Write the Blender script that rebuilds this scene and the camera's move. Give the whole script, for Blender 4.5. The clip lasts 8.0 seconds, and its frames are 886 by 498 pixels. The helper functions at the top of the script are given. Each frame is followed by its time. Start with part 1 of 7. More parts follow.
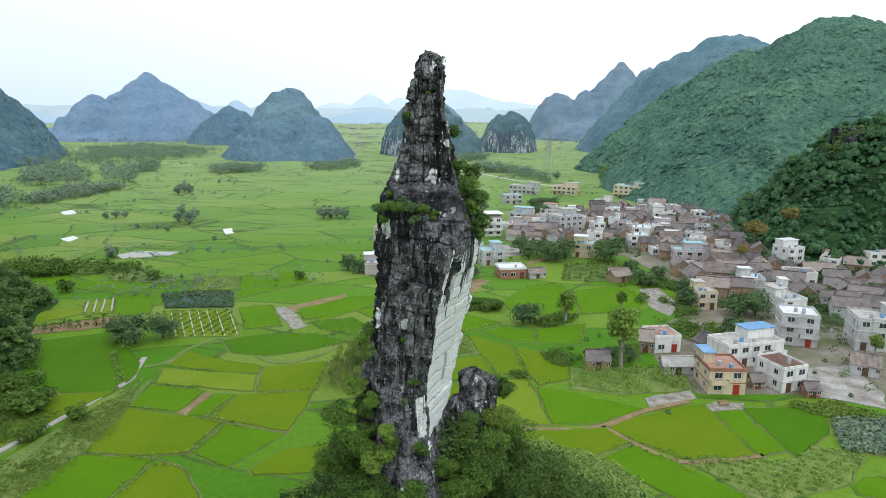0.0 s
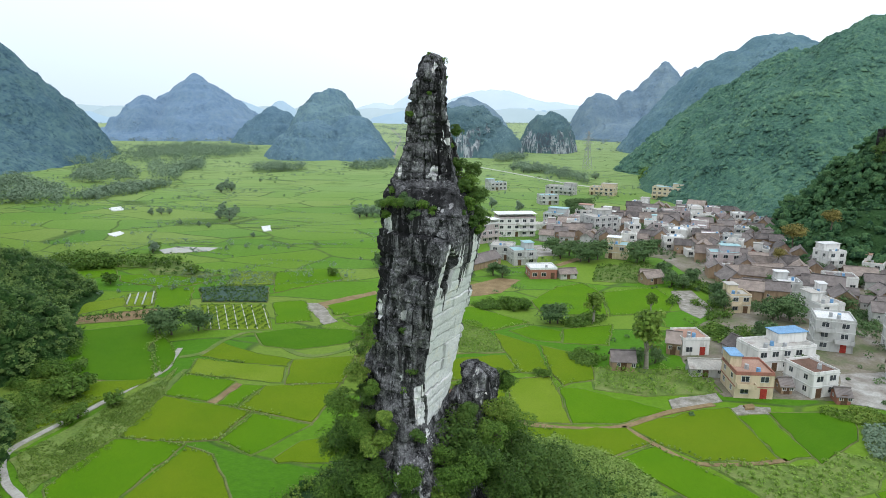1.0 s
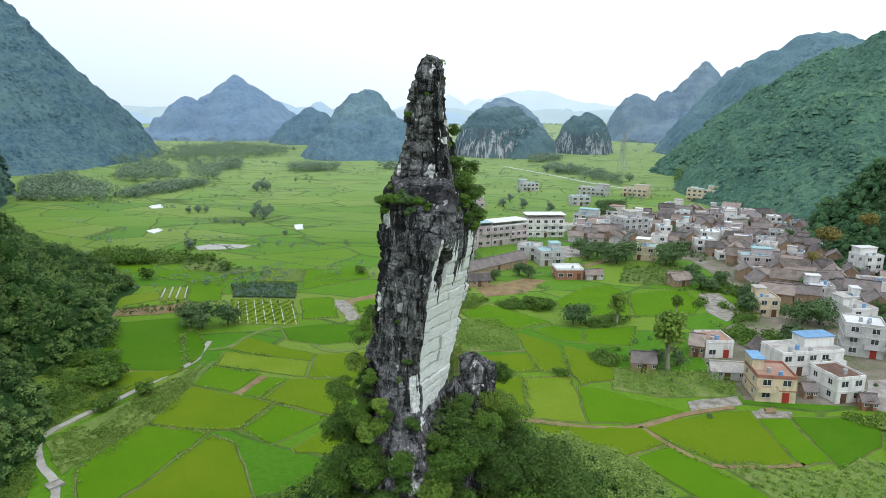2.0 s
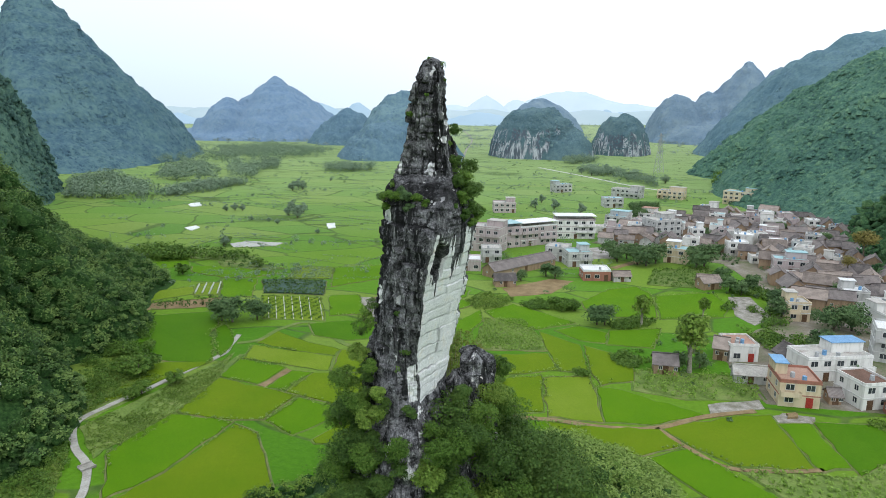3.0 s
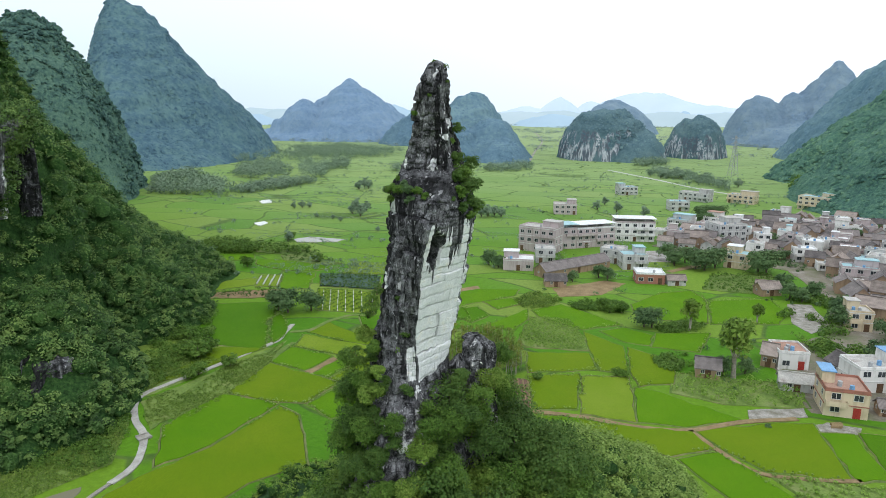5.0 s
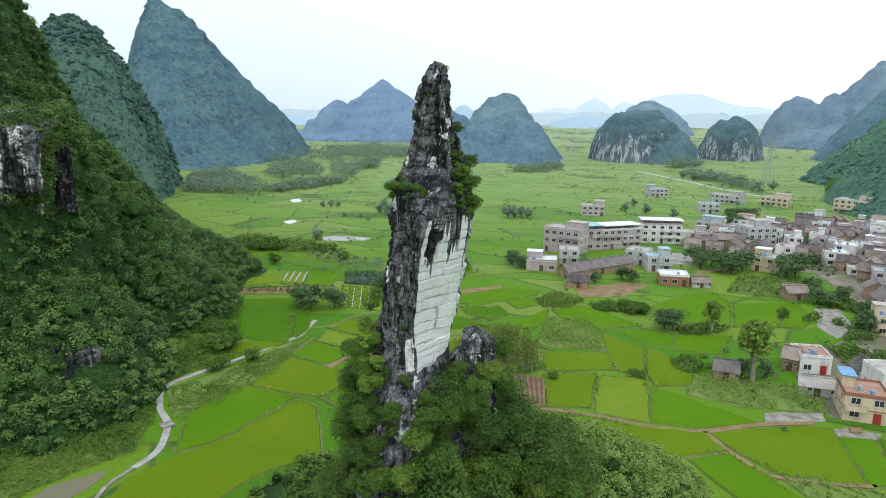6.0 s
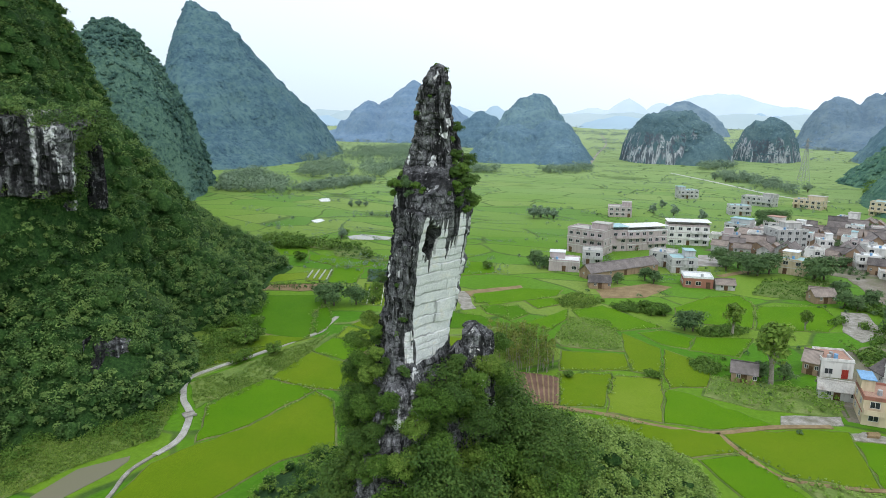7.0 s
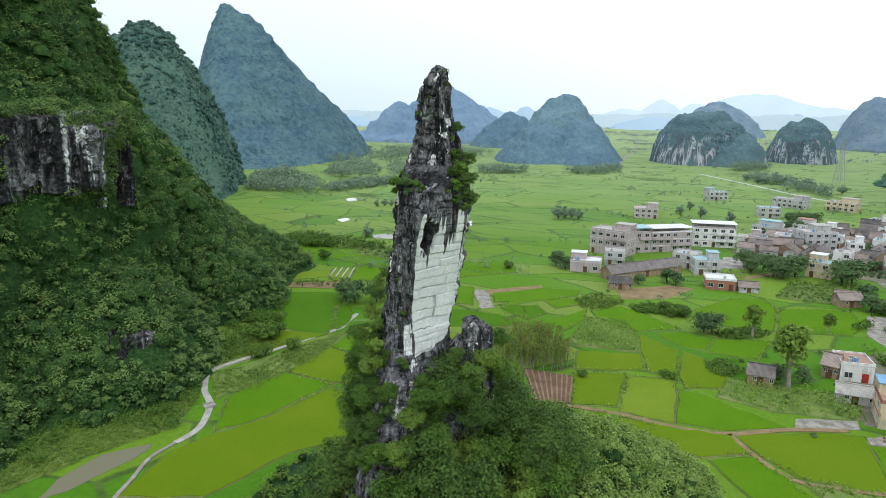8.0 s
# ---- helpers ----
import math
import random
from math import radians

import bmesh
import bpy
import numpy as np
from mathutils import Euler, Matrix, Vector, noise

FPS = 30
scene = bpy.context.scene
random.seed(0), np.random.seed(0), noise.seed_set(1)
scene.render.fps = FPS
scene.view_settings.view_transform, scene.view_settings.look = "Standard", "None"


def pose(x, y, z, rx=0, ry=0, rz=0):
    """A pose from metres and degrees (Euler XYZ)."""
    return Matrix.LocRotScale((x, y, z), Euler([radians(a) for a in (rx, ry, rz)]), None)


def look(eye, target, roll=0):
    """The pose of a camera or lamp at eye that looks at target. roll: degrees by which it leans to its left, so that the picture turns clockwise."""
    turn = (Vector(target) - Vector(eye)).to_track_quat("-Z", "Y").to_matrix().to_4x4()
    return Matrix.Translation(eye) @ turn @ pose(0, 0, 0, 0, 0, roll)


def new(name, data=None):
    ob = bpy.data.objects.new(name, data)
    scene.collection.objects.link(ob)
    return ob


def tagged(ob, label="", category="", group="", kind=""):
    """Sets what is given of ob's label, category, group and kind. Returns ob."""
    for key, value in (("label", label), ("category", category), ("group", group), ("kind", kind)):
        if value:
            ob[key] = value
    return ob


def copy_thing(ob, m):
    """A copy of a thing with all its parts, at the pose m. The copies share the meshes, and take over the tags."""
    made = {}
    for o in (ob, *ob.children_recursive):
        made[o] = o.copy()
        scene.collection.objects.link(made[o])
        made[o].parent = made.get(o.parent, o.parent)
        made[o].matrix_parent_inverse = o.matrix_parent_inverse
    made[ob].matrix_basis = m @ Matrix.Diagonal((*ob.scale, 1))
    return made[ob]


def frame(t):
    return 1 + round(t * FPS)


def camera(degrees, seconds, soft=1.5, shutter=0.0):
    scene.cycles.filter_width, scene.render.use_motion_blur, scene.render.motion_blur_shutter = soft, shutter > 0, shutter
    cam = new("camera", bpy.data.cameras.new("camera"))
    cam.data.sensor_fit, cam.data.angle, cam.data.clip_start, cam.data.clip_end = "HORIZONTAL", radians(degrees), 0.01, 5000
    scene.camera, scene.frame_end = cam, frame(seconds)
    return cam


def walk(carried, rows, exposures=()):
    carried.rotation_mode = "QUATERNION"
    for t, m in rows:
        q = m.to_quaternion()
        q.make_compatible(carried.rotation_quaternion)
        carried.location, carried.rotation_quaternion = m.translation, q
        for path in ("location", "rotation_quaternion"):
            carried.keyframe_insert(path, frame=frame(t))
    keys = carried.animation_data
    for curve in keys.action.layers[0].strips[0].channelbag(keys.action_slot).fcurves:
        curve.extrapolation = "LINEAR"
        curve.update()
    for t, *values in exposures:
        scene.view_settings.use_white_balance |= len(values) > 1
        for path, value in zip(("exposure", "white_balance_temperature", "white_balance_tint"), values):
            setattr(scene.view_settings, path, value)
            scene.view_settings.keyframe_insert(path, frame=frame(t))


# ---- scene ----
cam = camera(67.6, 8.0, soft=0.7)
METRES, EYE, TILT, LEAN, TURN = 32.0, 61.5, 0.0, 0.0, 0.0
ROWS = [
    (0.0, 0.0, 0.0, 0.0, 0.12, -12.28, -0.55),
    (0.5, 0.0533, -0.0294, -0.0004, 1.96, -12.29, -0.56),
    (1.0, 0.108, -0.0585, -0.0006, 3.68, -12.29, -0.55),
    (1.5, 0.164, -0.0874, -0.0007, 5.25, -12.27, -0.53),
    (3.0, 0.3371, -0.167, -0.0013, 10.09, -12.2, -0.55),
    (3.5, 0.3956, -0.1904, -0.0023, 11.68, -12.16, -0.59),
    (4.0, 0.4542, -0.2114, -0.0032, 13.28, -12.15, -0.57),
    (4.5, 0.513, -0.2301, -0.0039, 14.85, -12.15, -0.55),
    (6.0, 0.6927, -0.2819, -0.0072, 19.22, -12.08, -0.6),
    (6.5, 0.7534, -0.2961, -0.0073, 20.61, -12.07, -0.61),
    (7.0, 0.8144, -0.3092, -0.0072, 21.99, -12.05, -0.58),
    (7.5, 0.8753, -0.3212, -0.0071, 23.32, -12.03, -0.57),
    (8.0, 0.9371, -0.3321, -0.0068, 24.64, -12.02, -0.56),
]
walk(cam, [(t, pose(0, 0, EYE, TILT, LEAN, TURN) @ pose(METRES * x, METRES * y, METRES * z, 90 + pitch, roll, yaw)) for t, x, y, z, yaw, pitch, roll in ROWS])

# ---- world and light ----
SUN_EL, SUN_ROT = 58.0, 150.0
world = bpy.data.worlds.new("overcast_sky")
scene.world = world
world.use_nodes = True
wn = world.node_tree
sky = wn.nodes.new("ShaderNodeTexSky")
sky.sky_type, sky.sun_disc = "NISHITA", False
sky.sun_elevation, sky.sun_rotation = radians(SUN_EL), radians(SUN_ROT)
sky.air_density, sky.dust_density, sky.ozone_density = 1.0, 4.0, 1.0
cloud = wn.nodes.new("ShaderNodeHueSaturation")
cloud.inputs["Saturation"].default_value = 0.22
wn.links.new(sky.outputs[0], cloud.inputs["Color"])
back = wn.nodes["Background"]
veil = wn.nodes.new("ShaderNodeMix")
veil.data_type = "RGBA"
veil.inputs[0].default_value = 0.85
wn.links.new(cloud.outputs[0], veil.inputs[6])
# thinner cloud, a little blue, low towards the north-west
view = wn.nodes.new("ShaderNodeTexCoord")
thin = wn.nodes.new("ShaderNodeVectorMath")
thin.operation = "DOT_PRODUCT"
thin.inputs[1].default_value = (-0.75, 0.45, -1.5)
wn.links.new(view.outputs["Generated"], thin.inputs[0])
tone = wn.nodes.new("ShaderNodeValToRGB")
tone.color_ramp.elements[0].position, tone.color_ramp.elements[0].color = 0.2, (9.7, 10.7, 11.6, 1)
tone.color_ramp.elements[1].position, tone.color_ramp.elements[1].color = 0.85, (6.0, 7.3, 8.4, 1)
wn.links.new(thin.outputs["Value"], tone.inputs[0])
wn.links.new(tone.outputs[0], veil.inputs[7])
wn.links.new(veil.outputs[2], back.inputs[0])
back.inputs[1].default_value = 0.12
sun_data = bpy.data.lights.new("sun", "SUN")
sun_data.energy, sun_data.angle, sun_data.color = 0.45, radians(14), (1.0, 0.97, 0.92)
sun = new("sun", sun_data)
az = radians(SUN_ROT)
toward = Vector((math.sin(az) * math.cos(radians(SUN_EL)), math.cos(az) * math.cos(radians(SUN_EL)), math.sin(radians(SUN_EL))))
sun.matrix_world = look(toward * 300, (0, 0, 0))
scene.view_settings.exposure = 0.22


# ---- materials ----
def material(name, rough=0.85, spec=0.3, metal=0.0):
    m = bpy.data.materials.new(name)
    m.use_nodes = True
    b = m.node_tree.nodes["Principled BSDF"]
    b.inputs["Roughness"].default_value = rough
    b.inputs["Specular IOR Level"].default_value = spec
    b.inputs["Metallic"].default_value = metal
    return m, m.node_tree, b


def ramp(nt, fac, *stops):
    r = nt.nodes.new("ShaderNodeValToRGB")
    el = r.color_ramp.elements
    while len(el) < len(stops):
        el.new(0.5)
    for e, (p, c) in zip(el, stops):
        e.position, e.color = p, (*c, 1)
    nt.links.new(fac, r.inputs[0])
    return r.outputs[0]


def coords(nt, scale=(1, 1, 1), rot=(0, 0, 0)):
    tc = nt.nodes.new("ShaderNodeNewGeometry")
    mp = nt.nodes.new("ShaderNodeMapping")
    mp.inputs["Scale"].default_value = scale
    mp.inputs["Rotation"].default_value = [radians(a) for a in rot]
    nt.links.new(tc.outputs["Position"], mp.inputs[0])
    return mp.outputs[0]


def noise_tex(nt, vec, scale, detail=4.0, rough=0.55):
    n = nt.nodes.new("ShaderNodeTexNoise")
    n.inputs["Scale"].default_value, n.inputs["Detail"].default_value, n.inputs["Roughness"].default_value = scale, detail, rough
    nt.links.new(vec, n.inputs["Vector"])
    return n.outputs["Fac"]


def mix(nt, fac, a, b, mode="MIX"):
    n = nt.nodes.new("ShaderNodeMix")
    n.data_type, n.blend_type = "RGBA", mode
    for s, v in ((n.inputs[0], fac), (n.inputs[6], a), (n.inputs[7], b)):
        if isinstance(v, (int, float)):
            s.default_value = v
        elif isinstance(v, tuple):
            s.default_value = (*v, 1)
        else:
            nt.links.new(v, s)
    return n.outputs[2]


def math_node(nt, op, a, b=0.0):
    n = nt.nodes.new("ShaderNodeMath")
    n.operation = op
    for s, v in zip(n.inputs, (a, b)):
        if isinstance(v, (int, float)):
            s.default_value = v
        else:
            nt.links.new(v, s)
    return n.outputs[0]


def bump(nt, b, height, strength, dist):
    n = nt.nodes.new("ShaderNodeBump")
    n.inputs["Strength"].default_value, n.inputs["Distance"].default_value = strength, dist
    nt.links.new(height, n.inputs["Height"])
    nt.links.new(n.outputs[0], b.inputs["Normal"])


def grained(name, a, b, scale=1.0, fine=12.0, rough=0.85, bumpy=0.3, dist=0.03, c=None, spec=0.3):
    """Two tones by a coarse noise, with a fine grain and relief."""
    m, nt, p = material(name, rough, spec)
    v = coords(nt)
    n1, n2 = noise_tex(nt, v, scale, 3), noise_tex(nt, v, fine, 3)
    col = ramp(nt, n1, (0.32, a), (0.68, b)) if c is None else ramp(nt, n1, (0.3, a), (0.55, b), (0.75, c))
    grain = ramp(nt, n2, (0.25, (0.72, 0.72, 0.72)), (0.75, (1.2, 1.2, 1.2)))
    nt.links.new(mix(nt, 1.0, col, grain, "MULTIPLY"), p.inputs["Base Color"])
    bump(nt, p, n2, bumpy, dist)
    return m


def warmer(*cs):
    return [(r * 1.1, g * 0.98, b * 1.08) for r, g, b in cs]


def foliage(name, a, b, c, thin=0.25, patch=0.12, tone=False):
    """Leaves: tone by leaf and by patch, some light let through."""
    m, nt, p = material(name, 0.65, 0.12)
    # Darkest leaf tone cut to stand in for shade between leaves.
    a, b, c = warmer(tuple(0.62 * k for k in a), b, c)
    g = nt.nodes.new("ShaderNodeNewGeometry")
    n = noise_tex(nt, coords(nt), patch, 3)
    f = math_node(nt, "ADD", math_node(nt, "MULTIPLY", g.outputs["Random Per Island"], 0.42), math_node(nt, "MULTIPLY", n, 0.75))
    if tone:
        at = nt.nodes.new("ShaderNodeAttribute")
        at.attribute_name = "tone"
        f = math_node(nt, "ADD", math_node(nt, "MULTIPLY", f, 0.6), math_node(nt, "MULTIPLY", at.outputs["Fac"], 0.5))
    col = ramp(nt, f, (0.25, a), (0.55, b), (0.9, c))
    nt.links.new(col, p.inputs["Base Color"])
    t = nt.nodes.new("ShaderNodeBsdfTranslucent")
    nt.links.new(col, t.inputs[0])
    s = nt.nodes.new("ShaderNodeMixShader")
    s.inputs[0].default_value = thin * 0.4
    nt.links.new(p.outputs[0], s.inputs[1])
    nt.links.new(t.outputs[0], s.inputs[2])
    nt.links.new(s.outputs[0], nt.nodes["Material Output"].inputs[0])
    return m


def paddy_mat(name, a, b):
    """Standing rice: blotches of ripeness, faint rows, fine blades."""
    m, nt, p = material(name, 0.85, 0.06)
    a, b = warmer(a, b)
    v = coords(nt)
    n1 = noise_tex(nt, v, 0.09, 4, 0.6)
    n2 = noise_tex(nt, coords(nt, (6, 1.2, 1), (0, 0, 25)), 1.6, 3)
    n3 = noise_tex(nt, v, 9.0, 2)
    col = ramp(nt, n1, (0.3, a), (0.7, b))
    col = mix(nt, 0.85, col, ramp(nt, n2, (0.3, (0.76, 0.8, 0.7)), (0.7, (1.15, 1.12, 1.1))), "MULTIPLY")
    col = mix(nt, 0.8, col, ramp(nt, n3, (0.3, (0.7, 0.72, 0.7)), (0.7, (1.2, 1.2, 1.2))), "MULTIPLY")
    nt.links.new(col, p.inputs["Base Color"])
    bump(nt, p, n3, 0.5, 0.12)
    return m


def ground_mat():
    """Valley floor: a patchwork of rice plots with weedy banks between them."""
    m, nt, p = material("valley_floor", 0.9, 0.15)
    warp = nt.nodes.new("ShaderNodeTexNoise")
    warp.inputs["Scale"].default_value = 0.012
    v0 = coords(nt, (1, 1, 0))
    nt.links.new(v0, warp.inputs["Vector"])
    off = nt.nodes.new("ShaderNodeVectorMath")
    off.operation = "MULTIPLY_ADD"
    off.inputs[1].default_value = (40, 40, 0)
    nt.links.new(warp.outputs["Color"], off.inputs[0])
    nt.links.new(v0, off.inputs[2])
    mp = nt.nodes.new("ShaderNodeMapping")
    mp.inputs["Scale"].default_value, mp.inputs["Rotation"].default_value = (1 / 44, 1 / 24, 1), (0, 0, 0.25)
    nt.links.new(off.outputs[0], mp.inputs[0])
    cell = nt.nodes.new("ShaderNodeTexVoronoi")
    cell.inputs["Scale"].default_value = 1.0
    edge = nt.nodes.new("ShaderNodeTexVoronoi")
    edge.feature = "DISTANCE_TO_EDGE"
    edge.inputs["Scale"].default_value = 1.0
    for t in (cell, edge):
        nt.links.new(mp.outputs[0], t.inputs["Vector"])
    sep = nt.nodes.new("ShaderNodeSeparateColor")
    nt.links.new(cell.outputs["Color"], sep.inputs[0])
    plot = ramp(nt, sep.outputs[0], (0.0, (0.06, 0.185, 0.006)), (0.35, (0.085, 0.215, 0.008)), (0.7, (0.12, 0.235, 0.014)), (1.0, (0.165, 0.25, 0.04)))
    big = ramp(nt, noise_tex(nt, v0, 0.006, 4), (0.35, (0.82, 0.86, 0.8)), (0.7, (1.2, 1.08, 1.3)))
    plot = mix(nt, 1.0, plot, big, "MULTIPLY")
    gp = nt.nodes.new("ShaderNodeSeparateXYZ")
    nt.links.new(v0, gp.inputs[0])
    # Haze painted into the plots: their colour pales with distance along y.
    far_haze = math_node(nt, "ADD", math_node(nt, "MULTIPLY", gp.outputs[1], 0.00125), math_node(nt, "MULTIPLY", noise_tex(nt, v0, 0.008, 3), 0.5))
    plot = mix(nt, ramp(nt, far_haze, (0.5, (0, 0, 0)), (1.0, (0.8, 0.8, 0.8))), plot, (0.23, 0.325, 0.13))
    # A second painted haze step for the plots farthest out.
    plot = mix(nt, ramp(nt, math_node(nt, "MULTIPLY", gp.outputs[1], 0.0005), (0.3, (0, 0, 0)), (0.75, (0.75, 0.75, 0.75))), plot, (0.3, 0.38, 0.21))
    fine = ramp(nt, noise_tex(nt, v0, 0.8, 5, 0.65), (0.3, (0.75, 0.78, 0.7)), (0.7, (1.2, 1.15, 1.15)))
    plot = mix(nt, 0.8, plot, fine, "MULTIPLY")
    weed = ramp(nt, noise_tex(nt, v0, 0.25, 4), (0.35, (0.035, 0.075, 0.015)), (0.6, (0.08, 0.13, 0.03)), (0.8, (0.15, 0.14, 0.06)))
    bank = ramp(nt, edge.outputs["Distance"], (0.008, (1, 1, 1)), (0.022, (0, 0, 0)))
    scrub = ramp(nt, noise_tex(nt, v0, 0.011, 5, 0.6), (0.6, (0, 0, 0)), (0.66, (1, 1, 1)))
    k = math_node(nt, "MAXIMUM", math_node(nt, "MULTIPLY", bank, 0.85), math_node(nt, "MULTIPLY", scrub, 0.7))
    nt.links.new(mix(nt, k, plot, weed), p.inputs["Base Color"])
    bump(nt, p, noise_tex(nt, v0, 2.0, 4), 0.5, 0.3)
    return m


def woods_mat(name, a, b, c, rock=0.0, fine=0.55, deep=1.6):
    """Closed canopy on a hillside, bare limestone where it is sheer."""
    m, nt, p = material(name, 0.9, 0.1)
    v = coords(nt)
    n1, n2 = noise_tex(nt, v, 0.018, 4), noise_tex(nt, v, fine, 7, 0.72)
    n3 = noise_tex(nt, v, fine * 0.3, 4, 0.6)
    f = math_node(nt, "ADD", math_node(nt, "MULTIPLY", n1, 0.35), math_node(nt, "ADD", math_node(nt, "MULTIPLY", n2, 0.4), math_node(nt, "MULTIPLY", n3, 0.25)))
    col = ramp(nt, f, (0.4, a), (0.5, b), (0.6, c))
    if rock:
        g = nt.nodes.new("ShaderNodeNewGeometry")
        s = nt.nodes.new("ShaderNodeSeparateXYZ")
        nt.links.new(g.outputs["Normal"], s.inputs[0])
        st = noise_tex(nt, coords(nt, (1, 1, 0.12)), 0.14, 4)
        steep = math_node(nt, "ADD", s.outputs[2], math_node(nt, "MULTIPLY", st, 0.9))
        k = ramp(nt, steep, (rock, (1, 1, 1)), (rock + 0.08, (0, 0, 0)))
        stone = ramp(nt, st, (0.42, (0.1, 0.125, 0.155)), (0.5, (0.5, 0.53, 0.57)), (0.56, (0.12, 0.145, 0.175)))
        col = mix(nt, k, col, stone)
    nt.links.new(col, p.inputs["Base Color"])
    bump(nt, p, math_node(nt, "ADD", n2, n3), 1.0, deep)
    return m


def canopy_mat(name, a, b, c, fine=2.0, deep=0.4):
    """Tree crowns: tone by tree and by patch, leafy mottling and relief."""
    m, nt, p = material(name, 0.8, 0.08)
    g = nt.nodes.new("ShaderNodeNewGeometry")
    v = coords(nt)
    n1, n2, n3 = noise_tex(nt, v, fine, 5, 0.7), noise_tex(nt, v, fine * 0.32, 3, 0.6), noise_tex(nt, v, 0.02, 3)
    f = math_node(nt, "ADD", math_node(nt, "MULTIPLY", g.outputs["Random Per Island"], 0.12), math_node(nt, "MULTIPLY", n1, 0.5))
    f = math_node(nt, "ADD", f, math_node(nt, "MULTIPLY", math_node(nt, "ADD", n2, n3), 0.2))
    col = ramp(nt, f, (0.4, a), (0.51, b), (0.63, c))
    nt.links.new(col, p.inputs["Base Color"])
    bump(nt, p, n1, 1.0, deep)
    return m


def rock_mat():
    """Karst limestone: black-grey weathered skin, pale fresh face, drip stains, dirt in the cracks, painted shade in
    the hollow.
    """
    m, nt, p = material("limestone", 0.9, 0.15)
    v = coords(nt)
    at, cr = nt.nodes.new("ShaderNodeAttribute"), nt.nodes.new("ShaderNodeAttribute")
    at.attribute_name, cr.attribute_name = "fresh", "crack"
    streak = noise_tex(nt, coords(nt, (1, 1, 0.09)), 1.0, 6, 0.65)
    wide = noise_tex(nt, coords(nt, (1, 1, 0.2)), 0.28, 4, 0.55)
    blotch = noise_tex(nt, v, 0.9, 6, 0.7)
    grain = noise_tex(nt, v, 7.0, 6, 0.8)
    fleck = noise_tex(nt, coords(nt, (1, 1, 0.45)), 2.6, 5, 0.7)
    dark = ramp(nt, math_node(nt, "ADD", math_node(nt, "MULTIPLY", blotch, 0.55), math_node(nt, "MULTIPLY", grain, 0.45)),
                (0.41, (0.01, 0.01, 0.011)), (0.465, (0.055, 0.055, 0.059)), (0.52, (0.145, 0.145, 0.154)), (0.61, (0.34, 0.34, 0.355)))
    k = math_node(nt, "ADD", math_node(nt, "MULTIPLY", streak, 0.5), math_node(nt, "MULTIPLY", wide, 0.5))
    dark = mix(nt, ramp(nt, k, (0.522, (0, 0, 0)), (0.545, (0.92, 0.92, 0.92))), dark, (0.01, 0.01, 0.011))
    dark = mix(nt, ramp(nt, fleck, (0.615, (0, 0, 0)), (0.65, (0.8, 0.8, 0.8))), dark, (0.5, 0.5, 0.51))
    pale = ramp(nt, blotch, (0.32, (0.7, 0.7, 0.72)), (0.55, (0.84, 0.84, 0.855)), (0.74, (0.82, 0.76, 0.68)))
    pale = mix(nt, 0.7, pale, ramp(nt, grain, (0.34, (0.7, 0.7, 0.72)), (0.54, (1.03, 1.03, 1.03))), "MULTIPLY")
    pale = mix(nt, ramp(nt, streak, (0.6, (0, 0, 0)), (0.68, (0.6, 0.6, 0.6))), pale, (0.2, 0.2, 0.215))
    col = mix(nt, ramp(nt, math_node(nt, "ADD", at.outputs["Fac"], math_node(nt, "MULTIPLY", math_node(nt, "SUBTRACT", blotch, 0.5), 0.9)), (0.42, (0, 0, 0)), (0.56, (1, 1, 1))), dark, pale)
    col = mix(nt, math_node(nt, "MULTIPLY", cr.outputs["Fac"], 0.9), col, (0.014, 0.014, 0.015))
    nt.links.new(col, p.inputs["Base Color"])
    bump(nt, p, math_node(nt, "ADD", grain, blotch), 0.9, 0.15)
    return m


def wall_mat(name, a, b, rough=0.85):
    """Plaster or concrete with rain streaks and patches."""
    m, nt, p = material(name, rough, 0.25)
    st = noise_tex(nt, coords(nt, (1, 1, 0.15)), 0.9, 4)
    n = noise_tex(nt, coords(nt), 0.35, 4)
    f = math_node(nt, "ADD", math_node(nt, "MULTIPLY", st, 0.6), math_node(nt, "MULTIPLY", n, 0.4))
    nt.links.new(ramp(nt, f, (0.36, b), (0.52, a)), p.inputs["Base Color"])
    bump(nt, p, noise_tex(nt, coords(nt), 8, 3), 0.15, 0.02)
    return m


def tile_mat(name, a, b):
    """Weathered clay roof: courses of tiles and moss patches, tone by roof."""
    m, nt, p = material(name, 0.9, 0.15)
    oi = nt.nodes.new("ShaderNodeObjectInfo")
    tc = nt.nodes.new("ShaderNodeTexCoord")
    w = nt.nodes.new("ShaderNodeTexWave")
    w.bands_direction = "X"
    w.inputs["Scale"].default_value, w.inputs["Distortion"].default_value = 1.3, 0.6
    nt.links.new(tc.outputs["Object"], w.inputs["Vector"])
    n = noise_tex(nt, coords(nt), 0.5, 5, 0.65)
    f = math_node(nt, "ADD", math_node(nt, "MULTIPLY", n, 0.75), math_node(nt, "MULTIPLY", oi.outputs["Random"], 0.3))
    col = ramp(nt, f, (0.32, a), (0.72, b))
    col = mix(nt, 0.55, col, ramp(nt, w.outputs["Fac"], (0.2, (0.6, 0.6, 0.6)), (0.7, (1.15, 1.15, 1.15))), "MULTIPLY")
    nt.links.new(col, p.inputs["Base Color"])
    bump(nt, p, w.outputs["Fac"], 0.6, 0.06)
    return m


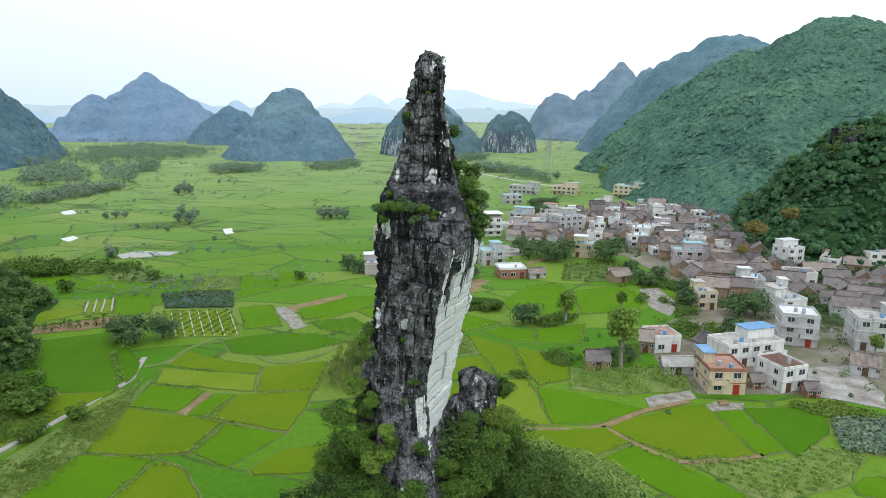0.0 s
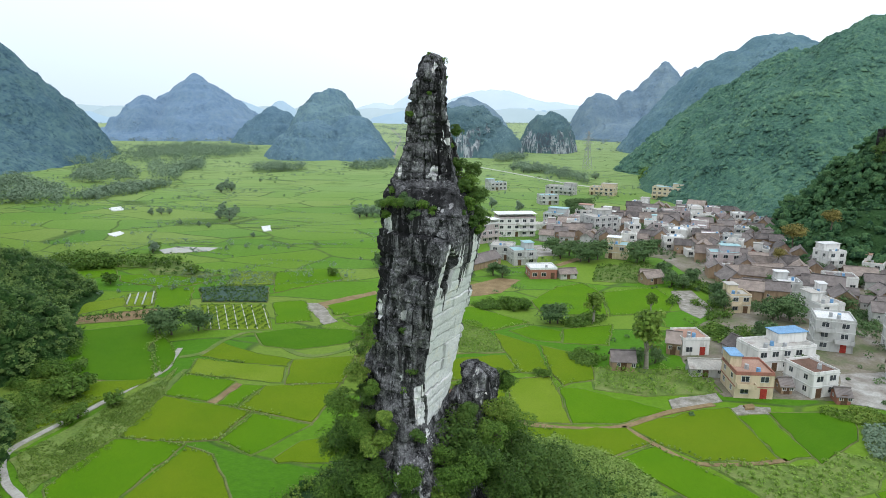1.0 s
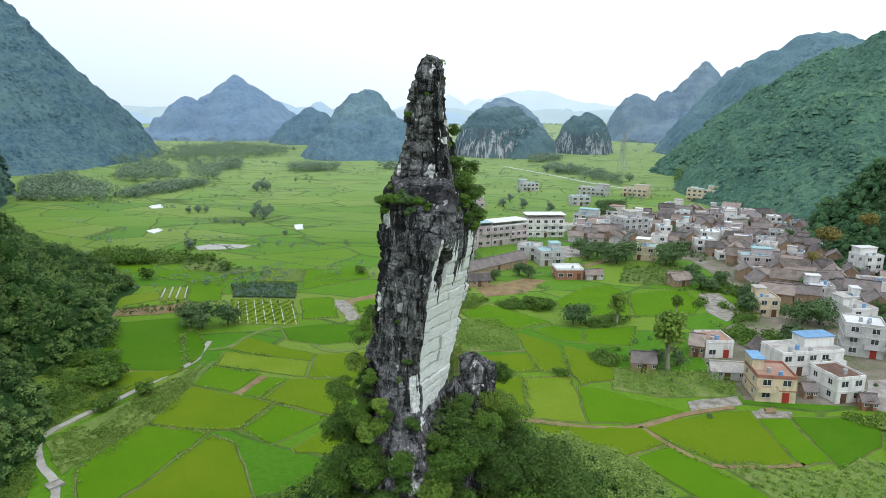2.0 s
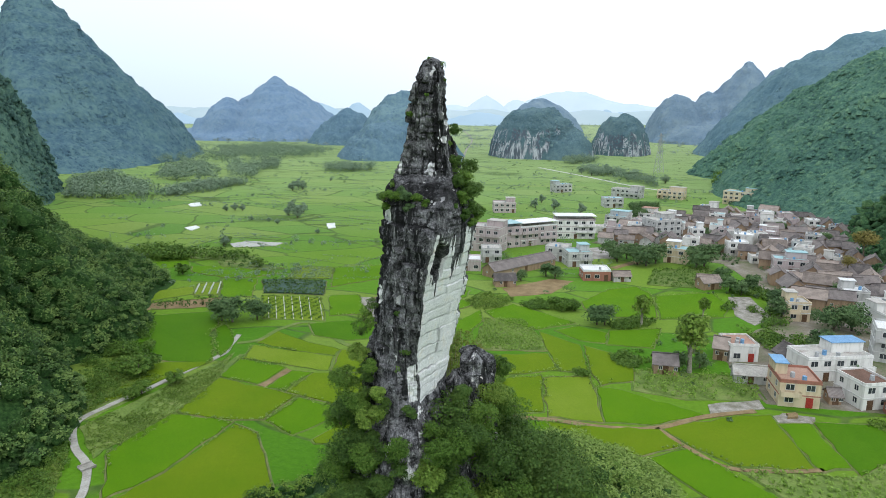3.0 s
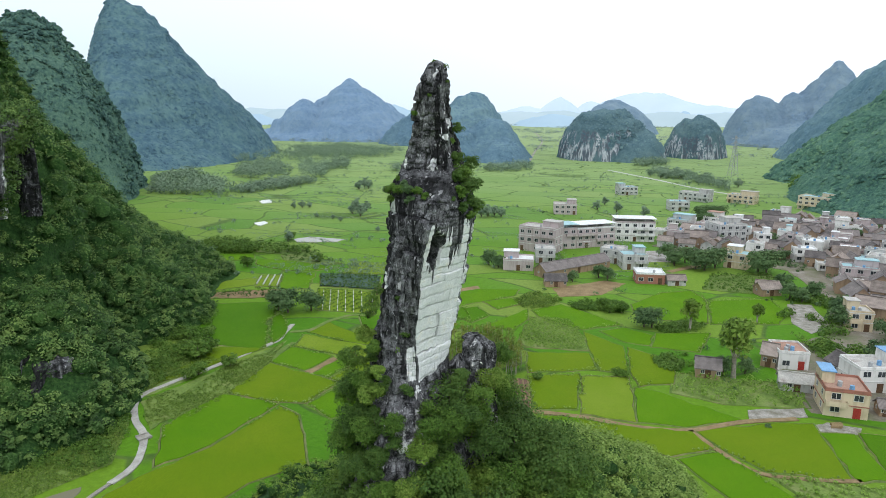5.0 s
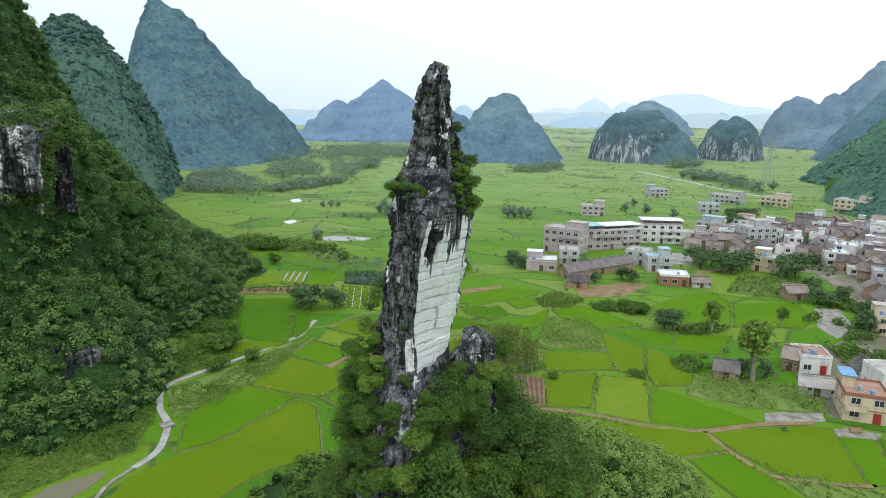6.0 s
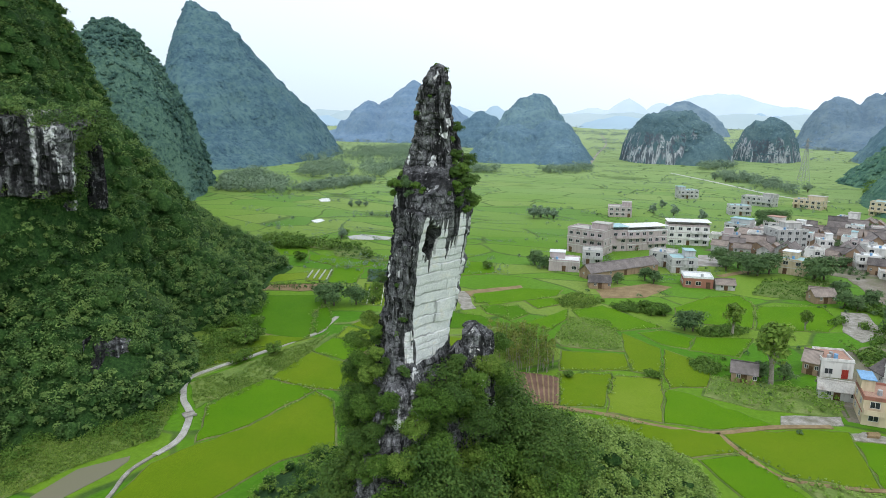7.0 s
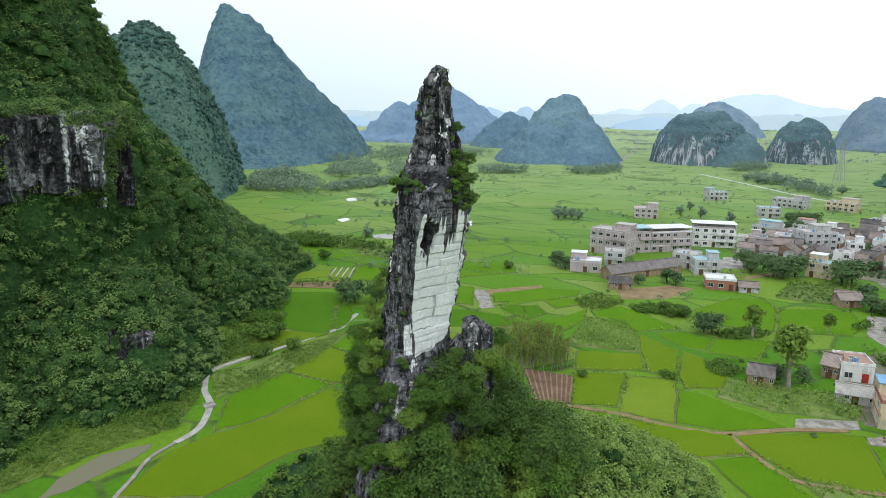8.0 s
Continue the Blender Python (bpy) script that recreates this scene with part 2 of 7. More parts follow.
def glass_mat(name):
    m, nt, p = material(name, 0.12, 0.5)
    n = noise_tex(nt, coords(nt), 0.4, 2)
    nt.links.new(ramp(nt, n, (0.35, (0.02, 0.025, 0.03)), (0.65, (0.06, 0.07, 0.08))), p.inputs["Base Color"])
    return m


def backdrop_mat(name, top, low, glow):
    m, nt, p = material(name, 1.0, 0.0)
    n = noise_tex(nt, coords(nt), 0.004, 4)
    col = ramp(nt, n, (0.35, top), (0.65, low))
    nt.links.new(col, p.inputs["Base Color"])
    # The glow stands in for light scattered by haze.
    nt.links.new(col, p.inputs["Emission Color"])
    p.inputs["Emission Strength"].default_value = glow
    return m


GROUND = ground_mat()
ROCK = rock_mat()
RICE = paddy_mat("rice_green", (0.072, 0.195, 0.004), (0.095, 0.222, 0.006))
RICE_DEEP = paddy_mat("rice_deep_green", (0.052, 0.16, 0.004), (0.07, 0.182, 0.006))
RICE_OLIVE = paddy_mat("rice_ripening", (0.096, 0.19, 0.005), (0.126, 0.212, 0.008))
RICE_LIGHT = paddy_mat("rice_yellow_green", (0.125, 0.225, 0.012), (0.165, 0.26, 0.025))
GRASS = grained("rough_grass", (0.08, 0.15, 0.022), (0.13, 0.19, 0.04), 0.15, 3.0, 0.9, 0.6, 0.15, (0.2, 0.19, 0.09))
HERBS = grained("herb_meadow", (0.1, 0.17, 0.03), (0.16, 0.23, 0.05), 0.2, 2.2, 0.9, 0.6, 0.2, (0.22, 0.25, 0.09))
EARTH = grained("bare_earth", (0.19, 0.13, 0.065), (0.28, 0.205, 0.11), 0.3, 3.0, 0.95, 0.5, 0.1)
BANK = grained("bank_earth", (0.1, 0.15, 0.035), (0.19, 0.19, 0.075), 0.3, 3.0, 0.95, 0.5, 0.1)
VILLAGE_EARTH = grained("village_ground", (0.1, 0.13, 0.05), (0.2, 0.175, 0.135), 0.14, 2.0, 0.95, 0.4, 0.08, (0.3, 0.28, 0.25))
DARK_EARTH = grained("turned_earth", (0.12, 0.07, 0.05), (0.19, 0.11, 0.085), 0.3, 3.0, 0.95, 0.5, 0.1)
DRY_FILM = grained("old_plastic_film", (0.4, 0.42, 0.38), (0.5, 0.52, 0.46), 0.5, 4.0)
STONY = grained("stony_ground", (0.17, 0.16, 0.12), (0.3, 0.28, 0.25), 0.5, 4.0, 0.95, 0.5, 0.08, (0.42, 0.4, 0.37))
CONCRETE = grained("worn_concrete", (0.2, 0.17, 0.145), (0.33, 0.315, 0.29), 0.22, 3.0, 0.9, 0.25, 0.03, (0.45, 0.44, 0.42))
PATH = grained("pale_path_concrete", (0.28, 0.265, 0.235), (0.39, 0.375, 0.345), 0.4, 4.0, 0.9, 0.25, 0.03, (0.46, 0.45, 0.42))
NET = grained("shade_net", (0.03, 0.07, 0.05), (0.05, 0.1, 0.075), 0.4, 3.0, 0.8, 0.5, 0.1)
WHITE_FILM = grained("white_film", (0.62, 0.64, 0.64), (0.75, 0.76, 0.76), 0.5, 4.0, 0.6, 0.2, 0.05)
LEAF = foliage("leaf_green", (0.034, 0.085, 0.014), (0.075, 0.17, 0.024), (0.15, 0.26, 0.045), 0.4)
LEAF_BRIGHT = foliage("leaf_fresh", (0.06, 0.13, 0.018), (0.12, 0.23, 0.032), (0.21, 0.31, 0.06), 0.38)
LEAF_DARK = foliage("leaf_dark", (0.026, 0.066, 0.016), (0.055, 0.125, 0.024), (0.1, 0.18, 0.035), 0.38)
LEAF_VILLAGE = foliage("leaf_village", (0.042, 0.098, 0.038), (0.082, 0.165, 0.058), (0.14, 0.235, 0.085), 0.4)
LEAF_PALE = foliage("leaf_pale", (0.09, 0.17, 0.03), (0.165, 0.285, 0.055), (0.27, 0.4, 0.11), 0.4, 0.3)
# Far trees get their haze in this colour; maize and seedlings share it.
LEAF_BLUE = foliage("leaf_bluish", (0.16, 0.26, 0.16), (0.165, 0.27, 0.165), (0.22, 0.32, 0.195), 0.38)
LEAF_FRESH = foliage("leaf_vegetable", (0.09, 0.2, 0.025), (0.155, 0.3, 0.04), (0.24, 0.39, 0.08), 0.4)
LEAF_OLIVE = foliage("leaf_olive", (0.08, 0.125, 0.02), (0.14, 0.195, 0.035), (0.25, 0.28, 0.06), 0.35)
LEAF_RUST = foliage("leaf_rust", (0.11, 0.105, 0.025), (0.18, 0.18, 0.045), (0.27, 0.24, 0.08))
LEAF_HILL = foliage("leaf_hillside", (0.027, 0.072, 0.022), (0.075, 0.16, 0.04), (0.165, 0.275, 0.068), 0.3, tone=True)
# Leaf colour of the farthest tree belts, with haze painted in.
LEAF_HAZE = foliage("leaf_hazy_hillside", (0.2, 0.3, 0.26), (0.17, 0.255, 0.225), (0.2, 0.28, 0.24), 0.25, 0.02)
# Dark tones put the shade between and inside leaf sprays into the colour.
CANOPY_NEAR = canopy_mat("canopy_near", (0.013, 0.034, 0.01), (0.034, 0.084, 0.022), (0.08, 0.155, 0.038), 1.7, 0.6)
CANOPY_SPUR = canopy_mat("canopy_spur", (0.016, 0.045, 0.024), (0.05, 0.115, 0.05), (0.11, 0.2, 0.08), 0.9, 1.0)
# Haze is put into these canopy colours, bluer and paler on farther hills.
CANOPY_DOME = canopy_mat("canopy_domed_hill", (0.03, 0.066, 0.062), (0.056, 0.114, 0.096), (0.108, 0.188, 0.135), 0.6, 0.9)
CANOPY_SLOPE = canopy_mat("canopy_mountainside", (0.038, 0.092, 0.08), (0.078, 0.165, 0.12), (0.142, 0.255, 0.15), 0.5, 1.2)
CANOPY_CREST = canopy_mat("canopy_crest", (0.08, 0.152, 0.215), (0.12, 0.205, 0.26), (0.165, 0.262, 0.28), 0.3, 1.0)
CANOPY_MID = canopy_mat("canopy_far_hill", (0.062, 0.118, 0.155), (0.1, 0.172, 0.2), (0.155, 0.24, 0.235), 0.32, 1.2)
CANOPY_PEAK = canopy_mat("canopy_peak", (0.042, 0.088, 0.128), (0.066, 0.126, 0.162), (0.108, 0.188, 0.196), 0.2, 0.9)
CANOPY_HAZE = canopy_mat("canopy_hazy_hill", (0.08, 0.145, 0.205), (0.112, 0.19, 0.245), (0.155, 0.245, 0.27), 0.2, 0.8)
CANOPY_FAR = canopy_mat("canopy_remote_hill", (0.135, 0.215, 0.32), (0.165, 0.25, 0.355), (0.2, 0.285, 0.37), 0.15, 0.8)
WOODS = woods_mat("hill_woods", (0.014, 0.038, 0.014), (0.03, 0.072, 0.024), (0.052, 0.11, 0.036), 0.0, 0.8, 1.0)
# Crest, far and remote woods and their cliffs carry painted haze too.
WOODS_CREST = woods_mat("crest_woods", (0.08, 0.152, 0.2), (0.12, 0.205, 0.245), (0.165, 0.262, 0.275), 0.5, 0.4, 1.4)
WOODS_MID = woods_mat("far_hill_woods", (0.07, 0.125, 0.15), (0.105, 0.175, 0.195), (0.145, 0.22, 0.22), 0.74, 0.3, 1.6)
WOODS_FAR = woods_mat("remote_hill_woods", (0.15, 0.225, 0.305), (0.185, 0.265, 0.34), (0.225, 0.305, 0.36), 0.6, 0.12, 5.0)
# Haze over the far ranges: put into pale blue colour and faint emission.
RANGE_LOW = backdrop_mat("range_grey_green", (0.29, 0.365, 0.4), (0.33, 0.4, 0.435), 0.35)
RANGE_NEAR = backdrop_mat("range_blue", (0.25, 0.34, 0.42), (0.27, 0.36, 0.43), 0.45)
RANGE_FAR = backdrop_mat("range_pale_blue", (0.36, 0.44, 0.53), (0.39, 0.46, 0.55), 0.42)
BARK = grained("bark", (0.07, 0.055, 0.04), (0.14, 0.115, 0.09), 1.5, 8.0)
PALE_BARK = grained("pale_bark", (0.25, 0.22, 0.18), (0.36, 0.33, 0.28), 1.5, 8.0)
PLASTER = wall_mat("white_plaster", (0.72, 0.71, 0.69), (0.46, 0.45, 0.43))
GREY_WALL = wall_mat("grey_render", (0.48, 0.48, 0.47), (0.3, 0.3, 0.29))
CREAM = wall_mat("cream_render", (0.62, 0.52, 0.37), (0.45, 0.36, 0.25))
MUDBRICK = wall_mat("mud_brick", (0.34, 0.24, 0.16), (0.22, 0.15, 0.1))
PINK = wall_mat("pink_tiled_wall", (0.47, 0.4, 0.4), (0.33, 0.27, 0.27))
RED_BRICK = wall_mat("red_brick_wall", (0.34, 0.15, 0.11), (0.24, 0.12, 0.09))
TILE = tile_mat("grey_clay_tile", (0.095, 0.086, 0.086), (0.26, 0.226, 0.217))
TILE_BROWN = tile_mat("brown_clay_tile", (0.16, 0.133, 0.12), (0.38, 0.315, 0.28))
FLAT_ROOF = grained("roof_concrete", (0.34, 0.33, 0.31), (0.48, 0.46, 0.43), 0.3, 3.0, 0.9, 0.2, 0.02, (0.26, 0.22, 0.2))
RED_ROOF = grained("roof_red_screed", (0.34, 0.2, 0.15), (0.42, 0.27, 0.21), 0.3, 3.0, 0.9, 0.2, 0.02)
BLUE_SHEET = grained("blue_sheet_roof", (0.12, 0.27, 0.48), (0.18, 0.36, 0.58), 0.4, 3.0, 0.5, 0.2, 0.02)
TEAL_SHEET = grained("teal_sheet_roof", (0.24, 0.42, 0.46), (0.34, 0.52, 0.55), 0.4, 3.0, 0.5, 0.2, 0.02)
WHITE_SHEET = grained("white_sheet_roof", (0.62, 0.63, 0.64), (0.75, 0.75, 0.75), 0.4, 3.0, 0.5, 0.2, 0.02)
GLASS = glass_mat("window_glass")
FRAME = grained("window_frame", (0.55, 0.55, 0.54), (0.65, 0.65, 0.63), 2.0, 10.0)
DOOR_RED = grained("red_door", (0.3, 0.03, 0.025), (0.38, 0.05, 0.03), 2.0, 10.0)
DOOR_WOOD = grained("brown_door", (0.09, 0.05, 0.03), (0.15, 0.09, 0.05), 2.0, 10.0)
STEEL = grained("galvanised_steel", (0.3, 0.32, 0.33), (0.4, 0.41, 0.42), 1.0, 6.0, 0.55)
WATER, _nt, _p = material("pond_water", 0.06, 0.5)
_p.inputs["Base Color"].default_value = (0.2, 0.19, 0.13, 1)
bump(_nt, _p, noise_tex(_nt, coords(_nt), 1.2, 3), 0.15, 0.05)


# ---- mesh helpers ----
def mesh_ob(name, verts, faces, mat, parent=None, smooth=False, label=""):
    """One mesh object from arrays of vertices and equal-sided faces."""
    verts, faces = np.asarray(verts, float), np.asarray(faces, int)
    me = bpy.data.meshes.new(name)
    n, k = faces.shape
    me.vertices.add(len(verts))
    me.vertices.foreach_set("co", verts.ravel())
    me.loops.add(n * k)
    me.loops.foreach_set("vertex_index", faces.ravel())
    me.polygons.add(n)
    me.polygons.foreach_set("loop_start", np.arange(n) * k)
    me.polygons.foreach_set("use_smooth", np.full(n, smooth))
    me.update(calc_edges=True)
    me.materials.append(mat)
    ob = new(name, me)
    if parent is not None:
        ob.parent = parent
    if label:
        ob["label"] = label
    return ob


def part(name, bm, mat, parent, label=""):
    me = bpy.data.meshes.new(name)
    bm.to_mesh(me)
    bm.free()
    me.materials.append(mat)
    ob = new(name, me)
    ob.parent = parent
    if label:
        ob["label"] = label
    return ob


def box(bm, x0, x1, y0, y1, z0, z1, bev=0.0):
    r = bmesh.ops.create_cube(bm, size=1.0)
    for v in r["verts"]:
        v.co = Vector(((x0 + x1) / 2 + v.co.x * (x1 - x0), (y0 + y1) / 2 + v.co.y * (y1 - y0), (z0 + z1) / 2 + v.co.z * (z1 - z0)))
    return bm


def boxes(*bs):
    bm = bmesh.new()
    for b in bs:
        box(bm, *b)
    return bm


TABLE = np.random.default_rng(7).random((64, 64, 64))


def vnoise(x, y, z):
    """Smooth lattice noise, -1 to 1."""
    x, y, z = np.broadcast_arrays(np.asarray(x, float), np.asarray(y, float), np.asarray(z, float))
    i, j, k = np.floor(x).astype(int), np.floor(y).astype(int), np.floor(z).astype(int)
    u, v, w = x - i, y - j, z - k
    u, v, w = u * u * (3 - 2 * u), v * v * (3 - 2 * v), w * w * (3 - 2 * w)
    s = 0
    for a, fa in ((0, 1 - u), (1, u)):
        for b, fb in ((0, 1 - v), (1, v)):
            for c, fc in ((0, 1 - w), (1, w)):
                s = s + fa * fb * fc * TABLE[(i + a) % 64, (j + b) % 64, (k + c) % 64]
    return 2 * s - 1


def fbm(x, y, z, octaves=4):
    s, a = 0, 0.5
    for o in range(octaves):
        s = s + a * vnoise(x * 2 ** o + 7 * o, y * 2 ** o + 3 * o, z * 2 ** o)
        a *= 0.5
    return s


def leaf_sprays(C, R, n, size, rng, up=0.45, low=0.25, wild=0.4):
    """About n leaf sprays round each centre C with radii R: pointed leaves on a ragged shell. Returns vertices, faces."""
    C, R = np.asarray(C, float), np.asarray(R, float)
    n = int(n * 1.7)
    size = np.broadcast_to(np.asarray(size, float).reshape(-1, 1, 1), (len(C), 1, 1)) * 0.78
    d = rng.normal(size=(len(C), n, 3))
    d /= np.linalg.norm(d, axis=2, keepdims=True)
    flip = (d[..., 2] < 0) & (rng.random(d.shape[:2]) > low)
    d[..., 2] = np.where(flip, -d[..., 2], d[..., 2])
    P = C[:, None] + d * R[:, None] * (rng.random((len(C), n, 1)) ** 0.5 * 0.55 + 0.5)
    N = d * 0.9 + rng.normal(size=d.shape) * wild + np.array([0, 0, up])
    N /= np.linalg.norm(N, axis=2, keepdims=True)
    T = np.cross(N, rng.normal(size=d.shape))
    T /= np.linalg.norm(T, axis=2, keepdims=True) + 1e-9
    B = np.cross(N, T)
    s = size * (0.55 + 0.9 * rng.random((len(C), n, 1)))
    q = np.stack([P - T * s - N * s * 0.15, P + B * s * 0.75 + T * s * 0.35, P + T * s * 0.5 - B * s * 0.7], 2).reshape(-1, 3)
    return q, np.arange(len(q)).reshape(-1, 3)


def ball(sub):
    """Unit ball of triangles without its underside."""
    bm = bmesh.new()
    bmesh.ops.create_icosphere(bm, subdivisions=sub, radius=1.0)
    V = np.array([v.co for v in bm.verts])
    Fc = np.array([[v.index for v in f.verts] for f in bm.faces])
    bm.free()
    Fc = Fc[V[Fc][:, :, 2].max(1) > -0.1]
    keep = np.unique(Fc)
    remap = np.zeros(len(V), int)
    remap[keep] = np.arange(len(keep))
    return V[keep], remap[Fc]


BALL = ball(1)
TUFT = (np.array([(math.cos(a), math.sin(a), -0.25) for a in np.arange(6) * math.pi / 3] + [(0.6 * math.cos(a), 0.6 * math.sin(a), 0.62) for a in np.arange(3) * 2 * math.pi / 3]),
        np.array([(0, 1, 6), (1, 7, 6), (1, 2, 7), (2, 3, 7), (3, 8, 7), (3, 4, 8), (4, 5, 8), (5, 6, 8), (5, 0, 6), (6, 7, 8)]))


def crowns(C, R, rng, shape, rough=0.42):
    """Lumpy closed crowns of foliage, one round each centre C with radii R. Returns vertices, faces."""
    T, Fc = shape
    D = T[None] * (1 + rng.normal(size=(len(C), len(T), 1)) * rough * 0.45)
    P = C[:, None] + D * R[:, None]
    k = 2.2 / np.asarray(R)[:, None, :1]
    P = P + T[None] * R[:, None] * rough * vnoise(P[..., 0] * k[..., 0], P[..., 1] * k[..., 0], P[..., 2] * k[..., 0])[..., None]
    idx = Fc[None] + (np.arange(len(C)) * len(T))[:, None, None]
    return P.reshape(-1, 3), idx.reshape(-1, 3)


def clumps(c, r, k, rng, squash=0.8, part_r=0.45):
    """Centres and radii of k foliage masses that make up one uneven crown of radius r."""
    d = rng.normal(size=(k, 3))
    d /= np.linalg.norm(d, axis=1, keepdims=True)
    d[:, 2] = d[:, 2] * 0.9 + 0.12
    C = np.asarray(c) + d * np.array([r, r, r * squash]) * (0.35 + 0.4 * rng.random((k, 1)))
    R = r * part_r * (0.7 + 0.6 * rng.random((k, 1))) * np.array([1, 1, 0.8])
    return C, R


def tube(points, radii, sides=7):
    """A tapered, bent stem."""
    V, Fc = [], []
    for i, (p, r) in enumerate(zip(points, radii)):
        for s in range(sides):
            a = 2 * math.pi * s / sides
            V.append((p[0] + r * math.cos(a), p[1] + r * math.sin(a), p[2]))
            if i:
                j = (s + 1) % sides
                b = (i - 1) * sides
                Fc.append((b + s, b + j, b + sides + j, b + sides + s))
    return np.array(V), np.array(Fc)


def join(*vf):
    V, Fc, n = [], [], 0
    for v, f in vf:
        V.append(v), Fc.append(f + n)
        n += len(v)
    return np.concatenate(V), np.concatenate(Fc)


def inside(x, y, poly):
    x, y = np.asarray(x), np.asarray(y)
    hit = np.zeros(x.shape, bool)
    for (x0, y0), (x1, y1) in zip(poly, poly[1:] + poly[:1]):
        hit ^= ((y0 > y) != (y1 > y)) & (x < (x1 - x0) * (y - y0) / (y1 - y0 + 1e-12) + x0)
    return hit


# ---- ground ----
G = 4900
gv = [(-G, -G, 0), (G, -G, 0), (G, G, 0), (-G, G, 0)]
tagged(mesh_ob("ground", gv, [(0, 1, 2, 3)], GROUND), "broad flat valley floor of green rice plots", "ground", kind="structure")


# ---- hills ----
def rise(X, Y, lobes):
    """Height of a karst hill made of lobes ((x, y, top, half width on one side, on the other), depth, a, b)."""
    h = np.full(np.shape(X), -20.0)
    for (px, py, pz, wl, wr), depth, a, b in lobes:
        d = np.array([px - 15, py + 5.0])
        d /= np.hypot(*d)
        du, dv = (X - px) * d[1] - (Y - py) * d[0], (X - px) * d[0] + (Y - py) * d[1]
        r = np.hypot(du / np.where(du > 0, wr, wl), dv / depth)
        # spurs and gullies down the flanks
        t = np.arctan2(dv, du)
        c, s = np.cos(t), np.sin(t)
        r = r * (1 + 0.10 * vnoise(c * 2.4 + px, s * 2.4, r * 1.2) + 0.06 * vnoise(c * 6 + py, s * 6, r * 2.5) + 0.03 * vnoise(c * 14, s * 14 + px, r * 6))
        k = 1 - r ** a
        h = np.maximum(h, np.where(k > 0, pz * np.abs(k) ** b, pz * k))
    big = fbm(X / 70, Y / 70, 0.3)
    h = h * (1 + 0.07 * big)
    # tiers of ledges and low cliffs
    tier = h / 17 + 1.6 * fbm(X / 60, Y / 60, 5.1)
    h = h + np.clip(h, 0, 25) / 25 * (17 / (2 * math.pi)) * 0.62 * np.sin(2 * math.pi * tier)
    return h + np.clip(h, 0, 30) / 30 * (7 * fbm(X / 26, Y / 26, 1.7) + 3 * fbm(X / 9, Y / 9, 4.2, 2))


def hill(name, label, lobes, step, mat, tree_mat=None, trees=0, crown=3.0, lumps=1, leaf=0.0, seed=1, keep=None, group="karst hills", leaf_mat=None, n=0, tries=24, sink=-0.3):
    lobes = [((a[0], a[1], a[2] - (0.8 * crown if trees else 0), a[3], a[4]), dp, p, q) for a, dp, p, q in lobes]
    L = [(a[0], a[1], max(a[3], a[4], dp) * 1.1) for a, dp, _, _ in lobes]
    x0, x1 = min(x - r for x, _, r in L), max(x + r for x, _, r in L)
    y0, y1 = min(y - r for _, y, r in L), max(y + r for _, y, r in L)
    nx, ny = int((x1 - x0) / step) + 2, int((y1 - y0) / step) + 2
    X, Y = np.meshgrid(np.linspace(x0, x1, nx), np.linspace(y0, y1, ny))
    Z = rise(X, Y, lobes)
    idx = np.arange(nx * ny).reshape(ny, nx)
    q = np.stack([idx[:-1, :-1], idx[:-1, 1:], idx[1:, 1:], idx[1:, :-1]], -1).reshape(-1, 4)
    q = q[Z.ravel()[q].max(1) > -1.5]
    used = np.unique(q)
    remap = np.zeros(nx * ny, int)
    remap[used] = np.arange(len(used))
    V = np.stack([X, Y, np.maximum(Z, -3)], -1).reshape(-1, 3)[used]
    root = mesh_ob(name, V, remap[q], mat, smooth=True)
    tagged(root, label, "hill", group)
    if trees:
        rng = np.random.default_rng(seed)
        tx, ty = rng.uniform(x0, x1, trees * tries), rng.uniform(y0, y1, trees * tries)
        fu, fv = (tx - x0) / (x1 - x0) * (nx - 1), (ty - y0) / (y1 - y0) * (ny - 1)
        iu, iv = np.minimum(fu.astype(int), nx - 2), np.minimum(fv.astype(int), ny - 2)
        fu, fv = fu - iu, fv - iv
        blend = lambda A: (A[iv, iu] * (1 - fu) + A[iv, iu + 1] * fu) * (1 - fv) + (A[iv + 1, iu] * (1 - fu) + A[iv + 1, iu + 1] * fu) * fv
        Gy, Gx = np.gradient(Z, (y1 - y0) / (ny - 1), (x1 - x0) / (nx - 1))
        tz, gx, gy = blend(Z), blend(Gx), blend(Gy)
        # as many trees to the square metre of a steep slope as of a gentle one, on the side of the valley
        away = np.hypot(tx - 15, ty + 5)
        steep = np.sqrt(1 + gx ** 2 + gy ** 2)
        ok = (tz > 0.8) & ((gx * (tx - 15) + gy * (ty + 5)) / away > -0.35)
        # low bushes near the foot, taller trees above
        size = np.clip(0.46 + tz / 45, 0.46, 1) if n else np.ones(len(tx))
        ok &= rng.random(len(tx)) < np.clip(steep / 4, 0, 1) * (0.46 / size if n else 1)
        if keep is not None:
            ok &= keep(tx, ty, tz)
        tx, ty, tz, gx, gy, steep, size = (v[ok][:trees] for v in (tx, ty, tz, gx, gy, steep, size))
        r = crown * size * (0.4 + 1.0 * rng.random(len(tx)) ** 1.7) * (0.8 + 0.5 * np.clip(vnoise(tx / 30, ty / 30, 3.3), -0.6, 1))
        out = np.stack([-gx, -gy, np.ones(len(gx))], 1) / steep[:, None]
        C = np.stack([tx, ty, tz], 1) + out * (r * (sink if not n else 0.1))[:, None] + np.stack([0 * r, 0 * r, r * (0.4 if n else 0.0)], 1)
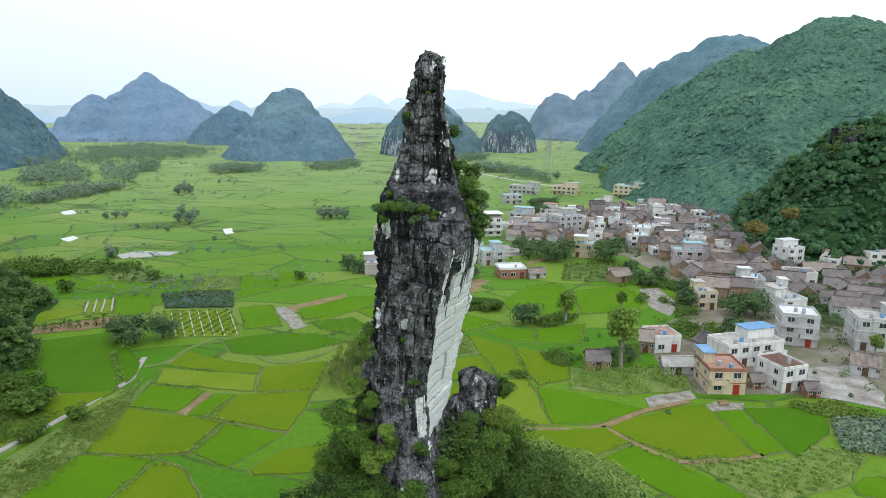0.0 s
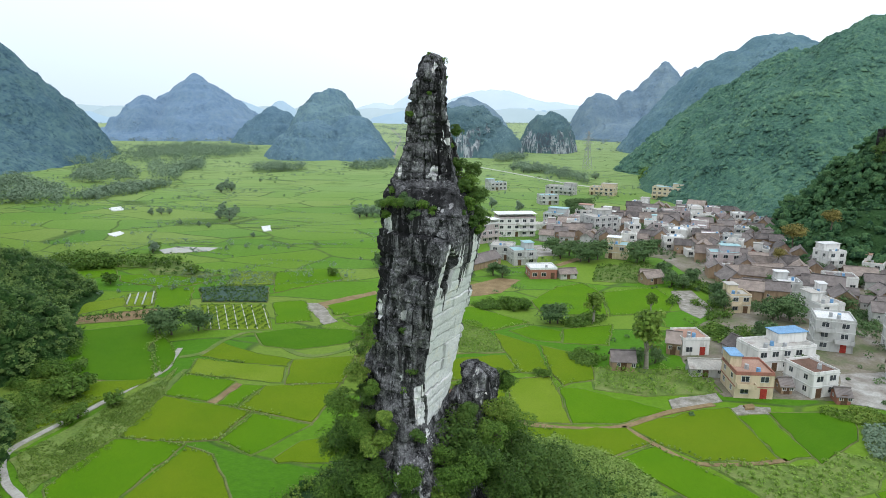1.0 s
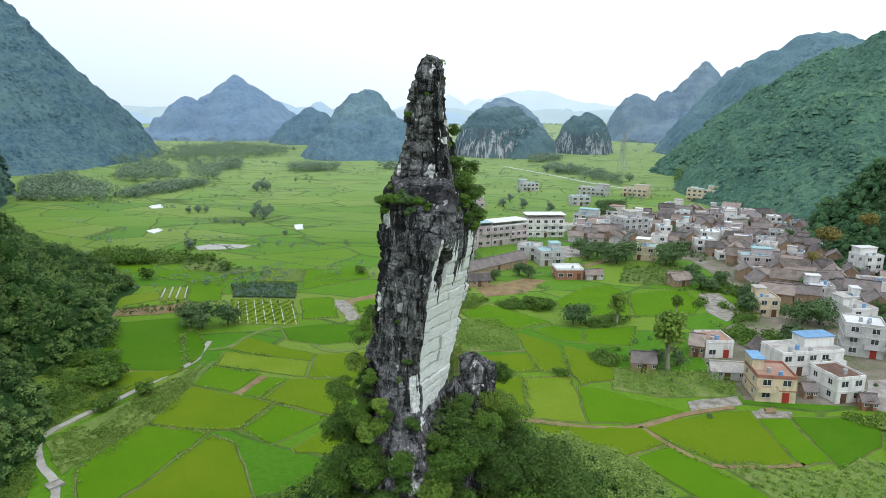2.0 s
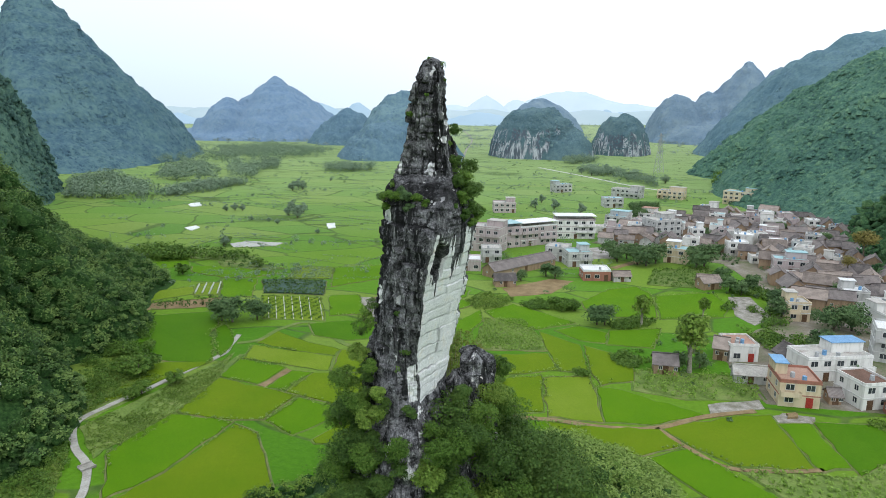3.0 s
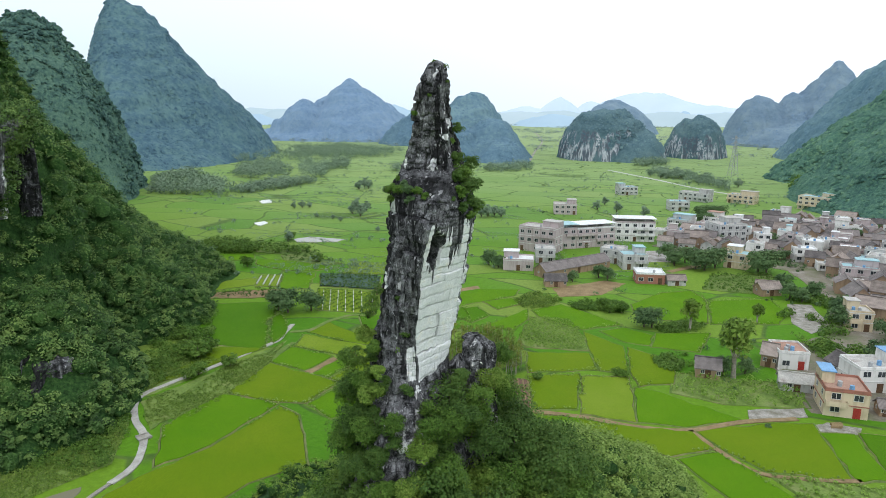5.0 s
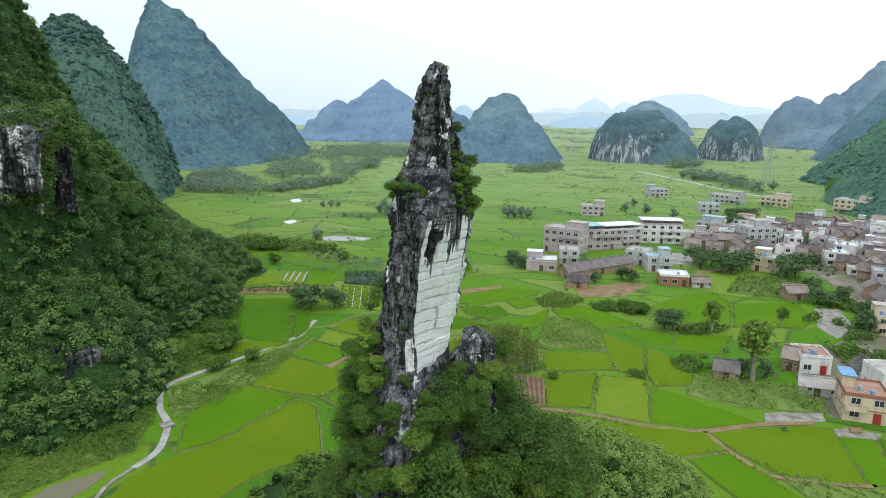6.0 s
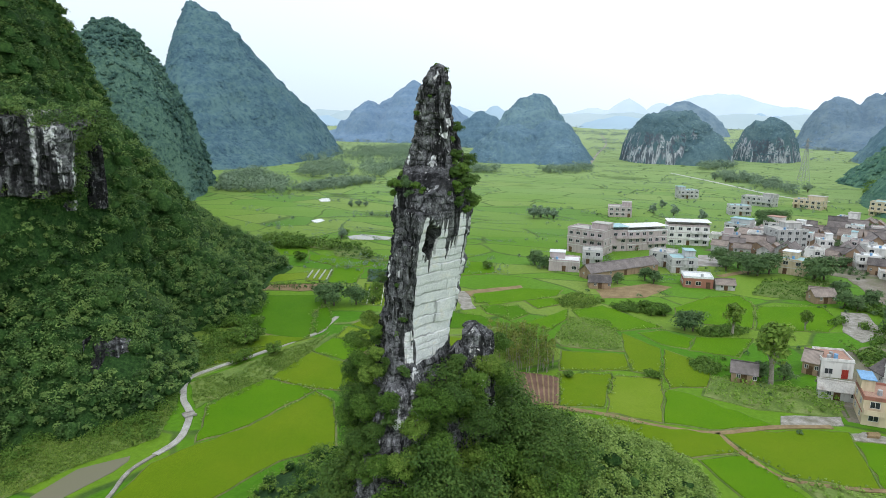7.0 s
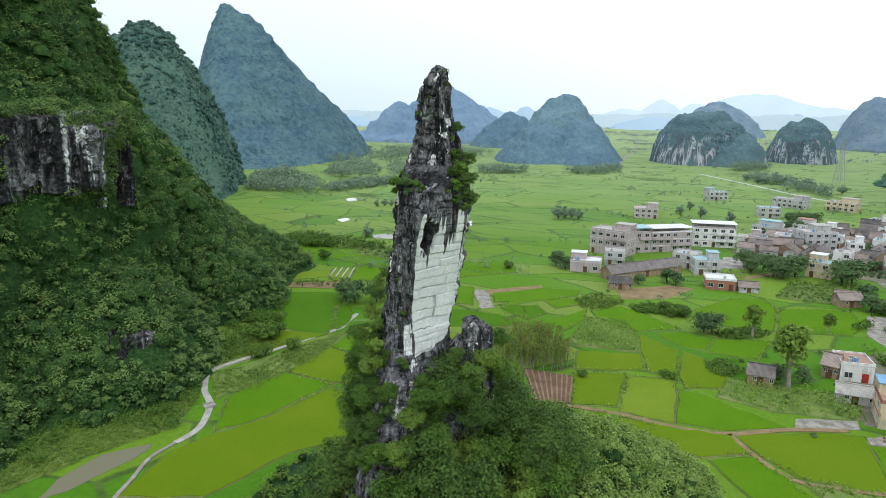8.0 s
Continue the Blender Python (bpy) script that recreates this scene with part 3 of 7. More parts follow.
        R = np.stack([r, r, r * rng.uniform(0.75, 1.15, len(r))], 1)
        # Core for crowns with leaf sprays; its dark colour stands for inner shade.
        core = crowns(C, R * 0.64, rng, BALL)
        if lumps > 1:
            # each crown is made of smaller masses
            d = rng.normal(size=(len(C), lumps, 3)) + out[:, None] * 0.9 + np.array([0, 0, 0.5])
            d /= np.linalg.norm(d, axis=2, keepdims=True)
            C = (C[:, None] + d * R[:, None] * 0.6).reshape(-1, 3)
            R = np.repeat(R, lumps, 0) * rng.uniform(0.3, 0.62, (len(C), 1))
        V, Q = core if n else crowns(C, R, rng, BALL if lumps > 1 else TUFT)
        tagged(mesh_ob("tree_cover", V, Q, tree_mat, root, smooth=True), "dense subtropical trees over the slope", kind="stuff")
        if n:
            V, Q = leaf_sprays(C, R * 1.15, n, leaf, rng, 0.75, 0.12)
            sprays = mesh_ob("leaf_cover", V, Q, leaf_mat, root)
            at = sprays.data.attributes.new("tone", "FLOAT", "POINT")
            at.data.foreach_set("value", np.repeat(rng.random(len(r)), len(V) // len(r)))
            tagged(sprays, "leafy outer sprays of the slope's trees", kind="stuff")
    return root


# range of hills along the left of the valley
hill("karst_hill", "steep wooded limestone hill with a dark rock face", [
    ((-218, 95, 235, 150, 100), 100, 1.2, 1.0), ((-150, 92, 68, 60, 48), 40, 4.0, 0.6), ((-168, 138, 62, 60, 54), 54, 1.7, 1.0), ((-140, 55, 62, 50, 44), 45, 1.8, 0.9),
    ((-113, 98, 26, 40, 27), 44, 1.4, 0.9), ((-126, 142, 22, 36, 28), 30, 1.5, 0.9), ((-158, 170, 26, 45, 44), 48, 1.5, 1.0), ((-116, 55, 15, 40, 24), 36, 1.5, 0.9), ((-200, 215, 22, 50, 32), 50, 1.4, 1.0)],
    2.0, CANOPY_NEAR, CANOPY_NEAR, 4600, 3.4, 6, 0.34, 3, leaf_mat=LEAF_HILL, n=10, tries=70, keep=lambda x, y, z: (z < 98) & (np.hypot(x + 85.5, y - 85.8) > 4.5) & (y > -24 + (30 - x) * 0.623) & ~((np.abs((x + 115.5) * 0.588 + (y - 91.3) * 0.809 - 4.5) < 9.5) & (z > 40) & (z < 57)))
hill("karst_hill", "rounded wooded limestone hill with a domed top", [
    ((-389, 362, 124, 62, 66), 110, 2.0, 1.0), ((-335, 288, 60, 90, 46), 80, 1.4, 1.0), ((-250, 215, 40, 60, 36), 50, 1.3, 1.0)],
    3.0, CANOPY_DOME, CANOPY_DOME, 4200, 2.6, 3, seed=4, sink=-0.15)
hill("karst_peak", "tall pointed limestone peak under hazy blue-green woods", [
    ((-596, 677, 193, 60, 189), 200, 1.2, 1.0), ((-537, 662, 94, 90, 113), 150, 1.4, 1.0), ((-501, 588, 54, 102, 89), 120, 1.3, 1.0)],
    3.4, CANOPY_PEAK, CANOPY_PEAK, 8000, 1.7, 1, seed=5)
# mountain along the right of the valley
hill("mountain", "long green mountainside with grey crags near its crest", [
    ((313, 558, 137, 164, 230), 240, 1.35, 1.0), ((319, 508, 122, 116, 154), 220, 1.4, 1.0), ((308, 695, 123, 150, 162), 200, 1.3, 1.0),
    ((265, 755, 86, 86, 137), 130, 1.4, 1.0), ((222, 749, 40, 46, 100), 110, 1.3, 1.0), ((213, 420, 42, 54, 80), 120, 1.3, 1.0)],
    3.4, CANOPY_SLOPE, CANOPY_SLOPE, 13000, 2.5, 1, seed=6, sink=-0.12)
hill("mountain_spur", "steep wooded spur above the village houses", [
    ((205, 310, 62, 62, 90), 62, 1.5, 0.9), ((240, 260, 70, 70, 90), 60, 1.5, 0.9), ((168, 285, 26, 36, 40), 45, 1.4, 0.9)],
    2.4, WOODS, CANOPY_SPUR, 2600, 3.0, 4, seed=7, sink=0.1)
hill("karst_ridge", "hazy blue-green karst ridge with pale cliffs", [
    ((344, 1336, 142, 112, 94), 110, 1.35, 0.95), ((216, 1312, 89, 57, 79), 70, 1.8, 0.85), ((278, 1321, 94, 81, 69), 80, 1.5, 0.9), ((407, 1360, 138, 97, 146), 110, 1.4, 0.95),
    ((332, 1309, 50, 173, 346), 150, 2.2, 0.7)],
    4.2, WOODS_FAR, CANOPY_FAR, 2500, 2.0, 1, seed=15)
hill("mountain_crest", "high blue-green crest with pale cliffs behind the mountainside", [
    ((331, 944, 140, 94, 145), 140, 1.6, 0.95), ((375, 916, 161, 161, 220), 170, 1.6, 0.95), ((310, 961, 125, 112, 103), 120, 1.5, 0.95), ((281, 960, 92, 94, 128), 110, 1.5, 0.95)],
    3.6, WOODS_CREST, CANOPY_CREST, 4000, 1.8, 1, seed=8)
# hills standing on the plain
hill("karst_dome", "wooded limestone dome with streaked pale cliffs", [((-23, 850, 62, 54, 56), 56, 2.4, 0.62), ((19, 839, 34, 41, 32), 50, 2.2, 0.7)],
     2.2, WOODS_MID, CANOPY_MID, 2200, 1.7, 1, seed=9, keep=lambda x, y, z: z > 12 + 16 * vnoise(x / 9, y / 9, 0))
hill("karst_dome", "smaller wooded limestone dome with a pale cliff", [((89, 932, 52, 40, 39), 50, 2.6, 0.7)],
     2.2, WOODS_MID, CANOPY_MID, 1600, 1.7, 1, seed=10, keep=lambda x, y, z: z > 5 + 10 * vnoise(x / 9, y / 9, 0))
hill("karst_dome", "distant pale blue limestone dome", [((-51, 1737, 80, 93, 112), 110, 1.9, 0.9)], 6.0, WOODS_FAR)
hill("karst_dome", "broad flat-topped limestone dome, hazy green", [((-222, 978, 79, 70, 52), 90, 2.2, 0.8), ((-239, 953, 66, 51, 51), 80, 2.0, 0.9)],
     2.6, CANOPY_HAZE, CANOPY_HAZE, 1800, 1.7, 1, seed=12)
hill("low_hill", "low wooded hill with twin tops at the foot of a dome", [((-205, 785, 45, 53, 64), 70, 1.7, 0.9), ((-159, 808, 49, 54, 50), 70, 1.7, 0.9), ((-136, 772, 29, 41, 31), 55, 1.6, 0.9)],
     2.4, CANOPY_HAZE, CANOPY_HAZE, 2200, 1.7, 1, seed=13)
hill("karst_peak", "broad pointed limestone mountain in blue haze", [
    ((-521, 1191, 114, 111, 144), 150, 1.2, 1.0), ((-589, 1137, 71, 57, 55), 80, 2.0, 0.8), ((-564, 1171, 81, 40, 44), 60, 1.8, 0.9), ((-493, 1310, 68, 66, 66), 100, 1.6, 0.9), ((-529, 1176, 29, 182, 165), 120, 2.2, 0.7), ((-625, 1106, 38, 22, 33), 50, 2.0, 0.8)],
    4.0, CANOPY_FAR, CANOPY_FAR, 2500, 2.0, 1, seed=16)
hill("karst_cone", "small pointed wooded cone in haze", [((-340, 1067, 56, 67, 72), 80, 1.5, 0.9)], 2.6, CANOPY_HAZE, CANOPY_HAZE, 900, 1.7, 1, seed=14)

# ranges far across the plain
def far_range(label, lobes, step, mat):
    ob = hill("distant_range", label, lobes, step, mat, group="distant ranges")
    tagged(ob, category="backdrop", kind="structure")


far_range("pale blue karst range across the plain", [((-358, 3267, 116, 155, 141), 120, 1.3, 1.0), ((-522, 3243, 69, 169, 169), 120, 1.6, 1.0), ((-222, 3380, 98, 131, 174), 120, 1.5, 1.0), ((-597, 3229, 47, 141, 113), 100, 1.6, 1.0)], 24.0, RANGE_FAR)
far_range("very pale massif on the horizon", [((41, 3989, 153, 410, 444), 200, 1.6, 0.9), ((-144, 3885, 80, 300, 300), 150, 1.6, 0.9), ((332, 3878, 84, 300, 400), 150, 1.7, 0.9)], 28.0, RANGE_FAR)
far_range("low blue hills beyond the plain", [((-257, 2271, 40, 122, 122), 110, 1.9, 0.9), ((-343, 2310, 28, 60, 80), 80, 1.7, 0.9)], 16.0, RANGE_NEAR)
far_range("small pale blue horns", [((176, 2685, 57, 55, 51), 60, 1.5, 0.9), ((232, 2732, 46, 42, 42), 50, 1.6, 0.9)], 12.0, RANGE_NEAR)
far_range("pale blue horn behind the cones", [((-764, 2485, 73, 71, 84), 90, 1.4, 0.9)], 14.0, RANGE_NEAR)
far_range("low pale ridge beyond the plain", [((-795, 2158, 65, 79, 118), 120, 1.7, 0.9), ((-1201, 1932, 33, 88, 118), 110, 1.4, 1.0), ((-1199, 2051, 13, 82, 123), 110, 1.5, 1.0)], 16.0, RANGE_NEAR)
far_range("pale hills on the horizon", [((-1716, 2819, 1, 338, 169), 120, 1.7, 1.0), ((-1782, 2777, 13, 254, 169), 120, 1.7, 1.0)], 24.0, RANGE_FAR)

# low hills made up all round the plain, in place of the horizon's haze
def horizon_haze_hills():
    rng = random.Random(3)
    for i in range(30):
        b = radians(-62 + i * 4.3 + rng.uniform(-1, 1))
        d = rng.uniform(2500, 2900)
        far_range("low hills added for the haze on the horizon", [((15 + d * math.sin(b), d * math.cos(b), rng.uniform(44, 52), 190, 190), 150, 2.4, 0.7)], 30.0, RANGE_LOW)


horizon_haze_hills()
def far_woods():
    """Belts of trees far out on the plain: one object."""
    rng = np.random.default_rng(90)
    C = []
    for _ in range(110):
        d, b = rng.uniform(950, 2400), rng.uniform(-0.6, 0.55)
        n = rng.integers(6, 22)
        t = np.sort(rng.uniform(-60, 60, n))
        C.append(np.c_[15 + d * math.sin(b) + t, d * math.cos(b) + rng.normal(size=n) * 6, np.full(n, 2.0)])
    C = np.concatenate(C)
    r = rng.uniform(2.5, 6.0, len(C))
    V, Q = leaf_sprays(C, np.c_[r * 1.3, r * 1.3, r], 14, 1.4, rng, 0.7, 0.2, 0.25)
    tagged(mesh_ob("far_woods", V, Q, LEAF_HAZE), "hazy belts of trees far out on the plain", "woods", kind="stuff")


far_woods()


# rock faces in the wooded slopes
def crag(label, cx, cy, z0, z1, width, facing, seed, fringe, mat):
    """A blocky limestone face set in a slope, with bushes hanging round its rim."""
    rng = np.random.default_rng(seed)
    nu, nz = 110, 90
    U, W = np.meshgrid(np.linspace(-1, 1, nu), np.linspace(0, 1, nz))
    edge = np.clip((np.minimum(1 - np.abs(U), 2 * np.minimum(W, 1 - W)) - 0.16 + 0.4 * fbm(U * 2.2, W * 2.2, seed)) * 6, 0, 1)
    u, z = U * width / 2, z0 + (z1 - z0) * W
    lay = np.floor(z / 3.4 + 0.5 * vnoise(u / 7, 0, 3)).astype(int)
    blk = np.floor(u / 2.1 + lay * 0.37 + 0.3 * vnoise(u, z / 3, 1)).astype(int)
    out = 8.0 * edge - 8.0 + (rng.random((80, 200))[lay % 80, blk % 200] - 0.5) * 1.8 + 3.0 * fbm(u / 4, z / 16, seed) + 0.6 * fbm(u, z, seed)
    out = out + 8.0 * np.clip(-U, 0, 1) ** 2
    a = radians(facing)
    c, s = math.cos(a), math.sin(a)
    V = np.stack([cx - s * u + c * out, cy + c * u + s * out, z], -1).reshape(-1, 3)
    idx = np.arange(nu * nz).reshape(nz, nu)
    q = np.stack([idx[:-1, :-1], idx[:-1, 1:], idx[1:, 1:], idx[1:, :-1]], -1).reshape(-1, 4)
    ob = mesh_ob("cliff", V, q, ROCK)
    at = ob.data.attributes.new("fresh", "FLOAT", "POINT")
    at.data.foreach_set("value", np.clip(0.5 + fbm(u / 1.3, z / 20, seed + 5) * 1.6 - 1.9 * np.abs(U - 0.5), 0, 0.5).ravel())
    ck = ob.data.attributes.new("crack", "FLOAT", "POINT")
    ck.data.foreach_set("value", np.clip(fbm(u / 1.5, z / 14, seed + 9) * 3 + 0.68 - 0.9 * np.exp(-((U - 0.5) / 0.22) ** 2), 0, 0.95).ravel())
    rim = np.flatnonzero(((edge > 0.02) & (edge < 0.75)).ravel())
    at = rng.choice(rim, fringe)
    r = rng.uniform(0.9, 2.6, fringe)
    C = V[at] + rng.normal(size=(fringe, 3)) * 0.9 + np.array([c, s, 0.3]) * rng.uniform(0, 1.6, (fringe, 1))
    V, Q = leaf_sprays(C, np.c_[r, r, r * 0.9], 60, 0.3, rng)
    fr = mesh_ob("rim_bushes", V, Q, mat, ob)
    at = fr.data.attributes.new("tone", "FLOAT", "POINT")
    at.data.foreach_set("value", np.repeat(rng.random(fringe), len(V) // fringe))
    tagged(fr, "bushes hanging round the rock face", kind="stuff")
    return tagged(ob, label, "cliff", "rock faces")


crag("streaked grey and black limestone cliff in the wooded slope", -111.0, 88.0, 37, 60, 34, -36, 21, 420, LEAF_HILL)
crag("dark crag on the wooded spur above the village", 186, 295.5, 35, 53, 28, -124, 23, 200, LEAF_HILL)
# The face has no recess; dark rock colour stands for the hollow's shade.
crag("dark rock hollow low in the wooded slope", -87.0, 87.0, 5, 13.5, 12, -40, 22, 36, LEAF_HILL)


# ---- the rock pillar ----
LEVELS = []


def level(z, *corners):
    """Six corners of the pillar's outline at a height, in order round it from the front corner."""
    shift = np.array([-0.35, 0.7]) * min(1, max(0, (z - 53.5) / 1.8))
    LEVELS.append((z, np.array(corners) + shift))


level(12, (2, 44), (7, 51), (7, 62), (-12, 62), (-11, 50), (-6, 43))
level(22, (1, 45.5), (5, 52), (5, 61), (-10, 61), (-9, 50), (-5, 44.5))
level(28, (0.2, 46.3), (3, 53), (3, 60), (-8.5, 60), (-8, 51), (-3.6, 45.4))
level(32, (-0.4, 47.0), (1.4, 54), (1, 59), (-7.5, 59), (-7.5, 52), (-2.8, 46.2))
level(33.4, (-0.9, 49.0), (0.8, 55), (0, 58.4), (-7.2, 58.4), (-7.4, 52.6), (-2.9, 47.6))
level(35, (-1.1, 50.0), (0.7, 55.3), (-0.4, 58), (-7, 58), (-7.4, 53), (-3.0, 48.3))
level(39, (-1.15, 49.6), (1.35, 55.6), (0, 58), (-6.5, 58), (-7.0, 53.5), (-3.4, 49.6))
level(42.6, (-0.85, 49.0), (1.9, 55.4), (0.4, 58.3), (-5.5, 58), (-6.2, 53.4), (-3.6, 50.3))
level(46, (-0.45, 48.6), (2.7, 55.2), (1, 58.3), (-4.8, 58), (-5.8, 53.8), (-3.7, 50.9))
level(50.5, (0.65, 48.3), (3.3, 55), (1.3, 58.3), (-4.5, 58), (-5.7, 54.3), (-3.7, 51.4))
level(52.6, (0.8, 49.4), (3.0, 55.6), (1.1, 58.8), (-4.4, 58.3), (-5.6, 54.4), (-3.8, 51.8))
level(53.8, (1.3, 51.4), (2.7, 56), (1.1, 59), (-4.2, 58.5), (-5.3, 54.6), (-4.1, 52.4))
level(55.3, (1.3, 52.9), (1.9, 56.6), (0.8, 59), (-3.2, 59), (-4.3, 55.8), (-3.9, 53.8))
level(57.5, (0.7, 53.5), (1.1, 57), (0.2, 58.5), (-2.6, 58.5), (-3.6, 55.8), (-3.2, 53.9))
level(61, (0, 53.6), (0.3, 56.2), (-0.2, 57.8), (-2.2, 57.5), (-2.97, 55.2), (-2.6, 53.8))
level(64, (0.1, 54.1), (0.4, 55.6), (-0.2, 57), (-1.7, 57), (-2.25, 55.5), (-1.9, 53.9))
level(64.9, (-0.1, 54.6), (0.25, 56), (-0.3, 57), (-1.7, 57), (-2.0, 55.8), (-1.7, 54.6))
level(65.6, (-0.4, 55.1), (-0.1, 56), (-0.5, 56.8), (-1.6, 56.8), (-1.8, 56), (-1.5, 55.1))


def outline(z, cols):
    """Points round the pillar at the heights z: position, edge number and place along the edge."""
    zs = np.array([l[0] for l in LEVELS])
    K = np.stack([l[1] for l in LEVELS])
    corner = np.stack([np.stack([np.interp(z, zs, K[:, c, k]) for k in (0, 1)], -1) for c in range(6)], 1)
    P, E, Fr = [], [], []
    for e, n in enumerate(cols):
        f = np.arange(n) / n
        P.append(corner[:, e, None] * (1 - f[None, :, None]) + corner[:, (e + 1) % 6, None] * f[None, :, None])
        E.append(np.full(n, e)), Fr.append(f)
    return np.concatenate(P, 1), np.concatenate(E), np.concatenate(Fr)


def pillar():
    rng = np.random.default_rng(42)
    z = np.arange(12, 65.6, 0.13)
    cols = (84, 40, 24, 24, 60, 84)
    P, E, Fr = outline(z, cols)
    for _ in range(2):
        P = 0.5 * P + 0.25 * (np.roll(P, 1, 1) + np.roll(P, -1, 1))
    T = np.roll(P, -1, 1) - np.roll(P, 1, 1)
    N = np.stack([T[..., 1], -T[..., 0]], -1)
    N /= np.linalg.norm(N, axis=2, keepdims=True)
    span = np.repeat(np.array([7.0, 3.8, 5.4, 3.8, 3.6, 5.5]) / cols, cols)
    arc = np.broadcast_to(np.cumsum(span), P.shape[:2])
    Z = np.repeat(z[:, None], P.shape[1], 1)
    X, Y = P[..., 0], P[..., 1]
    Ee, Ff = np.broadcast_to(E, Z.shape), np.broadcast_to(Fr, Z.shape)
    # beds of stone, split by upright joints
    def blocks(thick, wide, amp, groove, seed, warp, stagger=0.0):
        r = np.random.default_rng(seed)
        edges = np.concatenate([[10], 10 + np.cumsum(r.uniform(*thick, 200))])
        zw = Z + warp * fbm(X / 4, Y / 4, Z / 9 + seed)
        post = np.floor(arc / 1.9 + 0.35 * vnoise(X / 2, Y / 2, Z / 5)).astype(int)
        zw = zw + stagger * (r.random(64)[post % 64] - 0.5)
        aw = arc + 0.22 * fbm(X / 2 + 9, Y / 2, Z / 2)
        lay = np.clip(np.searchsorted(edges, zw) - 1, 0, 199)
        w = r.uniform(*wide, 200)[lay]
        s = aw / w + r.random(200)[lay] * 9
        b = np.floor(s).astype(int)
        dz = np.minimum(zw - edges[lay], edges[np.minimum(lay + 1, 200)] - zw)
        ds = np.minimum(s - b, 1 - (s - b)) * w
        val = (r.random((200, 256))[lay, b % 256] - 0.5) * 2 * amp
        gap = np.maximum(np.clip(1 - dz / 0.11, 0, 1), 0.8 * np.clip(1 - ds / 0.1, 0, 1))
        gap = gap * np.clip(0.75 + 1.2 * fbm(X / 2 + seed, Y / 2, Z / 2), 0.1, 1)
        return val - groove * gap, gap
    pale_edge = (Ee == 0)
    smoothness = np.clip(np.minimum(Ff / 0.04, (0.97 - Ff) / 0.06), 0, 1) * pale_edge * np.clip((51.3 - Z) / 0.6, 0, 1) * np.clip((Z - 33) / 1.0, 0, 1)
    (c1, g1), (c2, g2) = blocks((1.1, 2.8), (1.4, 3.6), 0.24, 0.34, 5, 0.35), blocks((0.4, 0.9), (0.6, 1.6), 0.09, 0.13, 6, 0.3)
    (t1, h1), (t2, h2) = blocks((1.2, 3.4), (1.3, 3.0), 0.27, 0.36, 8, 0.9, 3.2), blocks((0.4, 1.1), (0.6, 1.7), 0.1, 0.13, 9, 0.5, 1.6)
    (s1, k1) = blocks((0.7, 1.5), (5, 11), 0.16, 0.16, 7, 0.12)
    up = np.clip((Z - 53) / 1.5, 0, 1)
    tip = 1 - 0.2 * np.clip((Z - 62.5) / 2, 0, 1)
    sheet = 0.6 * s1 + 0.04 * fbm(X * 1.5, Y * 1.5, Z * 1.5)
    rough = ((c1 + c2) * (1 - up) + (t1 + t2) * up * tip) + 0.3 * fbm(X / 2.2, Y / 2.2, Z / 3.2) + 0.24 * fbm(X * 1.3, Y * 1.3, Z * 1.1, 5) - 0.16 * np.abs(vnoise(X * 2.3, Y * 2.3, Z * 1.7))
    crack = ((np.maximum(g1, 0.5 * g2)) * (1 - up) + np.maximum(h1, 0.5 * h2) * up) * (1 - smoothness) + 0.8 * k1 * smoothness
    # bulges between upright clefts on the dark faces
    cleft = -0.7 * np.clip(0.16 - np.abs(vnoise(arc / 4.5, Z / 12, 3.3)), 0, 1) / 0.16 * (1 - smoothness)
    D = rough * (1 - smoothness) + (sheet + 0.15 * fbm(X / 3, Y / 3, Z / 5)) * smoothness + cleft * 0.8
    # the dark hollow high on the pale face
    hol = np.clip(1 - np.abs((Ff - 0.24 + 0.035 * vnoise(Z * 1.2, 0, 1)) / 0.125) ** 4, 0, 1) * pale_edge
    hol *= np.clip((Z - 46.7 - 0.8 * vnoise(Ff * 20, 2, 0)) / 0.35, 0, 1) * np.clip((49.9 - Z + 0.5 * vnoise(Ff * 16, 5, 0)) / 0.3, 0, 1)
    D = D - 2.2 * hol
    top = np.clip((Z - 65.2) / 0.5, 0, 1)
    V = np.stack([X + N[..., 0] * D, Y + N[..., 1] * D, Z + 0.12 * vnoise(X * 2, Y * 2, Z * 2)], -1)
    cen = V[-1].mean(0)
    V[..., :2] += (cen[:2] - V[..., :2]) * (top ** 2 * 0.4)[..., None]
    nz, nc = Z.shape
    idx = np.arange(nz * nc).reshape(nz, nc)
    nxt = np.roll(idx, -1, 1)
    q = np.stack([idx[:-1], nxt[:-1], nxt[1:], idx[1:]], -1).reshape(-1, 4)
    cap = len(V.reshape(-1, 3))
    Vf = np.vstack([V.reshape(-1, 3), cen + [0, 0, 0.25]])
    fan = np.stack([idx[-1], nxt[-1], np.full(nc, cap), np.full(nc, cap)], -1)[::1]
    ob = mesh_ob("rock_pillar", Vf, q, ROCK)
    bm = bmesh.new()
    bm.from_mesh(ob.data)
    bm.verts.ensure_lookup_table()
    for a, b, c, _ in fan:
        bm.faces.new((bm.verts[a], bm.verts[b], bm.verts[c]))
    bm.to_mesh(ob.data)
    bm.free()
    # where the stone is fresh and pale
    n1 = fbm(X / 2.5, Y / 2.5, Z / 3.5)
    face = np.clip((Ff - 0.015 - 0.05 * n1) / 0.05, 0, 1) * pale_edge * np.clip((51.0 + 1.0 * n1 - Z) / 0.5, 0, 1) * np.clip((Z - 34.2 - n1 - 1.6 * Ff) / 0.8, 0, 1)
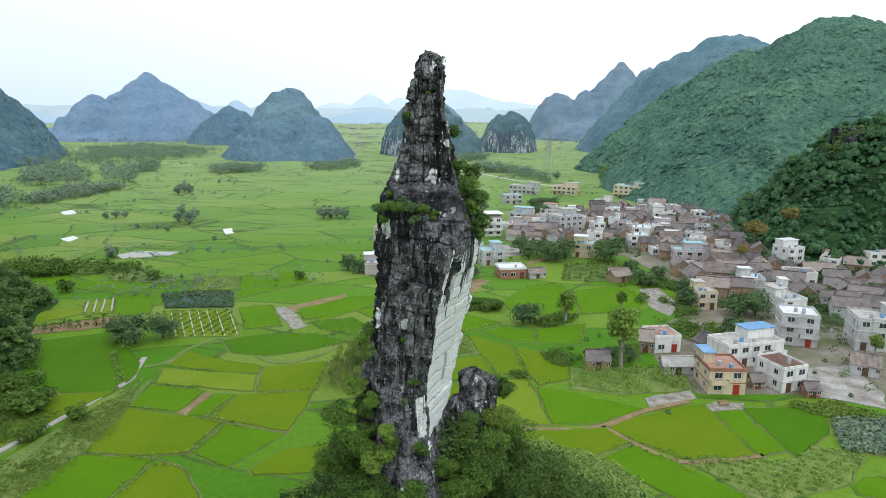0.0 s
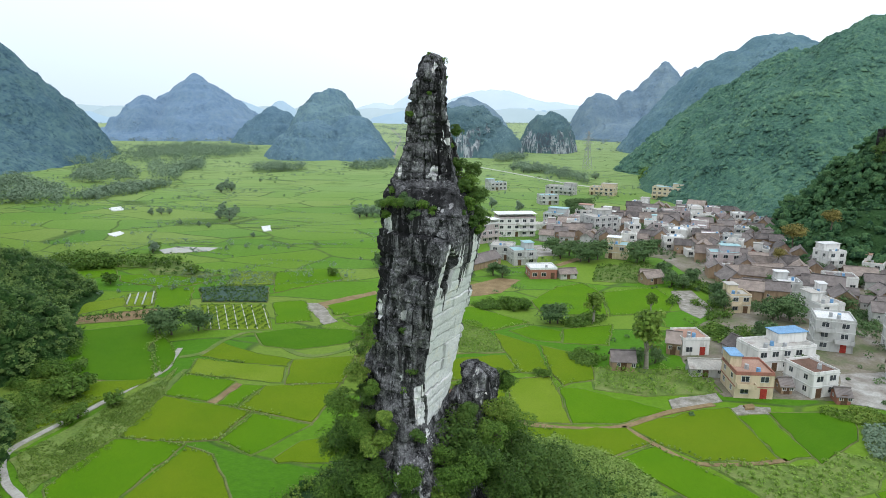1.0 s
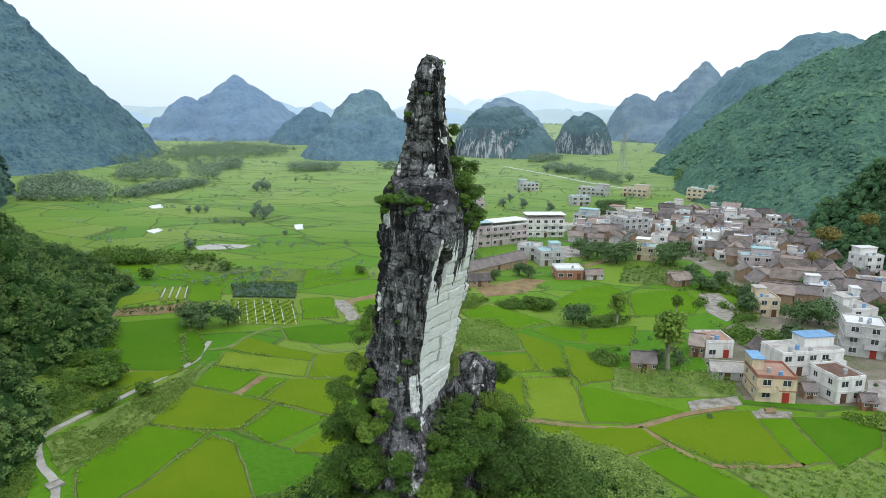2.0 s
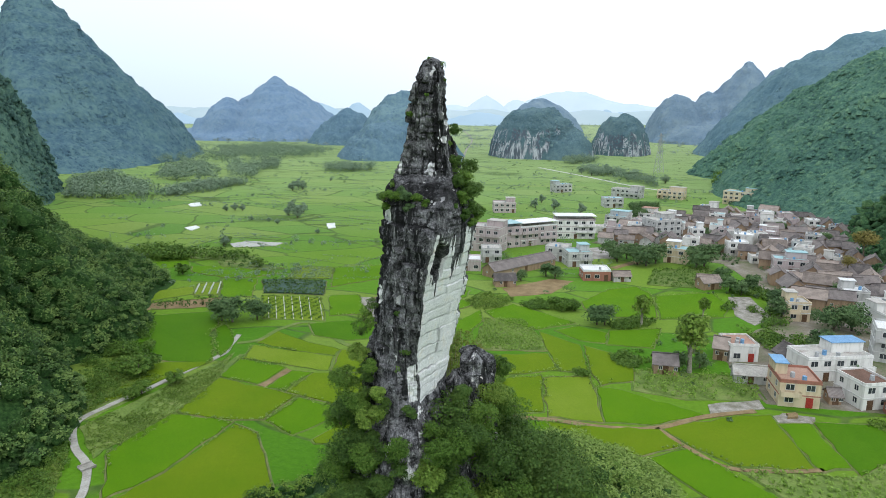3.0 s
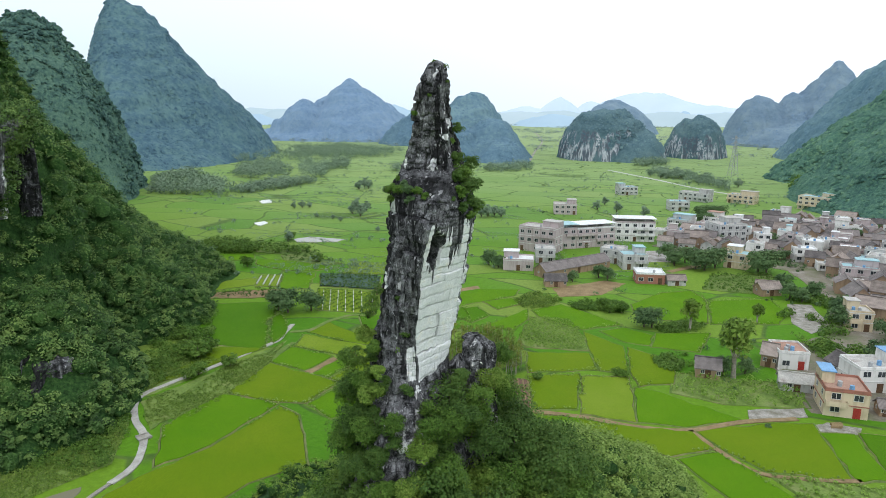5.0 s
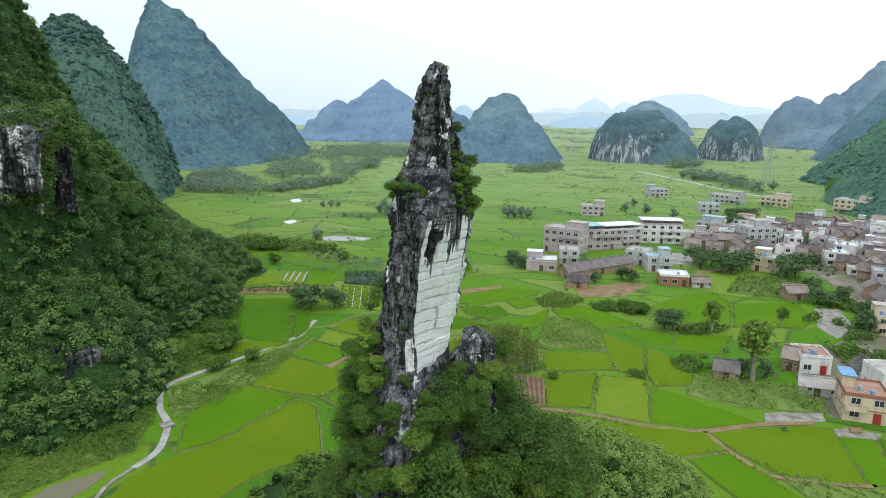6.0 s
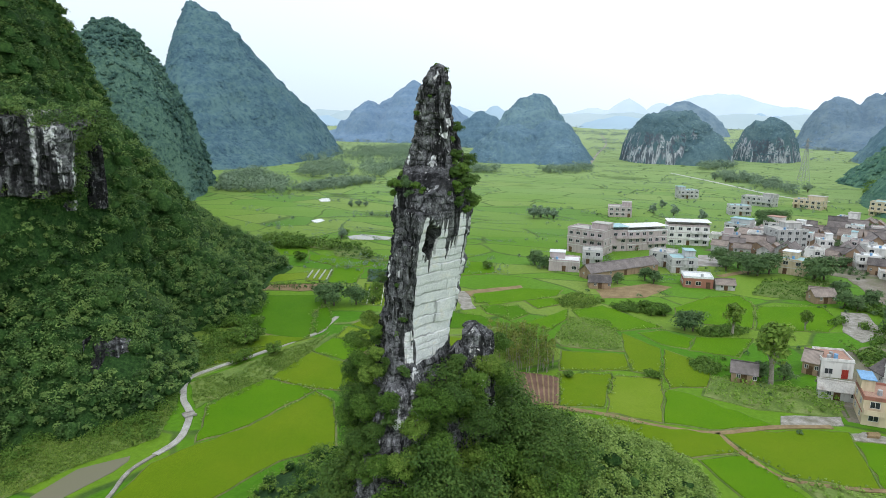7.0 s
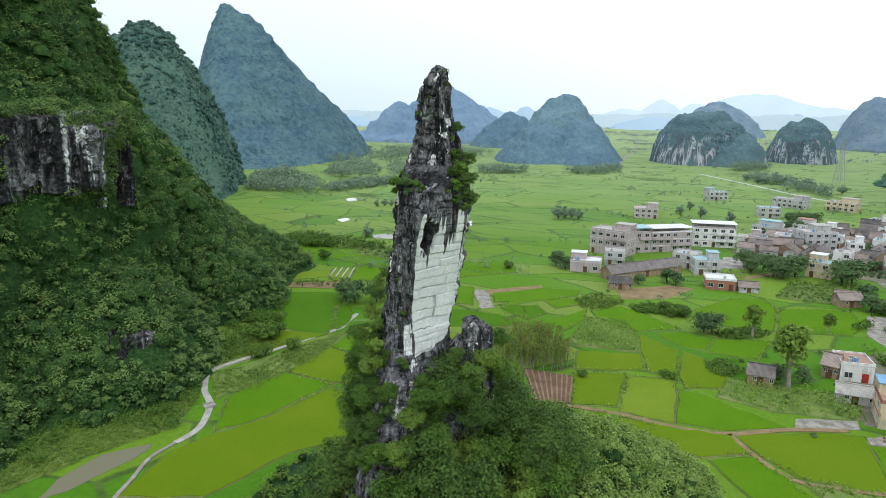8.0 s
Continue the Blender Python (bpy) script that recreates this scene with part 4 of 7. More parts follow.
    drip = np.clip((vnoise(arc * 1.7, Z / 10, 8) + vnoise(arc * 4.5, Z / 5, 2) * 0.5 - 0.12 + (Z - 48.6) * 0.2) * 4, 0, 1)
    drip *= np.clip((Z - 42.5) / 2.0, 0, 1)
    face *= (1 - 0.85 * drip) * (1 - 0.95 * np.clip(hol * 3, 0, 1))
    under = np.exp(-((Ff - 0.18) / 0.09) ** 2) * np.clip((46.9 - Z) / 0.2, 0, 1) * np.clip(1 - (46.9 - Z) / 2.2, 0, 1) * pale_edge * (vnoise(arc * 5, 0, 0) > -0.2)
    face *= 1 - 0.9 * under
    far_side = np.clip((Ff - 0.82) / 0.12, 0, 1) * pale_edge
    face *= 1 - 0.45 * far_side
    low = (Ee == 5) * np.clip((Ff - 0.42 - 0.25 * n1) / 0.12, 0, 1) * np.clip((39.0 + 2.5 * n1 - Z - (1 - Ff) * 2) / 0.6, 0, 1) * np.clip((Z - 34.6) / 0.6, 0, 1) * 0.62
    spots = np.clip((fbm(X / 1.6 + 4, Y / 1.6, Z / 2.6) - 0.33) * 5, 0, 0.6) * (Z > 31) * (Z < 53)
    spots = np.maximum(spots, np.clip((fbm(X / 0.7 + 4, Y / 0.7, Z / 1.5) - 0.3) * 6, 0, 0.8) * (Z > 53))
    crest = ((Ee == 5) | (Ee == 0)) * np.exp(-((Z - 56.0) / 1.3) ** 2) * np.clip((fbm(X * 1.3, Y * 1.3, Z / 3.5 + 2) - 0.22) * 7, 0, 0.85)
    block = (((Ee == 5) & (Ff > 0.3)) | ((Ee == 0) & (Ff < 0.25))) * np.clip((32.8 - Z) / 0.4, 0, 1) * np.clip((Z - 28.4) / 0.8, 0, 1) * np.clip(0.4 + n1 * 0.8, 0, 0.75)
    # Not earth: ledge colour darkened to offset the bright sky light on it.
    soil = np.clip(1.3 - np.abs(Z - 54.0) / 1.4, 0, 1) * np.clip(0.7 + 1.2 * fbm(X / 1.2, Y / 1.2, Z / 1.2), 0.2, 0.85)
    crack = np.maximum(crack, soil)
    f = np.maximum.reduce([face, low, spots, crest * 0.7, block])
    at = ob.data.attributes.new("fresh", "FLOAT", "POINT")
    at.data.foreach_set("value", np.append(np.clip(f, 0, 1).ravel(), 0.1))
    # Shade of the hollow is painted in: hol blackens its stone.
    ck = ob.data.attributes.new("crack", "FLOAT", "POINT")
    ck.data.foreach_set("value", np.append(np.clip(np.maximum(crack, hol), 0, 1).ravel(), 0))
    return tagged(ob, "tall tapering limestone pillar, black-grey with one fresh white face", "rock")


pillar()


def pinnacle(name, label, cx, cy, z0, z1, r0, r1, seed, lean=(0, 0)):
    """A small blocky rock tooth."""
    rng = np.random.default_rng(seed)
    nz, nc = 110, 96
    z, a = np.linspace(z0, z1, nz), np.linspace(0, 2 * math.pi, nc, endpoint=False)
    Z, A = np.meshgrid(z, a, indexing="ij")
    k = (Z - z0) / (z1 - z0)
    R = (r0 + (r1 - r0) * k ** 1.2) * np.where(k > 0.94, np.sqrt(np.clip((1 - k) / 0.06, 0.02, 1)), 1)
    R = R * (1 + 0.25 * fbm(np.cos(A) * 1.4, np.sin(A) * 1.4, Z / 3 + seed))
    lay = np.floor(Z / 0.8 + 0.5 * vnoise(A, Z / 4, seed)).astype(int)
    blk = np.floor(A * 2.4 + lay * 0.7).astype(int)
    R = R + (rng.random((128, 64))[lay % 128, blk % 64] - 0.5) * 0.55 * np.minimum(1, r1 / 1.2) + 0.3 * fbm(np.cos(A) * 4, np.sin(A) * 4, Z * 1.4)
    V = np.stack([cx + lean[0] * k + R * np.cos(A), cy + lean[1] * k + R * np.sin(A), Z + 0.5 * vnoise(A * 2, Z, seed)], -1)
    idx = np.arange(nz * nc).reshape(nz, nc)
    nxt = np.roll(idx, -1, 1)
    q = np.stack([idx[:-1], nxt[:-1], nxt[1:], idx[1:]], -1).reshape(-1, 4)
    ob = mesh_ob(name, V.reshape(-1, 3), np.vstack([q, [idx[-1, 0], idx[-1, 32], idx[-1, 64], idx[-1, 80]]]), ROCK)
    at = ob.data.attributes.new("fresh", "FLOAT", "POINT")
    f = np.clip((fbm(np.cos(A) * 4, np.sin(A) * 4 + seed, Z / 1.6) - 0.22) * 5, 0, 0.45)
    at.data.foreach_set("value", f.ravel())
    return tagged(ob, label, "rock", "rock teeth")


pinnacle("rock_pinnacle", "dark jagged limestone tooth beside the pillar", 3.2, 57.5, 24, 37.5, 2.3, 1.6, 31)
pinnacle("rock_pinnacle", "low dark rock tooth against the pillar", 1.4, 56.5, 24, 35.6, 2.0, 0.8, 32)


# ---- mound at the pillar's foot ----
MOUND = [((-2, 56, 27, 17, 27), 24, 1.5, 0.9), ((4, 72, 17, 34, 35), 38, 1.5, 0.9), ((10, 52, 17, 26, 29), 34, 1.7, 0.85), ((-12, 58, 9, 24, 24), 34, 1.6, 0.9), ((6, 34, 12, 34, 36), 30, 1.7, 0.9)]
hill("mound", "overgrown rocky mound at the foot of the pillar", MOUND, 1.5, WOODS, group="")


# ---- fields ----
EDGES = []


def plot(name, label, mat, height, *pts, category="field", group="rice plots", bank=True, z=0.0):
    """A plot with a soft, slightly wandering outline, raised by its crop's height."""
    rng = np.random.default_rng(int(abs(pts[0][0] * 31 + pts[0][1] * 17)))
    out = []
    cx, cy = sum(p[0] for p in pts) / len(pts), sum(p[1] for p in pts) / len(pts)
    pts = [(cx + (x - cx) * 0.985, cy + (y - cy) * 0.985) for x, y in pts]
    for (x0, y0), (x1, y1) in zip(pts, pts[1:] + pts[:1]):
        n = max(2, int(math.hypot(x1 - x0, y1 - y0) / 2.5))
        for i in range(n):
            f = i / n
            j = 0.22 if i else 0.05
            out.append((x0 + (x1 - x0) * f + rng.normal() * j, y0 + (y1 - y0) * f + rng.normal() * j))
    height += 0.008 * (int(abs(cx * 3 + cy * 7)) % 13)
    bm = bmesh.new()
    top = [bm.verts.new((x, y, z + height)) for x, y in out]
    low = [bm.verts.new((cx + (x - cx) * 1.004, cy + (y - cy) * 1.004, z - 0.05)) for x, y in out]
    bm.faces.new(top)
    for i in range(len(out)):
        j = (i + 1) % len(out)
        bm.faces.new((low[i], low[j], top[j], top[i]))
    bmesh.ops.recalc_face_normals(bm, faces=bm.faces)
    me = bpy.data.meshes.new(name)
    bm.to_mesh(me)
    bm.free()
    me.materials.append(mat)
    ob = tagged(new(name, me), label, category, group)
    if bank:
        EDGES.append(out)
        n = len(out)
        size = math.sqrt(sum((x - cx) ** 2 + (y - cy) ** 2 for x, y in out) / n)
        V = [(cx + (x - cx) * (1 + k / size), cy + (y - cy) * (1 + k / size), z + h * (0.8 + 0.3 * rng.random())) for k, h in ((0.06, 0.02), (0.16, 0.2), (0.34, 0.2), (0.55, 0.0)) for x, y in out]
        Q = [(r * n + i, r * n + (i + 1) % n, (r + 1) * n + (i + 1) % n, (r + 1) * n + i) for r in range(3) for i in range(n)]
        mesh_ob("bank", V, Q, GRASS if rng.random() < 0.6 else BANK, ob, label="low weedy earth bank")
    return ob


def rice(mat, *pts):
    words = {RICE.name: "bright green rice plot with low grassy banks", RICE_DEEP.name: "deep green rice plot with low grassy banks",
             RICE_OLIVE.name: "ripening olive green rice plot", RICE_LIGHT.name: "pale yellow-green rice plot near harvest"}
    return plot("rice_plot", words[mat.name], mat, 0.16, *pts)


# left of the pillar
rice(RICE_DEEP, (-108.4, 162.8), (-89.2, 171.7), (-82.2, 159.4), (-81.8, 153.6), (-75.4, 143.9), (-70.5, 134.7), (-71.4, 132.6), (-84.7, 132.3), (-93.5, 134.1), (-102.6, 150.1))
rice(RICE_DEEP, (-81.7, 156.3), (-81.3, 161.5), (-73.7, 151.6), (-71.1, 145.7), (-70.2, 137.7), (-72.3, 140.1))
rice(RICE_OLIVE, (-65.8, 148.6), (-64.1, 158.3), (-52.5, 151.4), (-42.7, 148.1), (-42.9, 144.1), (-53.2, 145.1))
rice(RICE_LIGHT, (-65.8, 146.9), (-42.7, 143.1), (-41.1, 134.5), (-64.3, 137.8))
rice(RICE, (-64.5, 137.2), (-51.7, 134.2), (-53.8, 123.9), (-64.3, 126.5))
rice(RICE, (-49.2, 132.8), (-44.2, 132.4), (-46.6, 121.8), (-51.1, 122.4))
rice(RICE_OLIVE, (-44.0, 132.4), (-39.8, 133.3), (-37.5, 133.4), (-28.1, 135.1), (-27.9, 128.1), (-29.5, 116.3), (-46.0, 121.3))
rice(RICE_OLIVE, (-42.3, 148.1), (-27.9, 152.1), (-27.6, 135.7), (-40.1, 133.9))
rice(RICE_OLIVE, (-63.9, 125.5), (-42.9, 120.0), (-45.2, 108.2), (-51.2, 106.9), (-63.9, 107.7))
rice(RICE, (-42.2, 119.0), (-29.4, 115.4), (-37.1, 103.4), (-44.7, 107.8))
rice(RICE, (-58.1, 77.7), (-66.6, 90.1), (-66.6, 95.3), (-64.2, 106.7), (-55.1, 106.7), (-50.4, 106.2), (-53.5, 87.0))
rice(RICE_OLIVE, (-57.3, 77.1), (-53.0, 86.7), (-49.7, 105.5), (-43.9, 103.0), (-33.1, 86.0), (-39.9, 78.1), (-43.9, 60.1), (-56.1, 54.2), (-57.6, 58.4), (-60.0, 68.4))
rice(RICE_OLIVE, (-32.6, 102.3), (-29.6, 108.9), (-19.1, 113.2), (-17.6, 103.4), (-21.2, 101.9), (-31.5, 101.1))
rice(RICE_DEEP, (-58.0, 165.9), (-48.1, 171.1), (-34.3, 171.5), (-24.5, 165.6), (-32.2, 160.4), (-43.9, 155.0), (-52.9, 157.1))
rice(RICE, (-106.2, 206.8), (-94.4, 209.2), (-86.6, 188.9), (-96.0, 184.8))
rice(RICE, (-73.2, 231.2), (-53.7, 240.3), (-46.1, 225.2), (-65.3, 205.0))
rice(RICE, (-62.2, 194.2), (-53.3, 197.4), (-45.1, 177.7), (-55.0, 174.6))
rice(RICE, (-44.1, 193.0), (-32.8, 201.1), (-29.4, 190.2), (-39.9, 183.4))
rice(RICE_DEEP, (-37.5, 181.4), (-30.1, 184.2), (-25.5, 172.6), (-33.4, 174.7))
rice(RICE, (-152.8, 223.5), (-132.9, 229.7), (-128.8, 222.1), (-142.8, 210.9))
rice(RICE_LIGHT, (-124.7, 183.9), (-111.2, 195.5), (-106.4, 187.2), (-118.0, 174.6))
rice(RICE_LIGHT, (-111.8, 199.0), (-104.4, 202.4), (-98.1, 188.0), (-105.8, 186.1))
rice(RICE, (-127.4, 222.1), (-117.9, 224.8), (-90.2, 219.8), (-96.4, 211.8), (-107.2, 208.8), (-121.9, 213.7))
rice(RICE_OLIVE, (-83.6, 129.7), (-81.1, 131.5), (-70.7, 134.1), (-74.6, 124.1), (-80.0, 110.7), (-81.6, 106.5))
# right of the pillar
rice(RICE, (19.3, 204.5), (28.7, 221.1), (39.0, 227.7), (42.9, 217.6), (41.4, 191.4), (31.1, 190.7), (22.0, 189.7))
rice(RICE, (43.7, 216.6), (63.1, 224.3), (65.6, 210.6), (61.4, 197.0), (42.1, 190.7))
rice(RICE, (-10.0, 187.9), (-2.1, 197.2), (17.2, 182.2), (6.6, 174.2), (-7.1, 182.4))
rice(RICE_OLIVE, (7.1, 172.4), (17.9, 163.9), (19.7, 145.3), (13.1, 145.2), (10.1, 156.9))
rice(RICE_OLIVE, (-5.5, 152.0), (9.7, 155.9), (12.6, 145.3), (-3.1, 138.8))
rice(RICE_OLIVE, (-2.8, 136.6), (8.6, 141.4), (9.7, 122.5), (1.0, 119.7))
rice(RICE_LIGHT, (9.4, 140.3), (19.9, 143.2), (21.6, 120.0), (10.7, 120.6))
rice(RICE, (21.1, 137.2), (26.7, 136.6), (42.1, 127.5), (30.7, 120.7), (22.0, 120.2))
rice(RICE_OLIVE, (19.0, 163.5), (30.4, 156.7), (29.6, 142.3), (22.0, 138.3), (20.4, 144.6))
rice(RICE, (11.4, 174.5), (18.2, 179.4), (25.6, 174.8), (24.6, 166.7), (18.1, 167.7))
rice(RICE, (26.4, 177.3), (40.9, 181.9), (36.9, 165.3), (25.2, 165.7))
rice(RICE, (-2.1, 116.5), (10.4, 118.4), (20.5, 117.6), (13.0, 110.1), (7.8, 109.1), (2.9, 111.0))
rice(RICE_OLIVE, (10.5, 117.9), (20.4, 117.8), (32.2, 119.2), (35.5, 113.4), (27.4, 108.0), (23.5, 108.5), (13.9, 111.1))
rice(RICE_OLIVE, (32.6, 120.1), (49.7, 128.7), (55.5, 130.2), (57.1, 108.4), (43.4, 107.6), (36.9, 113.3))
rice(RICE, (55.7, 126.0), (62.1, 127.4), (63.3, 110.7), (57.9, 108.4))
rice(RICE_DEEP, (63.1, 128.2), (80.9, 129.4), (75.1, 117.8), (63.8, 108.1), (63.7, 110.7))
rice(RICE, (28.7, 107.5), (36.0, 112.0), (41.5, 106.6), (49.4, 96.2), (45.0, 92.3), (37.3, 95.6))
rice(RICE, (68.6, 99.7), (72.2, 102.0), (78.9, 102.0), (74.2, 95.0), (68.2, 97.1))
rice(RICE, (-44.6, 192.8), (-30.9, 206.9), (-17.8, 210.2), (-17.9, 202.3), (-35.1, 182.9))
rice(RICE_DEEP, (-36.3, 178.2), (-26.8, 186.3), (-21.5, 179.6), (-24.7, 170.7))
rice(RICE, (-26.3, 192.2), (-18.9, 198.8), (-12.9, 195.3), (-20.1, 185.6))
rice(RICE, (-19.8, 170.1), (-11.4, 188.6), (-9.8, 179.3), (-12.5, 166.4))

# other ground
plot("bare_strip", "brown ploughed earth strip between rice plots", EARTH, 0.06, (-48.4, 195.2), (-32.4, 210.7), (-30.2, 205.6), (-44.3, 190.2), group="", bank=False)
plot("bare_strip", "narrow brown earth strip between two plots", EARTH, 0.08, (-53.6, 123.4), (-51.1, 134.0), (-49.6, 133.1), (-51.7, 122.7), group="", bank=False)
plot("ploughed_plot", "reddish-brown ridged plot with pale stakes", DARK_EARTH, 0.15, (-14.7, 134.3), (-2.1, 134.3), (0.7, 119.6), (-6.6, 117.3), group="")
plot("stony_patch", "pale stony ground between plots", STONY, 0.07, (-52.7, 195.1), (-47.5, 195.2), (-37.9, 178.0), (-41.3, 175.0), group="", bank=False)
plot("stony_patch", "pale rubble ground at the village edge", STONY, 0.07, (67.7, 220.5), (75.0, 222.2), (75.8, 199.3), (68.4, 190.5), (65.0, 198.9), group="", bank=False)
plot("net_plot", "vegetable plot under dark green shade netting", NET, 0.5, (-92.1, 208.6), (-69.1, 211.4), (-64.4, 194.7), (-84.5, 192.9), group="")
plot("seedling_plot", "pale green seedling plot", RICE_LIGHT, 0.25, (-88.3, 230.6), (-73.4, 231.2), (-69.2, 215.6), (-84.3, 211.6), group="")
plot("vegetable_plot", "vegetable plot with rows of young plants", RICE_LIGHT, 0.05, (-83.7, 190.1), (-63.9, 191.8), (-54.6, 169.5), (-72.9, 167.7), group="vegetable plots")
plot("vegetable_plot", "leafy vegetable plot with pale green beds", HERBS, 0.05, (-9.0, 180.9), (1.9, 181.5), (7.4, 168.4), (9.6, 158.0), (-6.4, 155.7), (-9.3, 161.2), group="vegetable plots")
plot("vegetable_plot", "garden of citrus saplings and vegetables", HERBS, 0.05, (29.6, 149.3), (56.3, 149.9), (56.8, 137.6), (39.9, 134.3), (28.9, 137.0), group="vegetable plots")
plot("vegetable_plot", "wide vegetable plot in diagonal rows", HERBS, 0.05, (43.8, 106.4), (62.5, 107.5), (69.5, 112.9), (76.5, 109.0), (67.8, 99.7), (53.2, 94.7), (49.9, 96.8), group="vegetable plots")
plot("maize_plot", "tall grey-green maize plot", GRASS, 0.05, (78.4, 123.0), (93.6, 123.6), (83.5, 108.7), (73.8, 110.9), group="vegetable plots")
plot("orchard_plot", "orchard of low citrus bushes on reddish soil", EARTH, 0.05, (-115.9, 173.7), (-96.6, 185.3), (-89.0, 182.4), (-89.0, 176.9), (-113.2, 167.4), group="orchards")
plot("orchard_plot", "orchard of low bushes in rows beside the village", GRASS, 0.05, (48.1, 253.4), (69.9, 262.0), (70.2, 246.1), (58.2, 229.9), (43.3, 230.9), group="orchards")
plot("orchard_plot", "orchard of low bushes on the plain", GRASS, 0.05, (-142.8, 244.6), (-131.2, 251.5), (-107.8, 240.7), (-107.3, 232.3), (-135.2, 234.5), group="orchards")
plot("orchard_plot", "orchard of low bushes on the plain", GRASS, 0.05, (-121.4, 231.7), (-110.0, 233.8), (-91.8, 226.5), (-97.1, 222.5), (-114.9, 222.6), group="orchards")
plot("yard", "stained concrete yard at the village edge", STONY, 0.08, (43.7, 132.7), (55.4, 137.3), (55.4, 133.0), (43.3, 127.3), category="yard", group="", bank=False)
plot("yard", "wide stained concrete yard between houses", CONCRETE, 0.08, (88.1, 150.7), (99.8, 153.2), (97.8, 135.6), (93.2, 128.6), (87.2, 132.0), (79.9, 134.7), category="yard", group="", bank=False)
plot("yard", "pale concrete yard among the houses", CONCRETE, 0.08, (24.3, 290.8), (35.0, 295.1), (36.0, 271.9), (23.8, 268.2), category="yard", group="", bank=False)
plot("yard", "reddish earth yard before low sheds", EARTH, 0.06, (-7.2, 215.5), (9.7, 232.4), (17.4, 230.4), (9.9, 212.5), (-3.6, 205.7), category="yard", group="", bank=False)
HERB_LAND = [(-92.8, 52.7), (-106.1, 86.7), (-96.1, 108.0), (-82.2, 124.3), (-73.6, 122.8), (-77.9, 106.3), (-80.7, 97.2), (-73.1, 88.9), (-65.9, 76.5), (-71.0, 63.2), (-73.0, 51.9), (-74.8, 42.3)]
plot("meadow", "lush herb meadow below the wooded slope", HERBS, 0.04, *HERB_LAND, group="", bank=False)
plot("meadow", "rough herb strip between path and rice", HERBS, 0.05, (-78.7, 98.1), (-73.6, 118.1), (-68.4, 136.2), (-68.2, 141.7), (-61.8, 116.2), (-67.6, 96.5), (-68.1, 91.3), (-68.0, 88.2), group="", bank=False)
plot("grass_slope", "rough grass beside the farm path", GRASS, 0.05, (-72.0, 97.3), (-73.8, 116.5), (-65.7, 134.8), (-63.8, 126.5), (-62.9, 102.6), (-64.4, 93.9), (-69.7, 93.8), group="", bank=False)
plot("village_ground", "trodden earth and rubble ground between the houses", VILLAGE_EARTH, 0.02, (25.3, 303.6), (64.1, 369.7), (98.3, 414.7), (135.0, 429.5), (179.3, 403.8), (143.0, 309.4), (152.9, 279.3), (182.4, 241.9), (102.9, 130.2), (79.6, 133.8), (55.8, 134.1), (52.8, 154.2), (53.3, 170.4), (72.7, 190.7), (82.6, 230.0), (77.3, 270.5), (54.0, 286.2), category="ground", group="", bank=False)
plot("rubble_patch", "pale slab and rubble before the cream house", STONY, 0.1, (55.7, 129.7), (58.4, 131.6), (64.4, 130.9), (63.0, 127.7), (55.6, 127.0), category="ground", group="", bank=False)
plot("rubble_heap", "low heap of reddish rubble", EARTH, 0.5, (58.6, 130.8), (60.8, 131.4), (60.6, 129.5), (58.3, 128.9), category="heap", group="", bank=False)
for label, pts in (("shallow pond with pale glassy water", [(-134.1, 264.4), (-129.6, 272.1), (-110.9, 271.8), (-112.1, 264.3), (-128.5, 257.5)]),
                   ("shallow canal pool below the path", [(-69.7, 53.5), (-70.1, 62.5), (-65.3, 69.4), (-64.1, 67.6), (-64.2, 61.1), (-65.0, 52.1), (-66.9, 47.7)])):
    plot("pond", label, WATER, 0.03, *pts, category="pond", group="ponds", bank=False)
for pts in ([(-109.3, 322.3), (-105.6, 325.5), (-100.6, 312.4), (-103.8, 309.4)], [(-174.3, 295.1), (-172.0, 301.8), (-167.6, 298.0), (-167.1, 289.1)], [(-215.9, 368.5), (-211.6, 372.8), (-205.7, 363.2), (-210.1, 361.0)], [(-216.5, 371.5), (-213.0, 376.7), (-204.8, 365.1), (-208.3, 360.0)]):
    plot("film_plot", "seedbed under white plastic film", WHITE_FILM, 0.35, *pts, group="film plots", bank=False)


def strip(name, label, mat, width, height, pts, category="path", kind="structure", z=0.0):
    """A path laid along a smooth line, with a thickness."""
    P = np.array(pts, float)
    t = np.linspace(0, len(P) - 1, (len(P) - 1) * 8 + 1)
    i = np.clip(t.astype(int), 0, len(P) - 2)
    f = (t - i)[:, None]
    g = lambda k: P[np.clip(i + k, 0, len(P) - 1)]
    C = 0.5 * (2 * g(0) + (g(1) - g(-1)) * f + (2 * g(-1) - 5 * g(0) + 4 * g(1) - g(2)) * f ** 2 + (3 * g(0) - g(-1) - 3 * g(1) + g(2)) * f ** 3)
    d = np.gradient(C, axis=0)
    d /= np.linalg.norm(d, axis=1, keepdims=True)
    nrm = np.stack([-d[:, 1], d[:, 0]], 1) * width / 2
    nrm *= 1 + 0.08 * vnoise(np.arange(len(C)) * 0.9, 0, 0)[:, None]
    ring = [np.c_[C + nrm, np.full(len(C), z - 0.1)], np.c_[C + nrm, np.full(len(C), z + height)], np.c_[C - nrm, np.full(len(C), z + height)], np.c_[C - nrm, np.full(len(C), z - 0.1)]]
    V = np.stack(ring, 1).reshape(-1, 3)
    a = np.arange(len(C) - 1)[:, None] * 4
    Q = np.concatenate([np.concatenate([a + k, a + k + 1, a + k + 5, a + k + 4], 1) for k in range(3)])
    return tagged(mesh_ob(name, V, Q, mat), label, category, kind=kind)


